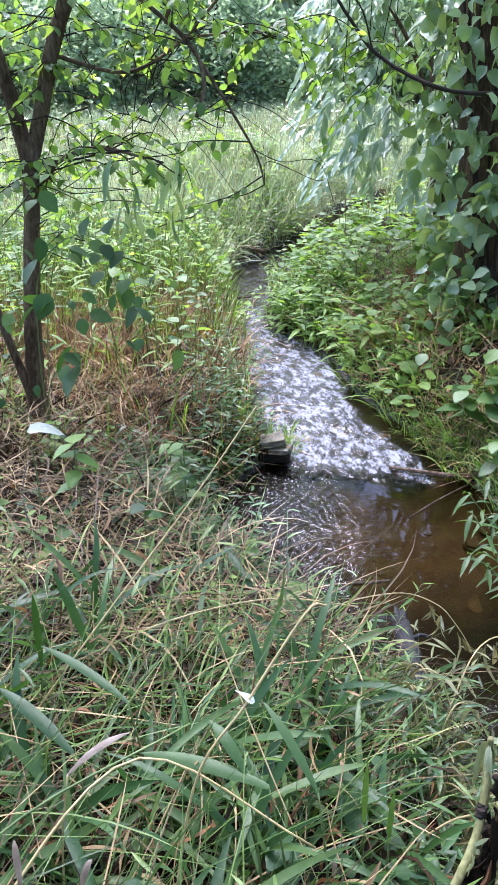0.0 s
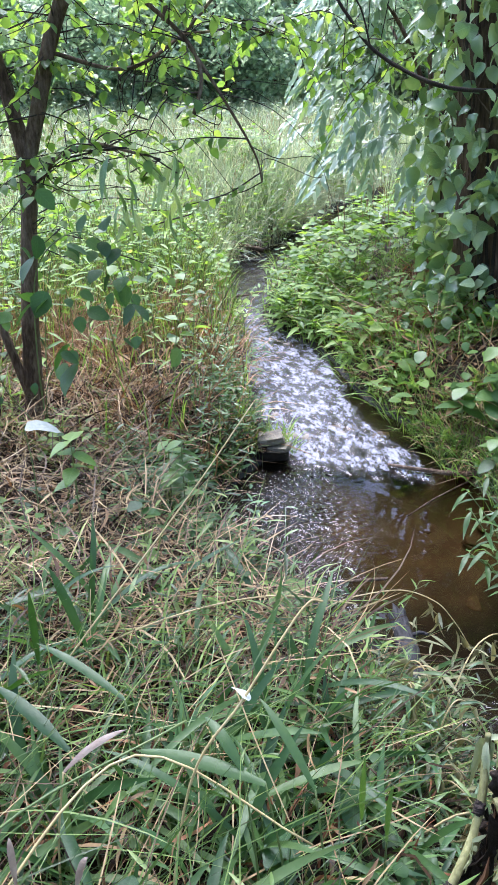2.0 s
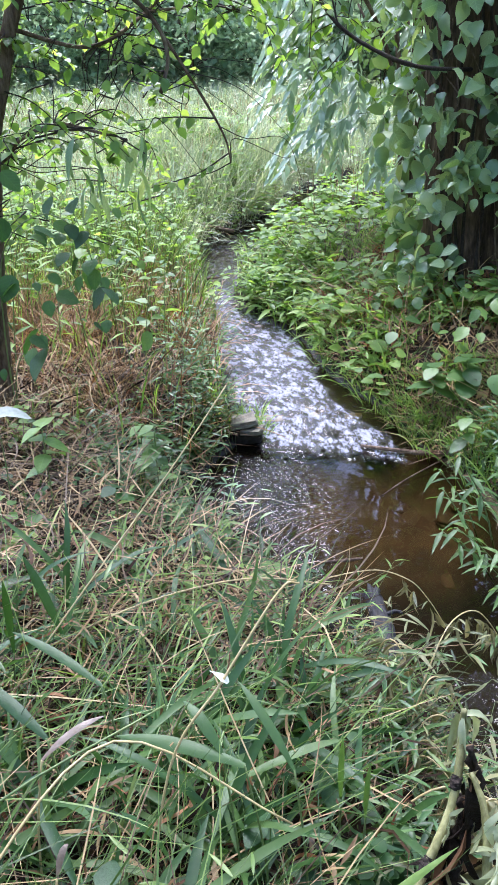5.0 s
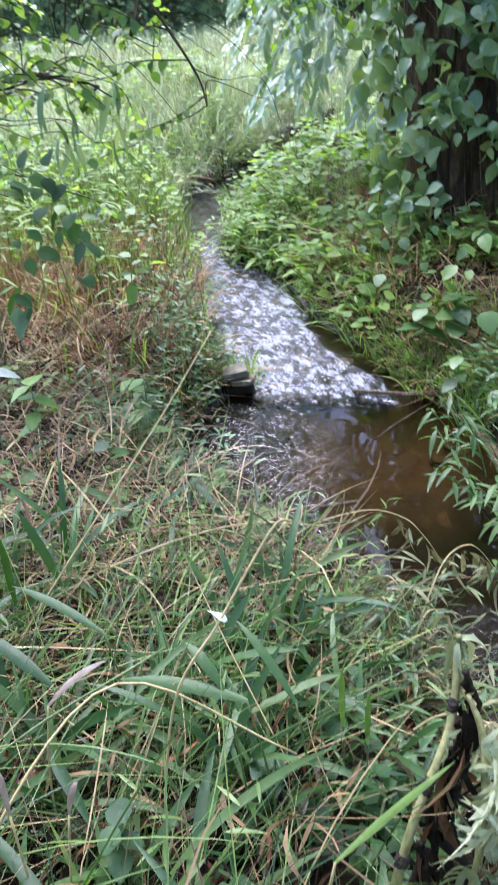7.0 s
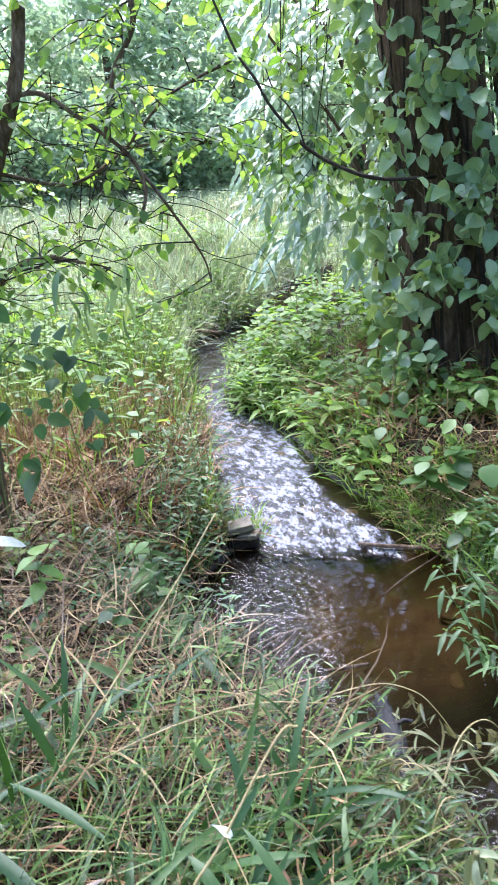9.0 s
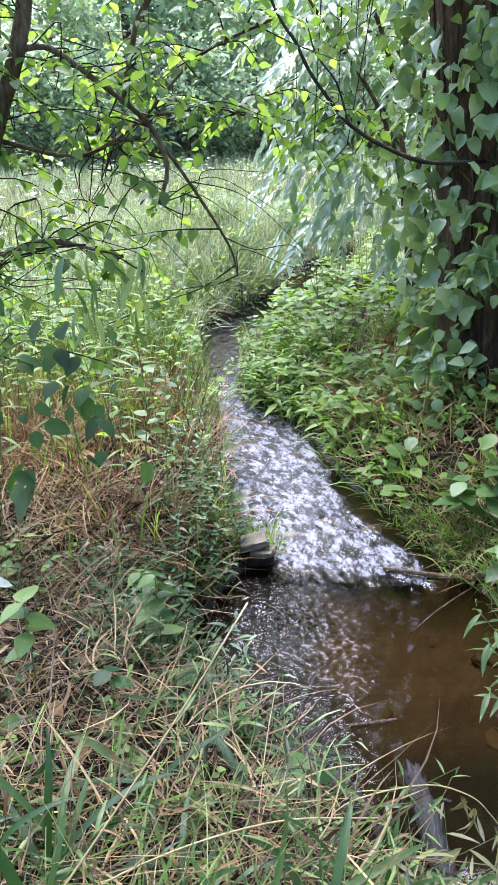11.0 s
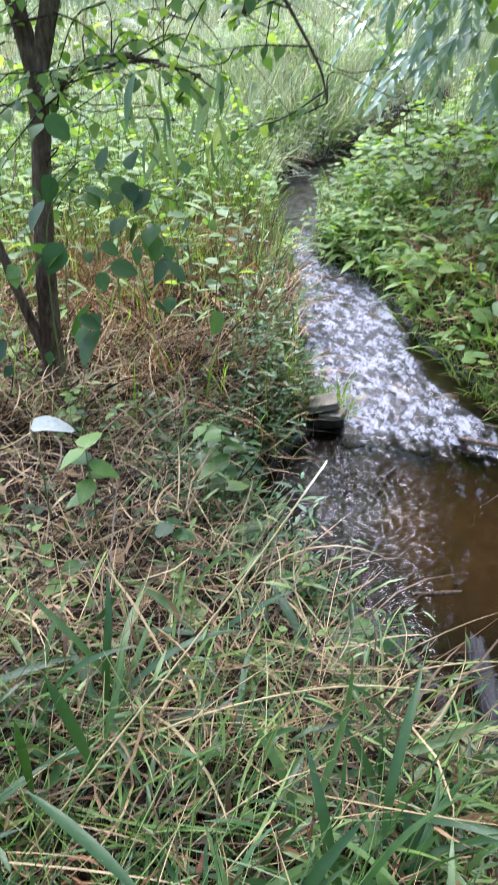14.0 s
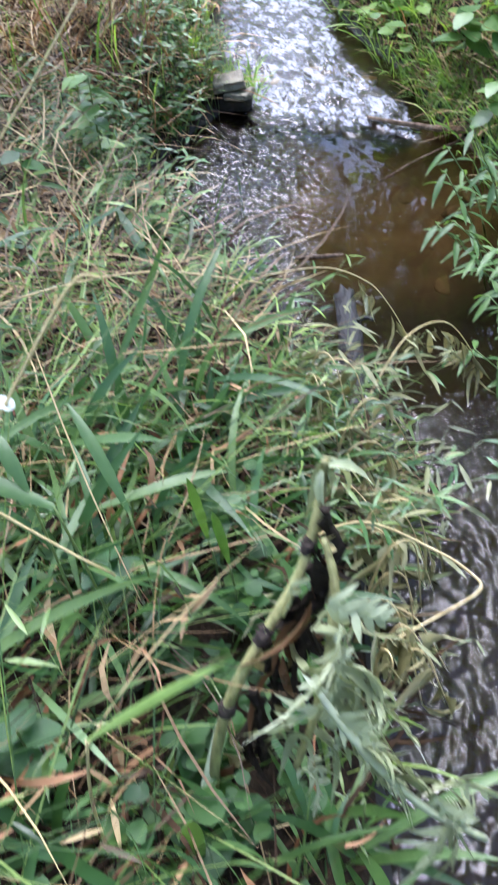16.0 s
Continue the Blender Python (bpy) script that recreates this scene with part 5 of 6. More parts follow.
stalk("leaning_reed", "long pale green reed stem leaning over the bank", [(-0.62, 1.55, 0.42), (-0.36, 1.66, 0.76), (-0.08, 1.84, 1.08), (0.071, 1.95, 1.265)], [0.0022, 0.002, 0.0015], M_stalk)
flower = stalk("bent_stalk", "yellow dry stalk with a white petal", [(-0.10, 1.10, 0.5), (-0.04, 1.17, 0.86), (0.056, 1.216, 1.008), (0.158, 1.265, 1.155), (0.193, 1.28, 1.16)], [0.0026, 0.0022], M_stalk)
part("petal", leaf_mesh("petal", HEART, 0.034, M_pale), flower, pose(0.164, 0.114, 0.51, 35, 25, 70), "small white petal")

def hero_blade(base, tip, width, mat, arch=0.03, label="broad green grass blade arching over the bank"):
    """One large blade from base to tip on a culm that rises from the ground."""
    base, tip = np.array(base), np.array(tip)
    out = unit((base - tip) * (1, 1, 0)) * 0.05
    foot = np.array((base[0] + out[0], base[1] + out[1], float(ground_z(base[0] + out[0], base[1] + out[1])) - 0.02))
    root = thing("grass_blade", pose(*foot), label, "grass", "large blades on the near bank")
    part("culm", mesh_of("culm", *tube(smooth_line([(0, 0, 0), (base - foot) * (0.4, 0.4, 0.6), base - foot], 5), [0.003, 0.002], 6), M_stem if mat is M_broad else M_stalk), root)
    t = np.linspace(0, 1, 11)[:, None]
    mid = (base + tip) / 2 + (0, 0, arch)
    line = (1 - t) ** 2 * base + 2 * t * (1 - t) * mid + t ** 2 * tip - foot
    d = unit(np.gradient(line, axis=0))
    side = unit(np.cross(d, (0.1, -0.5, 1.0)))
    face = np.cross(side, d)
    w = (width * 0.5 * np.clip(np.minimum(0.35 + 2.2 * t, 2.0 * (1 - t) ** 0.7), 0.02, 1))
    v = np.stack([line - side * w - face * w * 0.3, line, line + side * w - face * w * 0.3], 1).reshape(-1, 3)
    f = []
    for i in range(10):
        for k in (0, 1):
            a = 3 * i + k
            f += [(a, a + 1, a + 4), (a, a + 4, a + 3)]
    part("blade", mesh_of("large_blade", v, np.array(f), mat), root)
    return root


for base_at, tip_at, wide in [((-0.35, 1.72, 0.72), (-0.43, 1.77, 0.92), 0.022), ((-0.29, 1.31, 0.80), (-0.47, 1.44, 0.85), 0.026), ((-0.46, 1.68, 0.70), (-0.45, 1.67, 0.92), 0.018),
                              ((0.05, 1.21, 0.85), (-0.02, 1.29, 0.90), 0.022), ((0.18, 1.23, 0.78), (0.08, 1.36, 0.88), 0.018), ((0.09, 1.19, 0.84), (-0.15, 1.27, 0.84), 0.026),
                              ((-0.21, 1.47, 0.78), (-0.43, 1.61, 0.82), 0.020), ((0.32, 1.25, 0.62), (0.31, 1.18, 0.85), 0.016), ((0.28, 1.31, 0.60), (0.27, 1.24, 0.85), 0.016),
                              ((-0.05, 2.39, 0.60), (0.06, 2.22, 0.50), 0.024)]:
    hero_blade(base_at, tip_at, wide, M_broad)
hero_blade((-0.27, 1.21, 0.85), (-0.16, 1.26, 0.90), 0.013, M_pink, label="folded pinkish dry grass blade")
hero_blade((-0.29, 0.99, 0.85), (-0.30, 1.02, 0.92), 0.011, M_pink, label="folded pinkish dry grass blade")
hero_blade((-0.20, 0.99, 0.84), (-0.18, 1.01, 0.89), 0.011, M_pink, label="folded pinkish dry grass blade")
hero_blade((0.20, 0.86, 0.86), (0.36, 0.86, 1.05), 0.011, M_fresh, 0.01, "bright yellow-green grass blade near the water")
stalk("dry_stalk", "long green grass stalk leaning over the bank", [(-0.55, 0.95, 0.62), (-0.36, 1.08, 0.85), (-0.05, 1.26, 0.92)], [0.003, 0.002], M_stem)
stalk("dry_stalk", "long bent tan grass stalk", [(-0.40, 0.96, 0.6), (-0.33, 1.0, 0.80), (-0.13, 1.18, 0.92), (0.17, 1.14, 0.75)], [0.003, 0.002], M_stalk)
stalk("dry_stalk", "brown straw stalk lying across the grass", [(-0.45, 1.80, 0.60), (-0.18, 1.91, 0.66), (0.10, 1.98, 0.68), (0.35, 2.05, 0.60)], [0.0025, 0.002], M_stalk)

stalk("dry_stalk", "bent yellow stem hanging over the water", [(0.40, 1.50, 0.28), (0.56, 1.52, 0.38), (0.72, 1.49, 0.33), (0.80, 1.45, 0.30), (0.81, 1.41, 0.30), (0.72, 1.35, 0.30), (0.62, 1.29, 0.30)], [0.003, 0.003, 0.0025], M_stalk)

# the dead stalk at the water, with its withered shoot and finely cut leaves
def cut_leaf(seed, lobes=4, curl=0.5):
    """A withered leaf along +y, one long, cut into narrow pointed lobes that curl under."""
    q = np.random.default_rng(seed)
    pieces = []

    def strip(start, direction, length, width, bend):
        t = np.linspace(0, 1, 5)[:, None]
        d = unit(np.array(direction, float))
        line = np.array(start) + d * length * t + np.array((0.25 * bend * d[1], -0.25 * bend * d[0], -bend)) * length * t ** 2
        side = unit(np.cross(d, (0.2 * q.normal(), 0.2 * q.normal(), 1.0)))
        w = width * np.array((0.6, 1.0, 0.9, 0.55, 0.02))[:, None]
        v = np.stack([line - side * w, line + side * w + (0, 0, 0.3) * w], 1).reshape(-1, 3)
        f = np.array([(2 * i, 2 * i + 1, 2 * i + 3) for i in range(4)] + [(2 * i, 2 * i + 3, 2 * i + 2) for i in range(4)])
        pieces.append((v, f))
        return line

    rib = strip((0, 0, 0), (0.1 * q.normal(), 1, 0), 1.0, 0.06, curl)
    for i in range(lobes):
        for s in (-1, 1):
            k = 1 + (i * 3) // lobes
            at = rib[k - 1] + (rib[k] - rib[k - 1]) * ((i * 3 / lobes) % 1)
            strip(at, (s * 0.9, 0.75 + 0.2 * q.normal(), 0.3 * q.normal()), q.uniform(0.28, 0.5) * (1 - 0.12 * i), 0.055, q.uniform(0.0, 0.9))
    return joined(pieces)


D0 = np.array((0.30, 0.97, 0.20))
dead = thing("dead_stalk_plant", pose(*D0), "dying pale stalk with blackened sheaths and withered cut leaves", "plant")


def dead_tube(name, pts, radii, mat, knots=0.06, label="", seed=3):
    return part(name, mesh_of("dead_" + name, *tube(smooth_line(np.array(pts) - D0, 7), radii, 10, knots, seed), mat), dead, None, label)


dead_tube("stem", [(0.295, 0.965, 0.15), (0.305, 0.975, 0.45), (0.335, 1.0, 0.65), (0.385, 1.05, 0.755), (0.425, 1.09, 0.82), (0.446, 1.125, 0.88), (0.456, 1.16, 0.935), (0.458, 1.165, 0.975)], [0.0085, 0.0085, 0.008, 0.0075, 0.007, 0.005], M_dead, 0.03)
for z0, z1, wide in ((0.62, 0.65, 0.0125), (0.74, 0.765, 0.012), (0.855, 0.875, 0.0105)):
    line = [(np.interp(z, [0.45, 0.65, 0.755, 0.82, 0.88], [0.305, 0.335, 0.385, 0.425, 0.446]), np.interp(z, [0.45, 0.65, 0.755, 0.82, 0.88], [0.975, 1.0, 1.05, 1.09, 1.125]), z) for z in (z0, (z0 + z1) / 2, z1)]
    dead_tube("node", line, [wide * 0.8, wide, wide * 0.75], M_twig, 0.14, "dark brown stem joint")
dead_tube("side_stem", [(0.458, 1.10, 0.905), (0.472, 1.06, 0.86), (0.468, 1.01, 0.78), (0.452, 0.97, 0.68), (0.43, 0.95, 0.56)], [0.004, 0.0075, 0.007, 0.005], M_dead)
dead_tube("white_stalk", [(0.452, 0.95, 0.80), (0.475, 0.935, 0.765), (0.53, 0.905, 0.69), (0.60, 0.875, 0.625), (0.68, 0.86, 0.57)], [0.004, 0.006, 0.0055, 0.004], M_wilt, label="whitish withered side shoot")
r = np.random.default_rng(61)
for i in range(5):
    k = i / 5
    p = np.array((0.462 - 0.12 * k, 1.13 - 0.13 * k, 0.93 - 0.36 * k)) + r.normal(size=3) * 0.008
    dead_tube("rotten_sheath", [p, p + (0.012, -0.012, -0.06 - 0.02 * r.uniform()), p + (0.008 + 0.02 * r.normal(), -0.03, -0.14 - 0.08 * r.uniform())], [0.006, 0.010, 0.006], M_rot, 0.5, "blackened rotting sheath", 20 + i)
L_rot = [leaf_mesh("leaf", (LANCE[0] * (0.9, 1, 1.5), LANCE[1]), 0.13, m) for m in (M_rot, M_brown, M_rot, M_khaki)]
for i in range(46):
    k = r.uniform(0, 1)
    p = np.array((0.47 - 0.13 * k, 1.11 - 0.13 * k, 0.92 - 0.48 * k)) + r.normal(size=3) * (0.014, 0.014, 0.01) - D0
    leaf_at("rotten_leaf", L_rot[i % 4], dead, p, r.uniform(-180, 180), r.uniform(-95, -65), r.uniform(-40, 40), r.uniform(0.5, 1.1), "blackened hanging leaf")
L_cut = [mesh_of("leaf", v * 0.1, f, M_wilt) for v, f in (cut_leaf(s, 4 + s % 2, 0.3 + 0.2 * s) for s in range(4))]
for i in range(34):
    k = r.uniform(0, 1)
    if i % 3:
        p = np.array((0.485 - 0.01 * k, 1.06 - 0.12 * k, 0.88 - 0.26 * k)) + r.normal(size=3) * (0.024, 0.018, 0.025)
    else:
        p = np.array((0.46 + 0.2 * k, 0.94 - 0.075 * k, 0.78 - 0.19 * k)) + r.normal(size=3) * 0.008
    leaf_at("leaf", L_cut[i % 4], dead, p - D0, r.uniform(-190, -10), r.uniform(-80, 0), r.uniform(-70, 70), r.uniform(0.7, 1.4))
leaf_at("folded_leaf", leaf_mesh("leaf", (OVATE[0] * (0.6, 1, 3.0), OVATE[1]), 0.055, M_stalk), dead, np.array((0.452, 1.10, 0.90)) - D0, -110, -35, 50, 1.0, "tan folded dead leaf")
for az, pitch, size in ((-60, -25, 0.9), (-10, -50, 0.8), (-120, -60, 0.7), (150, -40, 0.6), (-75, -5, 0.75)):
    leaf_at("drooping_leaf", leaf_mesh("leaf", (LANCE[0] * (0.8, 1, 2.4), LANCE[1]), 0.11, M_wilt), dead, np.array((0.457, 1.163, 0.965)) - D0, az, pitch, 10, size, "pale drooping dead leaf")
# wilted shoot arching over the pool's edge
wilt = thing("wilted_shoot", pose(0.22, 2.15, 0.30), "thin arching shoot with a few wilted hanging leaves", "plant")
part("stem", mesh_of("wilt_stem", *tube(smooth_line([(0, 0, 0), (0.05, 0.05, 0.17), (0.26, 0.05, 0.24), (0.39, 0.05, 0.20), (0.46, 0.05, 0.12), (0.52, 0.04, 0.02)], 6), [0.0022, 0.0015], 6), M_stalk), wilt)
L_thin = leaf_mesh("leaf", (LANCE[0] * (0.5, 1, 1.6), LANCE[1]), 0.1, M_khaki)
for i in range(13):
    t = r.uniform(0.0, 1.0)
    p = (0.36 + 0.16 * t, 0.05, 0.215 - 0.19 * t)
    leaf_at("leaf", L_thin, wilt, p, r.uniform(-180, 180), r.uniform(-95, -50), r.uniform(-40, 40), r.uniform(0.5, 1.2))
shoot = thing("wilted_shoot", pose(0.60, 1.92, 0.32), "arching shoot with pale wilted leaves over the pool", "plant")
part("stem", mesh_of("wilt_stem", *tube(smooth_line([(0, 0, 0), (0.10, 0.12, 0.12), (0.22, 0.24, 0.08), (0.32, 0.30, -0.06), (0.38, 0.33, -0.2)], 6), [0.0025, 0.0015], 6), M_stalk), shoot)
L_wide = leaf_mesh("leaf", (LANCE[0] * (0.6, 1, 1.8), LANCE[1]), 0.11, M_khaki)
for i in range(26):
    t = r.uniform(0.0, 1.0)
    p = (0.12 + 0.24 * t, 0.14 + 0.18 * t, 0.11 - 0.26 * t * t)
    leaf_at("leaf", L_wide, shoot, p, r.uniform(-180, 180), r.uniform(-95, -45), r.uniform(-40, 40), r.uniform(0.5, 1.1))


def withered_clump(at, reach, count, seed):
    """Thin dead stems that bow over the pool's edge, hung with limp khaki leaves."""
    q = np.random.default_rng(seed)
    root = thing("withered_weed", pose(*at), "withered weed with limp khaki leaves bowed over the pool", "plant", "withered weeds at the pool")
    for j in range(4):
        a = math.radians(q.uniform(-70, 50))
        d = np.array((math.cos(a), math.sin(a), 0)) * reach * q.uniform(0.6, 1.1)
        h = q.uniform(0.18, 0.36)
        line = smooth_line([(0, 0, -0.05), d * 0.25 + (0, 0, h * 0.9), d * 0.65 + (0, 0, h), d + (q.normal() * 0.03, q.normal() * 0.03, h * 0.3)], 6)
        part("stem", mesh_of("withered_stem", *tube(line, [0.0026, 0.0014], 6, 0.05, j), M_stalk), root)
        for i in range(count):
            p = line[int(q.integers(6, len(line)))]
            leaf_at("leaf", L_limp[i % 2], root, p, q.uniform(-180, 180), q.uniform(-92, -40), q.uniform(-60, 60), q.uniform(0.5, 1.15))
    return root


L_limp = [leaf_mesh("leaf", (LANCE[0] * (0.5, 1, 2.2), LANCE[1]), 0.12, M_khaki), leaf_mesh("leaf", (CURLED[0] * (0.5, 1, 1.5), CURLED[1]), 0.10, M_khaki)]
for i, (x, y, reach) in enumerate([(0.50, 1.72, 0.22), (0.54, 1.56, 0.2), (0.56, 1.40, 0.18), (0.44, 1.95, 0.22), (0.58, 1.28, 0.16)]):
    withered_clump((x, y, float(ground_z(x, y))), reach, 5, 300 + i)


# ---- stones and logs ----
def stone(name, at, size, seed, label, group="stones in the stream", turn=0.0, mat=None, boxy=1.0):
    q = np.random.default_rng(seed)
    bm = bmesh.new()
    bmesh.ops.create_icosphere(bm, subdivisions=2, radius=1)
    off = q.uniform(0, 50)
    for v in bm.verts:
        d = 1 + 0.36 * noise.noise(v.co * 1.5 + Vector((off, 0, 0))) + 0.1 * noise.noise(v.co * 3.1 + Vector((0, off, 0)))
        v.co *= d * boxy
        v.co = Vector((max(-0.97, min(0.97, v.co.x)) * size[0], max(-0.95, min(0.95, v.co.y)) * size[1], max(-0.8, min(0.72, v.co.z)) * size[2]))
    me = bpy.data.meshes.new(name)
    bm.to_mesh(me)
    bm.free()
    me.polygons.foreach_set("use_smooth", [True] * len(me.polygons))
    me.materials.append(mat or M_stone)
    ob = new(name, me)
    ob.matrix_world = pose(*at, 0, 0, turn)
    return tagged(ob, label, "stone", group)


def slab(at, size, seed, label, turn):
    """A broken flat slab: a chamfered block with uneven corners."""
    q = np.random.default_rng(seed)
    bm = bmesh.new()
    bmesh.ops.create_cube(bm, size=2)
    bmesh.ops.subdivide_edges(bm, edges=bm.edges[:], cuts=2, use_grid_fill=True)
    for v in bm.verts:
        n = noise.noise(v.co * 0.9 + Vector((seed * 3.1, 0, 0)))
        v.co = Vector((v.co.x * (1 + 0.3 * n) + 0.12 * v.co.y, v.co.y * (1 + 0.25 * noise.noise(v.co * 1.3)), v.co.z * (1 + 0.35 * n)))
        v.co += Vector(q.normal(size=3) * 0.04)
        v.co = Vector((v.co.x * size[0], v.co.y * size[1], v.co.z * size[2]))
    bmesh.ops.bevel(bm, geom=bm.edges[:], offset=0.006, segments=2, affect="EDGES", profile=0.6)
    me = bpy.data.meshes.new("flat_stone")
    bm.to_mesh(me)
    bm.free()
    me.polygons.foreach_set("use_smooth", [True] * len(me.polygons))
    me.materials.append(M_slab)
    ob = new("flat_stone", me)
    ob.matrix_world = pose(*at, 4, -5, turn)
    return tagged(ob, label, "stone", "stones in the stream")


slab((0.12, 4.30, 0.145), (0.072, 0.055, 0.022), 1, "flat tan stone beside the little fall", 12)
slab((0.17, 4.27, 0.10), (0.055, 0.045, 0.016), 5, "broken tan stone under a flat one", -20)
stone("dark_stone", (0.13, 4.33, 0.05), (0.10, 0.07, 0.085), 2, "dark wet stone under a flat tan stone", turn=-8, mat=M_silt, boxy=1.05)
r = np.random.default_rng(71)
for i in range(7):
    t = i / 6
    stone("sill_stone", (0.26 + 0.72 * t, 4.27 - 0.12 * t + r.uniform(-0.05, 0.05), -0.04 + r.uniform(-0.02, 0.012)), (r.uniform(0.05, 0.09), r.uniform(0.04, 0.08), r.uniform(0.025, 0.04)), 10 + i, "wet stone in the sill of the little fall", turn=r.uniform(0, 180), mat=M_silt)
for i in range(12):
    y = r.uniform(4.5, 6.4)
    x = np.interp(y, EDGE_Y, EDGE_L) + r.uniform(0.05, 0.95) * (np.interp(y, EDGE_Y, EDGE_R) - np.interp(y, EDGE_Y, EDGE_L))
    stone("riffle_stone", (float(x), y, float(water_z(y)) - 0.03), (r.uniform(0.03, 0.08), r.uniform(0.03, 0.06), r.uniform(0.03, 0.05)), 30 + i, "wet stone in the riffle", turn=r.uniform(0, 180))
for i in range(18):
    x, y = r.uniform(0.5, 1.25), r.uniform(3.0, 3.95)
    s = r.uniform(0.04, 0.10)
    stone("bed_stone", (x, y, float(ground_z(x, y)) - 0.010), (s, s * r.uniform(0.7, 1), s * 0.16), 50 + i, "brown stone on the bed of the pool", turn=r.uniform(0, 180), mat=M_bed_stone)
stone("bed_stone", (0.66, 2.95, float(ground_z(0.66, 2.95)) + 0.01), (0.06, 0.055, 0.03), 99, "pale round stone on the dark bed of the pool", mat=M_slab)
for i in range(5):
    y = 4.5 + 0.22 * i + r.uniform(-0.05, 0.05)
    x = float(np.interp(y, EDGE_Y, EDGE_R)) + 0.08 + r.uniform(0, 0.06)
    stone("bank_stone", (x, y, float(water_z(y)) + 0.03 + r.uniform(0, 0.04)), (r.uniform(0.05, 0.08), r.uniform(0.06, 0.1), 0.035), 100 + i, "mossy lump at the foot of the far bank", "mossy lumps", r.uniform(0, 180), M_moss)


def log(name, label, points, radii, seed, stub=None):
    foot = np.array(points[0])
    root = thing(name, pose(*foot), label, "log", "driftwood in the pool")
    line = smooth_line([np.array(p) - foot for p in points], 5)
    v, f = tube(line, radii, 20, 0.10, seed)
    n = len(line)
    if name == "driftwood_log":
        # a splintered end: the last ring is torn back unevenly and the heart is hollow
        q = np.random.default_rng(seed + 7)
        way = unit(line[-1] - line[-3])
        v[(n - 1) * 20:n * 20] += way * q.uniform(-0.035, 0.03, 20)[:, None]
        v[-1] -= way * 0.04
    part("wood", mesh_of("log_wood", v, f, M_log if name == "driftwood_log" else M_bark), root)
    if stub:
        part("branch_stub", mesh_of("log_stub", *tube(smooth_line([np.array(p) - foot for p in stub], 4), [0.010, 0.006], 7, 0.05, seed), M_log), root)
    return root


log("driftwood_log", "weathered grey log end rising out of the pool", [(0.635, 2.15, -0.08), (0.625, 2.42, -0.01), (0.618, 2.64, 0.022), (0.605, 2.78, 0.035)], [0.042, 0.039, 0.034], 1, [(0.63, 2.62, 0.03), (0.67, 2.61, 0.06), (0.70, 2.60, 0.06)])
log("driftwood_log", "dark grey log lying along the near bank", [(0.46, 2.36, 0.14), (0.36, 2.57, 0.14), (0.28, 2.71, 0.12), (0.20, 2.87, 0.08)], [0.038, 0.036, 0.03], 2)
log("fallen_branch", "pale wet branch lying across the sill", [(0.78, 4.16, 0.03), (0.97, 4.06, 0.04), (1.17, 3.99, 0.05), (1.5, 3.86, 0.14)], [0.008, 0.013, 0.02], 3)
log("floating_twig", "thin twig floating in the pool", [(0.80, 3.62, 0.0), (0.97, 3.78, 0.012), (1.2, 3.95, 0.03)], [0.003, 0.004], 4)
log("floating_debris", "small strip of floating bark", [(0.44, 3.05, 0.0), (0.55, 3.05, 0.006), (0.62, 3.07, 0.0)], [0.006, 0.009, 0.004], 5)
log("fallen_branch", "thin branch in the upper riffle", [(-0.28, 7.35, 0.2), (-0.18, 7.5, 0.23), (-0.05, 7.6, 0.22)], [0.012, 0.008], 6)
log("fallen_branch", "dark branch bridging the stream at its bend", [(-0.55, 9.5, 0.5), (-0.25, 9.4, 0.42), (0.1, 9.35, 0.34)], [0.03, 0.02], 7)


# ---- trees beside the stream ----
def twig_with_leaves(r, start, direction, length, leaves, size, droop=0.35):
    """One bent twig with alternate leaves: its tube and its leaf data."""
    d = unit(np.array(direction, float))
    mid = np.array(start) + d * length * 0.5 + r.normal(size=3) * 0.03
    tip = np.array(start) + d * length + np.array((0, 0, -droop * length)) * r.uniform(0.3, 1.0)
    line = smooth_line([start, mid, tip], 4)
    t = np.linspace(0.2, 1.0, leaves)
    at = np.stack([np.interp(t, np.linspace(0, 1, len(line)), line[:, k]) for k in range(3)], -1)
    side = unit(np.cross(d, (0, 0, 1)))
    s = np.where(np.arange(leaves) % 2 == 0, 1, -1)[:, None]
    along = d[None] * 0.5 + side[None] * s * 0.9 + np.array((0, 0, -0.45)) + 0.35 * r.normal(size=(leaves, 3))
    up = np.stack([0.45 * r.normal(size=leaves), 0.45 * r.normal(size=leaves), np.ones(leaves)], -1)
    return tube(line, [0.004, 0.0015], 5), (at, along, up, size * r.uniform(0.65, 1.2, leaves))


def leafy(name, r, starts, directions, length, leaves, size, shape, mat, parent, droop=0.35):
    tubes, at, along, up, sizes = [], [], [], [], []
    for s, d in zip(starts, directions):
        tb, (a, b2, c, e) = twig_with_leaves(r, s, d, r.uniform(*length), leaves, size, droop)
        tubes.append(tb)
        at.append(a), along.append(b2), up.append(c), sizes.append(e)
    for tb in tubes:
        part("twig", mesh_of(name + "_twig", *tb, M_twig), parent)
    part("crown", mesh_of(name + "_crown", *scatter(shape, np.concatenate(at), np.concatenate(along), np.concatenate(up), np.concatenate(sizes)), mat), parent)


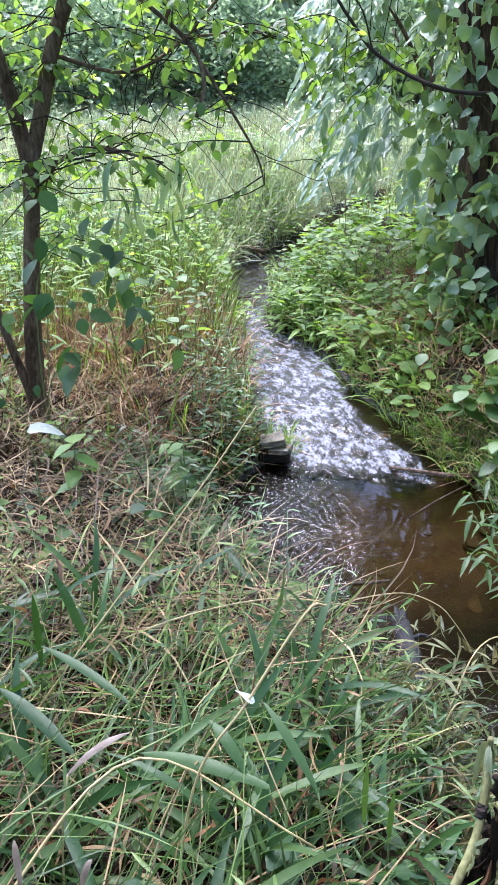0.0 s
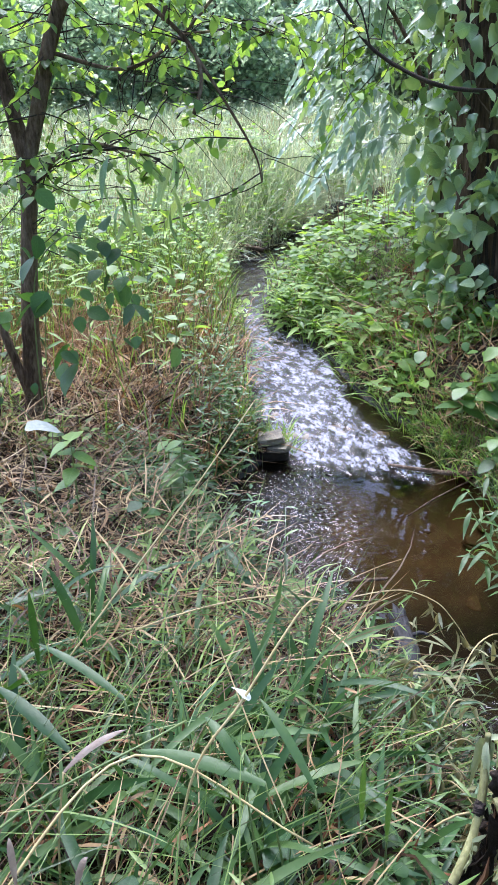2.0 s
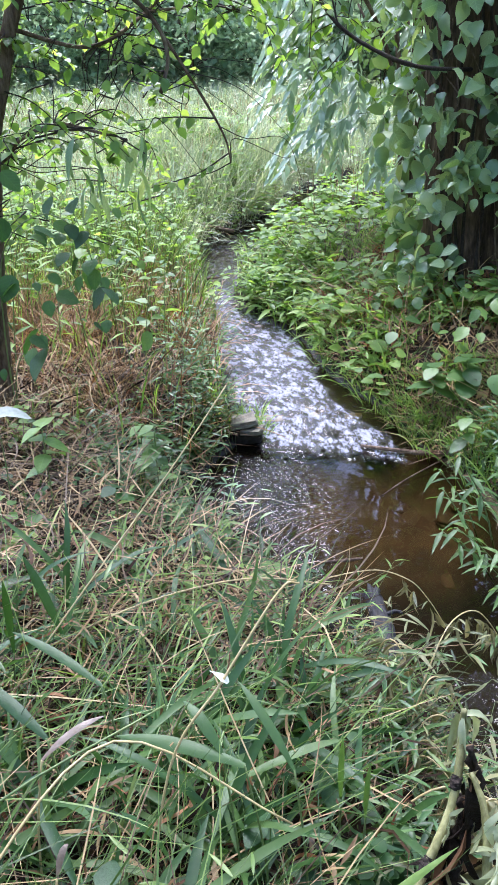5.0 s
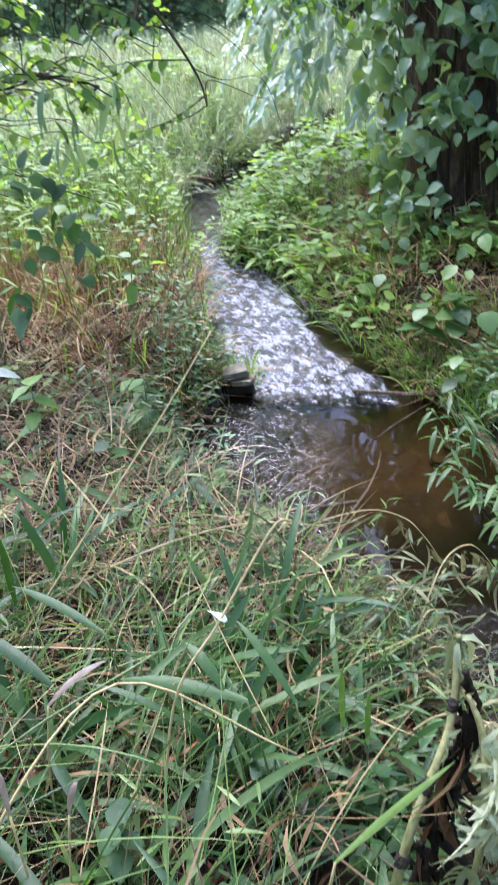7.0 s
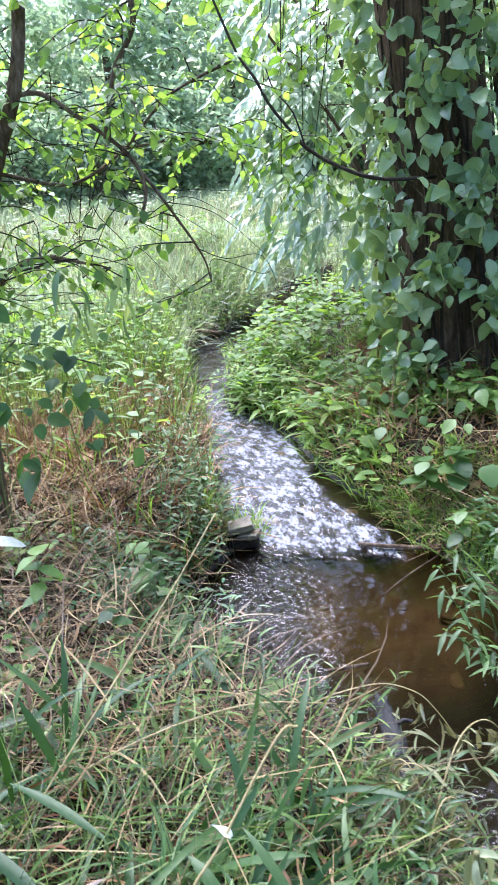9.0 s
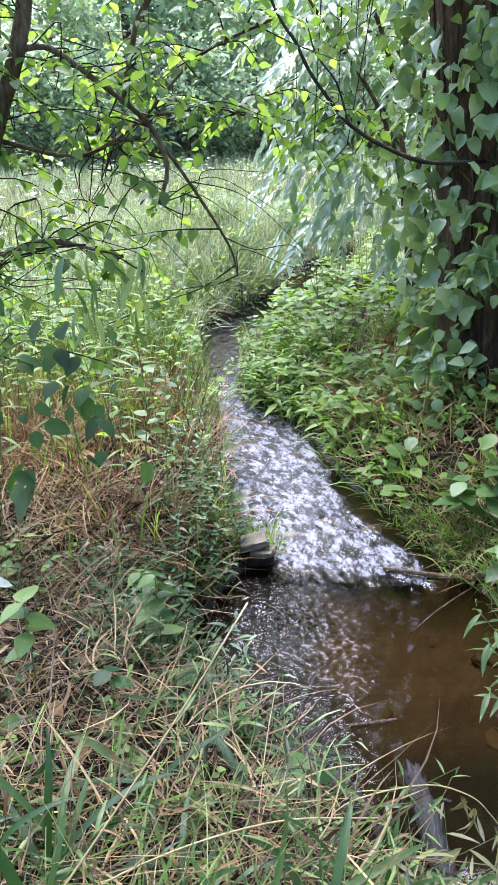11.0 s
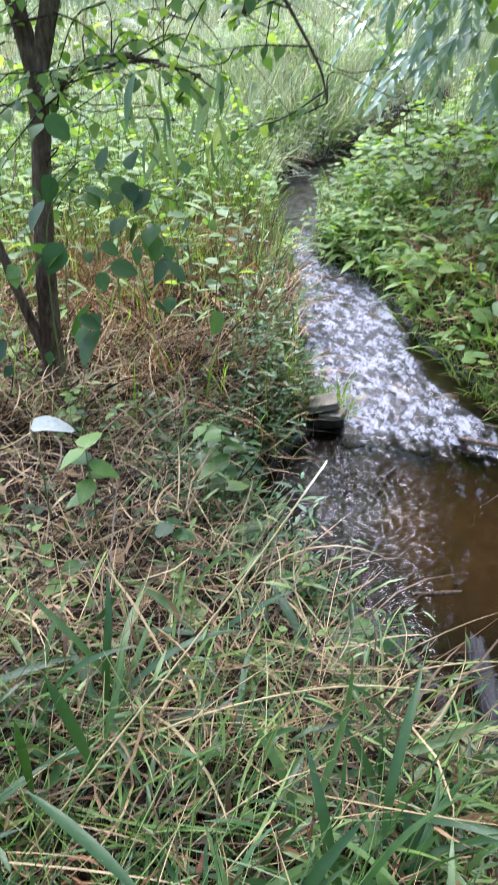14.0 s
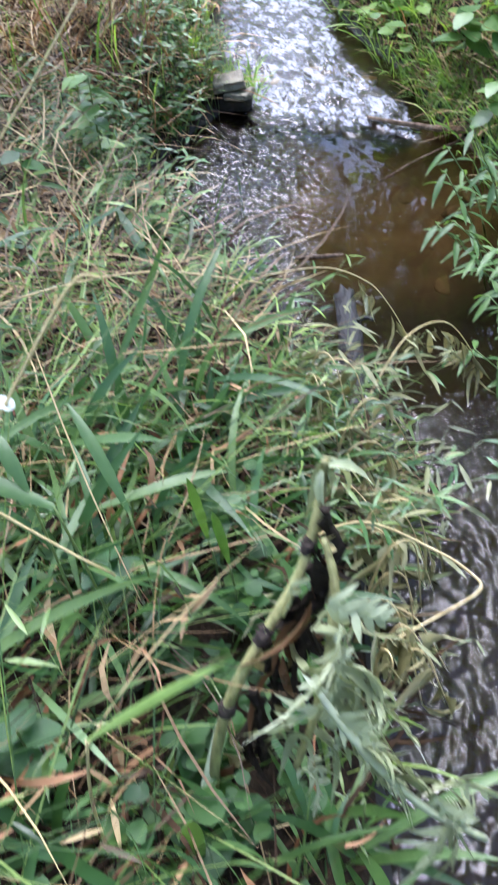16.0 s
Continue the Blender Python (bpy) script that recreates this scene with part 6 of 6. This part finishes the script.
Y0 = 3.85
tree = thing("young_tree", pose(-1.07, Y0, 0.40), "slender forked young tree with dark bark", "tree")
limbs = {
    "trunk": ([(-1.08, Y0, 0.36), (-1.06, Y0, 0.75), (-1.02, Y0, 1.15), (-0.965, Y0, 1.55), (-0.95, Y0, 1.75)], [0.056, 0.042, 0.037, 0.034]),
    "limb": ([(-0.955, Y0, 1.70), (-0.99, Y0, 1.96), (-1.03, Y0, 2.15), (-1.15, Y0 - 0.05, 2.7), (-1.35, Y0 - 0.1, 3.8)], [0.034, 0.03, 0.022]),
    "limb.a": ([(-0.95, Y0, 1.70), (-0.87, Y0, 1.93), (-0.78, Y0, 2.2), (-0.63, Y0, 2.55), (-0.55, Y0 + 0.1, 3.1), (-0.35, Y0 + 0.2, 4.2)], [0.034, 0.032, 0.022]),
    "limb.b": ([(-0.68, Y0, 2.45), (-0.55, Y0, 2.45), (-0.42, Y0, 2.36), (-0.21, Y0 - 0.02, 2.18), (-0.15, Y0 - 0.03, 2.03), (-0.19, Y0 - 0.02, 1.89)], [0.012, 0.009, 0.008]),
    "limb.c": ([(-0.45, Y0 + 0.1, 3.3), (-0.12, Y0, 2.78), (-0.23, Y0, 2.50), (-0.30, Y0, 2.25)], [0.014, 0.009]),
    "limb.d": ([(-0.20, Y0, 2.16), (-0.05, Y0, 1.93), (0.07, Y0, 1.72), (0.10, Y0, 1.6)], [0.008, 0.003]),
    "limb.e": ([(-0.97, Y0, 1.60), (-0.88, Y0, 1.66), (-0.80, Y0 - 0.05, 1.73), (-0.62, Y0 - 0.1, 1.78), (-0.40, Y0 - 0.2, 1.74)], [0.016, 0.006]),
    "limb.f": ([(-1.07, Y0 - 0.02, 0.55), (-1.14, Y0 - 0.04, 0.85), (-1.22, Y0 - 0.05, 1.2), (-1.36, Y0 - 0.1, 1.7)], [0.024, 0.014]),
    "limb.g": ([(-0.26, 4.2, 2.22), (0.0, 4.2, 2.24), (0.15, 4.2, 2.22)], [0.007, 0.004]),
    "limb.h": ([(-0.80, Y0, 2.15), (-0.5, 4.0, 2.08), (-0.26, 4.2, 2.22), (-0.07, 4.2, 2.40), (0.07, 4.2, 2.48), (0.29, 4.2, 2.56)], [0.009, 0.006]),
}
base = np.array((-1.07, Y0, 0.40))
for k, (pts, rad) in limbs.items():
    part(k.split(".")[0], mesh_of("young_" + k.split(".")[0], *tube(smooth_line(np.array(pts) - base, 7), rad, 18, 0.045, len(k)), M_bark), tree)
r = np.random.default_rng(83)
starts, dirs = [], []
spine = [np.array(v[0]) for k, v in limbs.items() if k != "trunk"]
for i in range(140):
    s = spine[i % len(spine)]
    t = r.uniform(0.15, 1.0) * (len(s) - 1)
    k = min(int(t), len(s) - 2)
    p = s[k] + (s[k + 1] - s[k]) * (t - k)
    if p[2] < 1.45 or (p[0] > -0.35 and p[2] < 2.05 and i % 4):
        continue
    starts.append(p - base)
    a = r.uniform(0, 6.28)
    dirs.append((math.cos(a) + 0.15, math.sin(a), r.uniform(-0.35, 0.45)))
wood = np.concatenate([smooth_line(np.array(v[0], float), 6) for v in limbs.values()])
for i in range(70):
    p = np.array((r.uniform(-1.5, -0.2), r.uniform(3.6, 4.8), r.uniform(1.3, 2.7)))
    near_wood = wood[np.argmin(np.linalg.norm(wood - p, axis=1))]
    part("branch", mesh_of("young_side_branch", *tube(smooth_line([near_wood - base, near_wood * 0.66 + p * 0.34 + r.normal(size=3) * 0.05 - base, near_wood * 0.33 + p * 0.67 + r.normal(size=3) * 0.05 - base, p - base], 4), [0.0032, 0.0014], 5, 0.06, i), M_twig), tree)
    starts.append(p - base)
    a = r.uniform(0, 6.28)
    dirs.append((math.cos(a), math.sin(a), r.uniform(-0.5, 0.3)))
leafy("young", r, starts, dirs, (0.2, 0.5), 11, 0.056, OVATE, M_tree, tree)
for i in range(18):
    p = np.array((r.uniform(-0.95, 0.0), r.uniform(3.4, 4.3), r.uniform(1.5, 2.45)))
    p = wood[np.argmin(np.linalg.norm(wood - p, axis=1))] - base
    d = unit(np.array((r.uniform(0.5, 1.0), r.uniform(-0.4, 0.4), r.uniform(-0.45, 0.35))))
    ln = r.uniform(0.25, 0.55)
    part("bare_twig", mesh_of("young_bare_twig", *tube(smooth_line([p, p + d * ln * 0.3 + r.normal(size=3) * 0.04, p + d * ln * 0.65 + r.normal(size=3) * 0.05, p + d * ln + r.normal(size=3) * 0.05 - (0, 0, 0.25 * ln)], 5), [0.0026, 0.001], 5, 0.06, i), M_twig), tree)
# unseen upper crown over the path, added to shade the near bank
up_c = np.stack([r.uniform(-2.8, 0.3, 60), r.uniform(1.2, 4.4, 60), r.uniform(3.4, 5.2, 60)], -1) - base
v, f = clump_leaves(r, up_c, 30, 0.25, 0.12, OVATE_LOW)
part("upper_crown", mesh_of("young_shading_crown", v, f, M_tree), tree)
for i in range(12):
    c = up_c[i * 5]
    s = np.array(spine[0][-1]) - base
    part("branch", mesh_of("young_branch", *tube(smooth_line([s - (0, 0, 0.4), (s + c) / 2 + (0, 0, 0.1), c], 4), [0.014, 0.004], 6, 0.04, i), M_bark), tree)

# vine sprig with round leaves beside the young tree
sprig = thing("climbing_vine", pose(-1.0, 3.75, 0.42), "vine with rounded blue-green leaves round the young tree", "vine")
o = np.array((-1.0, 3.75, 0.42))
for j, pts in enumerate([[(-1.0, 3.75, 0.42), (-0.95, 3.6, 0.9), (-0.87, 3.5, 1.3), (-0.7, 3.5, 1.45), (-0.55, 3.5, 1.38), (-0.47, 3.5, 1.15)],
                         [(-1.0, 3.75, 0.45), (-0.92, 3.6, 0.75), (-0.78, 3.5, 0.95)], [(-1.0, 3.7, 0.45), (-1.08, 3.5, 0.75), (-1.12, 3.5, 0.9)]]):
    part("vine_stem", mesh_of("vine_stem", *tube(smooth_line(np.array(pts) - o, 6), [0.004, 0.002], 6), M_stem), sprig)
L_round = leaf_mesh("leaf", ROUND, 0.1, M_climb)
for p, s, az in [((-0.77, 3.5, 0.97), 0.14, -100), ((-0.75, 3.5, 0.88), 0.17, -70), ((-0.87, 3.48, 1.36), 0.13, -60), ((-0.95, 3.48, 1.20), 0.11, 150), ((-0.84, 3.48, 1.21), 0.12, -40),
                 ((-0.90, 3.48, 1.16), 0.12, -120), ((-0.58, 3.5, 1.41), 0.08, 10), ((-0.51, 3.5, 1.38), 0.09, -30), ((-0.64, 3.5, 1.42), 0.08, 80), ((-0.56, 3.5, 1.27), 0.08, -90),
                 ((-0.49, 3.5, 1.22), 0.09, -60), ((-0.54, 3.5, 1.21), 0.09, 170), ((-0.46, 3.5, 1.14), 0.11, -100), ((-1.10, 3.5, 0.95), 0.12, -100), ((-1.11, 3.48, 0.84), 0.13, -60), ((-0.72, 3.5, 1.40), 0.09, 60)]:
    leaf_at("leaf", L_round, sprig, np.array(p) - o, 180 + 0.8 * az + r.uniform(-30, 30), r.uniform(-68, -28), r.uniform(-30, 30), s / 0.1)

for i in range(38):
    k = r.integers(0, 3)
    c2 = [(-0.88, 3.5, 1.2), (-0.58, 3.5, 1.32), (-1.02, 3.5, 1.0)][k]
    p = np.array(c2) + r.normal(size=3) * (0.12, 0.08, 0.16)
    leaf_at("leaf", L_round, sprig, p - o, r.uniform(60, 300), r.uniform(-68, -15), r.uniform(-35, 35), r.uniform(0.5, 1.1))

# the old tree on the far bank
old = thing("old_tree", pose(1.88, 5.75, 0.45), "thick dark old trunk under climbing vines", "tree")
ring, levels = 96, 120
zz = np.linspace(-0.35, 7.0, levels)
aa = np.linspace(0, 2 * np.pi, ring, endpoint=False)
A, Z = np.meshgrid(aa, zz)
flare = 0.345 + 0.16 * np.exp(-np.clip(Z + 0.1, 0, 9) / 0.35) - 0.012 * Z
rad = flare * (1 + 0.04 * np.sin(A * 5 + 0.8 * np.sin(Z * 1.1)) + 0.05 * np.abs(2 * value_noise(A * 7 + 0.4 * np.sin(Z * 2), Z * 2.3, 5) - 1) + 0.05 * np.abs(2 * value_noise(A * 15, Z * 5, 6) - 1))
v = np.stack([rad * np.cos(A) - 0.09 * Z, rad * np.sin(A) + 0.02 * Z, Z], -1).reshape(-1, 3)
f = [(i * ring + j, i * ring + (j + 1) % ring, (i + 1) * ring + (j + 1) % ring, (i + 1) * ring + j) for i in range(levels - 1) for j in range(ring)]
part("trunk", mesh_of("old_trunk", v, np.array(f), M_old_bark), old)
r = np.random.default_rng(89)
for i, (h, tip) in enumerate([(4.0, (-1.2, -0.9, 5.6)), (4.6, (1.8, -0.6, 6.2)), (5.2, (-1.0, 1.9, 6.8)), (5.8, (0.6, -2.2, 7.0)), (6.4, (-1.6, -1.8, 7.6))]):
    s = np.array((-0.09 * h, 0, h))
    part("limb", mesh_of("old_limb", *tube(smooth_line([s, (s + tip) / 2 + (0, 0, 0.15), tip], 6), [0.09, 0.03], 9, 0.05, i), M_bark), old)
cc = np.stack([r.uniform(0.0, 2.8, 26), r.uniform(-1.4, 2.2, 26), r.uniform(4.2, 7.6, 26)], -1)
# second group, unseen, is added to darken the sky mirrored in near water
cc = np.concatenate([cc, np.stack([r.uniform(0.2, 1.8, 24), r.uniform(-4.6, -1.4, 24), r.uniform(3.5, 5.4, 24)], -1)])
v, f = clump_leaves(r, cc, 44, 0.34, 0.16, OVATE_LOW)
part("crown", mesh_of("old_shading_crown", v, f, M_tree), old)
part("dead_branch", mesh_of("old_branch", *tube(smooth_line(np.array([(1.62, 5.5, 1.95), (1.25, 5.0, 1.96), (1.0, 4.62, 1.99), (0.81, 4.6, 2.07), (0.66, 4.6, 2.17), (0.57, 4.61, 2.28), (0.48, 4.6, 2.40), (0.42, 4.6, 2.52), (0.33, 4.6, 2.66), (0.2, 4.6, 3.0)]) - (1.88, 5.75, 0.45), 5), [0.013, 0.010, 0.008, 0.006], 8, 0.08, 3), M_twig), old)
part("dead_branch", mesh_of("old_branch", *tube(smooth_line(np.array([(0.66, 4.6, 2.17), (0.60, 4.55, 2.34), (0.50, 4.5, 2.46), (0.46, 4.5, 2.6)]) - (1.88, 5.75, 0.45), 5), [0.005, 0.003], 6, 0.08, 4), M_twig), old)

# vines on the old trunk: stems and leaves, the nearest as single leaves
o = np.array((1.88, 5.75, 0.45))
ivy = thing("trunk_vine", pose(*o), "dense vine with grey-green leaves covering the old trunk", "vine")
L_ivy = [leaf_mesh("leaf", BENT, 0.12, M_vine_o), leaf_mesh("leaf", CURLED, 0.12, M_vine_o), leaf_mesh("leaf", OVATE, 0.12, M_vine_o)]
for i in range(16):
    a = -2.6 + 0.16 * i + r.normal() * 0.05
    zs = np.linspace(-0.1, 3.4, 9)
    pts = [(-0.09 * z + (0.385 + 0.12 * math.exp(-max(z, 0) / 0.35)) * math.cos(a + 0.15 * math.sin(z * 2 + i)), (0.385 + 0.12 * math.exp(-max(z, 0) / 0.35)) * math.sin(a + 0.15 * math.sin(z * 2 + i)), z) for z in zs]
    part("vine_stem", mesh_of("ivy_stem", *tube(smooth_line(pts, 3), [0.012, 0.005], 6, 0.06, i), M_twig), ivy)
for i in range(22):
    # thin dry runners tangled over the bark
    a, z = r.uniform(-2.9, -0.3), r.uniform(0.0, 2.2)
    pts = []
    for k in range(7):
        rr = 0.41 + 0.12 * math.exp(-z / 0.35) + r.uniform(0, 0.05)
        pts.append((-0.09 * z + rr * math.cos(a), rr * math.sin(a), z))
        a, z = a + 0.16 * r.normal(), z + r.uniform(0.02, 0.3)
    part("runner", mesh_of("ivy_runner", *tube(smooth_line(pts, 4), [0.005, 0.0025], 5, 0.06, i), M_bark), ivy, None, "dry brown runner")
at, along, up, size = [], [], [], []
count = 0
BUNCHES = [(-1.75, 1.35, 1.0), (-1.2, 1.55, 1.3), (-0.95, 1.15, 1.2), (-1.45, 0.72, 0.9), (-0.8, 0.62, 1.0), (-2.2, 0.25, 1.0), (-1.9, 2.0, 1.2), (-1.35, 2.3, 1.2), (-1.7, 2.75, 1.3), (-1.1, 2.9, 1.2), (-2.0, 0.95, 0.6)]
for i in range(1500):
    if i % 5 < 2:
        a, z, k = BUNCHES[i % 11]
        a, z = a + 0.2 * k * r.normal(), z + 0.13 * k * r.normal()
        thick = r.uniform(0.12, 0.34)
    elif i % 5 == 2:
        a, z = r.uniform(-0.6, 0.3), r.uniform(0.0, 3.4)
        thick = r.uniform(0.02, 0.3)
    elif i % 5 == 4 and i % 2:
        a, z = r.uniform(-2.3, -0.5), r.uniform(1.2, 3.4)
        thick = r.uniform(0.04, 0.26)
    else:
        a, z = r.uniform(-3.4, -2.25), r.uniform(0.0, 3.4)
        thick = r.uniform(0.02, 0.22) + 0.12 * r.uniform() ** 2
    z = abs(z)
    rr = 0.375 + 0.14 * math.exp(-z / 0.35) + thick
    p = np.array((-0.09 * z + rr * math.cos(a), rr * math.sin(a), z))
    outw = np.array((math.cos(a), math.sin(a), 0))
    al = outw * 0.55 + np.array((0, 0, -0.6)) + 0.7 * r.normal(size=3)
    upv = 0.5 * outw + np.array((0, 0, 0.95)) + 0.75 * r.normal(size=3)
    s = r.uniform(0.055, 0.14)
    if count < 280 and thick > 0.1 and -2.9 < a < -0.9 and z < 2.4:
        y = Vector(al).normalized()
        x = y.cross(Vector(upv)).normalized()
        zv = x.cross(y)
        m = Matrix((x, y, zv)).transposed().to_4x4()
        m.translation = Vector(p)
        part("leaf", L_ivy[i % 3], ivy, m @ Matrix.Scale(s / 0.1, 4))
        count += 1
    else:
        at.append(p), along.append(al), up.append(upv), size.append(s)
tagged(part("foliage", mesh_of("ivy_foliage", *scatter(BENT, np.array(at), np.array(along), np.array(up), np.array(size)), M_vine), ivy), kind="stuff")

# the curtain of vine and bright leaves between the trunk and the stream
curtain = thing("hanging_vine", pose(1.3, 5.2, 0.5), "vine curtain with bright green leaves hanging beside the trunk", "vine")
o = np.array((1.3, 5.2, 0.5))
starts, dirs = [], []
for i in range(48):
    p = np.array((r.uniform(0.6, 1.3), r.uniform(5.8, 7.2), r.uniform(1.75, 3.3)))
    if p[0] < 0.9 and p[2] < 1.9:
        p[2] += 0.6
    starts.append(p - o)
    a = r.uniform(0, 6.28)
    dirs.append((math.cos(a), math.sin(a) - 0.3, r.uniform(-0.9, 0.1)))
for i in range(0, 48, 4):
    s = starts[i]
    top = np.array((s[0] + r.uniform(0.0, 0.35), s[1] - 0.1, 4.1 + r.uniform(0, 0.5)))
    part("vine_stem", mesh_of("curtain_stem", *tube(smooth_line([top, (top + s) / 2 + r.normal(size=3) * 0.06, s], 5), [0.006, 0.003], 5, 0.04, i), M_twig), curtain)
leafy("curtain", r, starts, dirs, (0.25, 0.5), 8, 0.095, OVATE_LOW, M_weed, curtain, 0.5)

# the drooping shrub with pale leaflets
shrub = thing("drooping_shrub", pose(1.7, 7.6, 0.6), "tall shrub with pale drooping feathery leaves", "shrub")
o = np.array((1.7, 7.6, 0.6))
r = np.random.default_rng(97)
at, along, up, size, tubes = [], [], [], [], []
for i in range(9):
    tip = np.array((r.uniform(0.6, 2.2), r.uniform(6.4, 8.2), r.uniform(2.4, 4.2)))
    line = smooth_line([(0, 0, -0.1), (tip - o) * (0.25, 0.25, 0.6), tip - o], 6)
    part("stem", mesh_of("shrub_stem", *tube(line, [0.028, 0.010], 8, 0.04, i), M_bark), shrub)
for i in range(120):
    s = np.array((r.uniform(0.55, 1.9), r.uniform(6.2, 8.0), r.uniform(1.5, 3.6)))
    d = unit(np.array((r.uniform(-1.0, 0.1), r.uniform(-0.7, 0.2), r.uniform(-0.75, -0.1))))
    ln = r.uniform(0.3, 0.5)
    line = smooth_line([s - o, s - o + d * ln * 0.5 + (0, 0, 0.03), s - o + d * ln + (0, 0, -0.08)], 4)
    tubes.append(tube(line, [0.003, 0.0015], 4))
    for t in np.linspace(0.15, 1, 10):
        p = np.array([np.interp(t, np.linspace(0, 1, len(line)), line[:, k]) for k in range(3)])
        side = unit(np.cross(d, (0, 0, 1)))
        for q in (-1, 1):
            at.append(p), along.append(d * 0.7 + side * q * 0.75 + np.array((-0.1, 0, -0.22)) + 0.12 * r.normal(size=3))
            up.append(np.array((0, -0.45, 1.0)) + 0.25 * r.normal(size=3)), size.append(r.uniform(0.10, 0.15))
# unseen clumps added to keep bright sky out of the calm pool's reflection
top = np.stack([r.uniform(-1.4, 0.9, 34), r.uniform(0.8, 2.9, 34), r.uniform(3.0, 6.2, 34)], -1)
for c in top[::6]:
    part("branch", mesh_of("shrub_branch", *tube(smooth_line([(0, 0.2, 2.0), c * (0.5, 0.5, 0.7) + (0, 0, 0.4), c], 5), [0.02, 0.005], 6, 0.04, 5), M_bark), shrub)
part("upper_crown", mesh_of("shrub_sky_blocker", *clump_leaves(r, top, 40, 0.3, 0.16, OVATE_LOW), M_tree), shrub)
tagged(part("leaf_stalk", mesh_of("shrub_stalks", *joined(tubes), M_stem), shrub), kind="stuff")
tagged(part("foliage", mesh_of("shrub_leaflets", *scatter(LANCE, np.array(at), np.array(along), np.array(up), np.array(size), np.full(len(at), 1.25)), M_pinnate), shrub), kind="stuff")

# long blades hanging from the young tree's low branch
reeds = thing("hanging_leaves", pose(-0.45, 3.62, 1.75), "long dark green drooping leaves on a low branch", "branch")
part("twig", mesh_of("reed_twig", *tube(smooth_line([(-0.3, 0.12, -0.02), (0.0, 0.0, 0.02), (0.2, -0.05, -0.08)], 5), [0.005, 0.003], 6), M_twig), reeds)
L_long = leaf_mesh("leaf", (LANCE[0] * (0.75, 1, 1), LANCE[1]), 0.2, M_vine_o)
r = np.random.default_rng(101)
for i in range(20):
    leaf_at("leaf", L_long, reeds, (r.uniform(-0.18, 0.2), r.uniform(-0.1, 0.1), r.uniform(-0.25, 0.02)), r.uniform(-180, 180), r.uniform(-85, -50), r.uniform(-30, 30), r.uniform(0.6, 1.1))
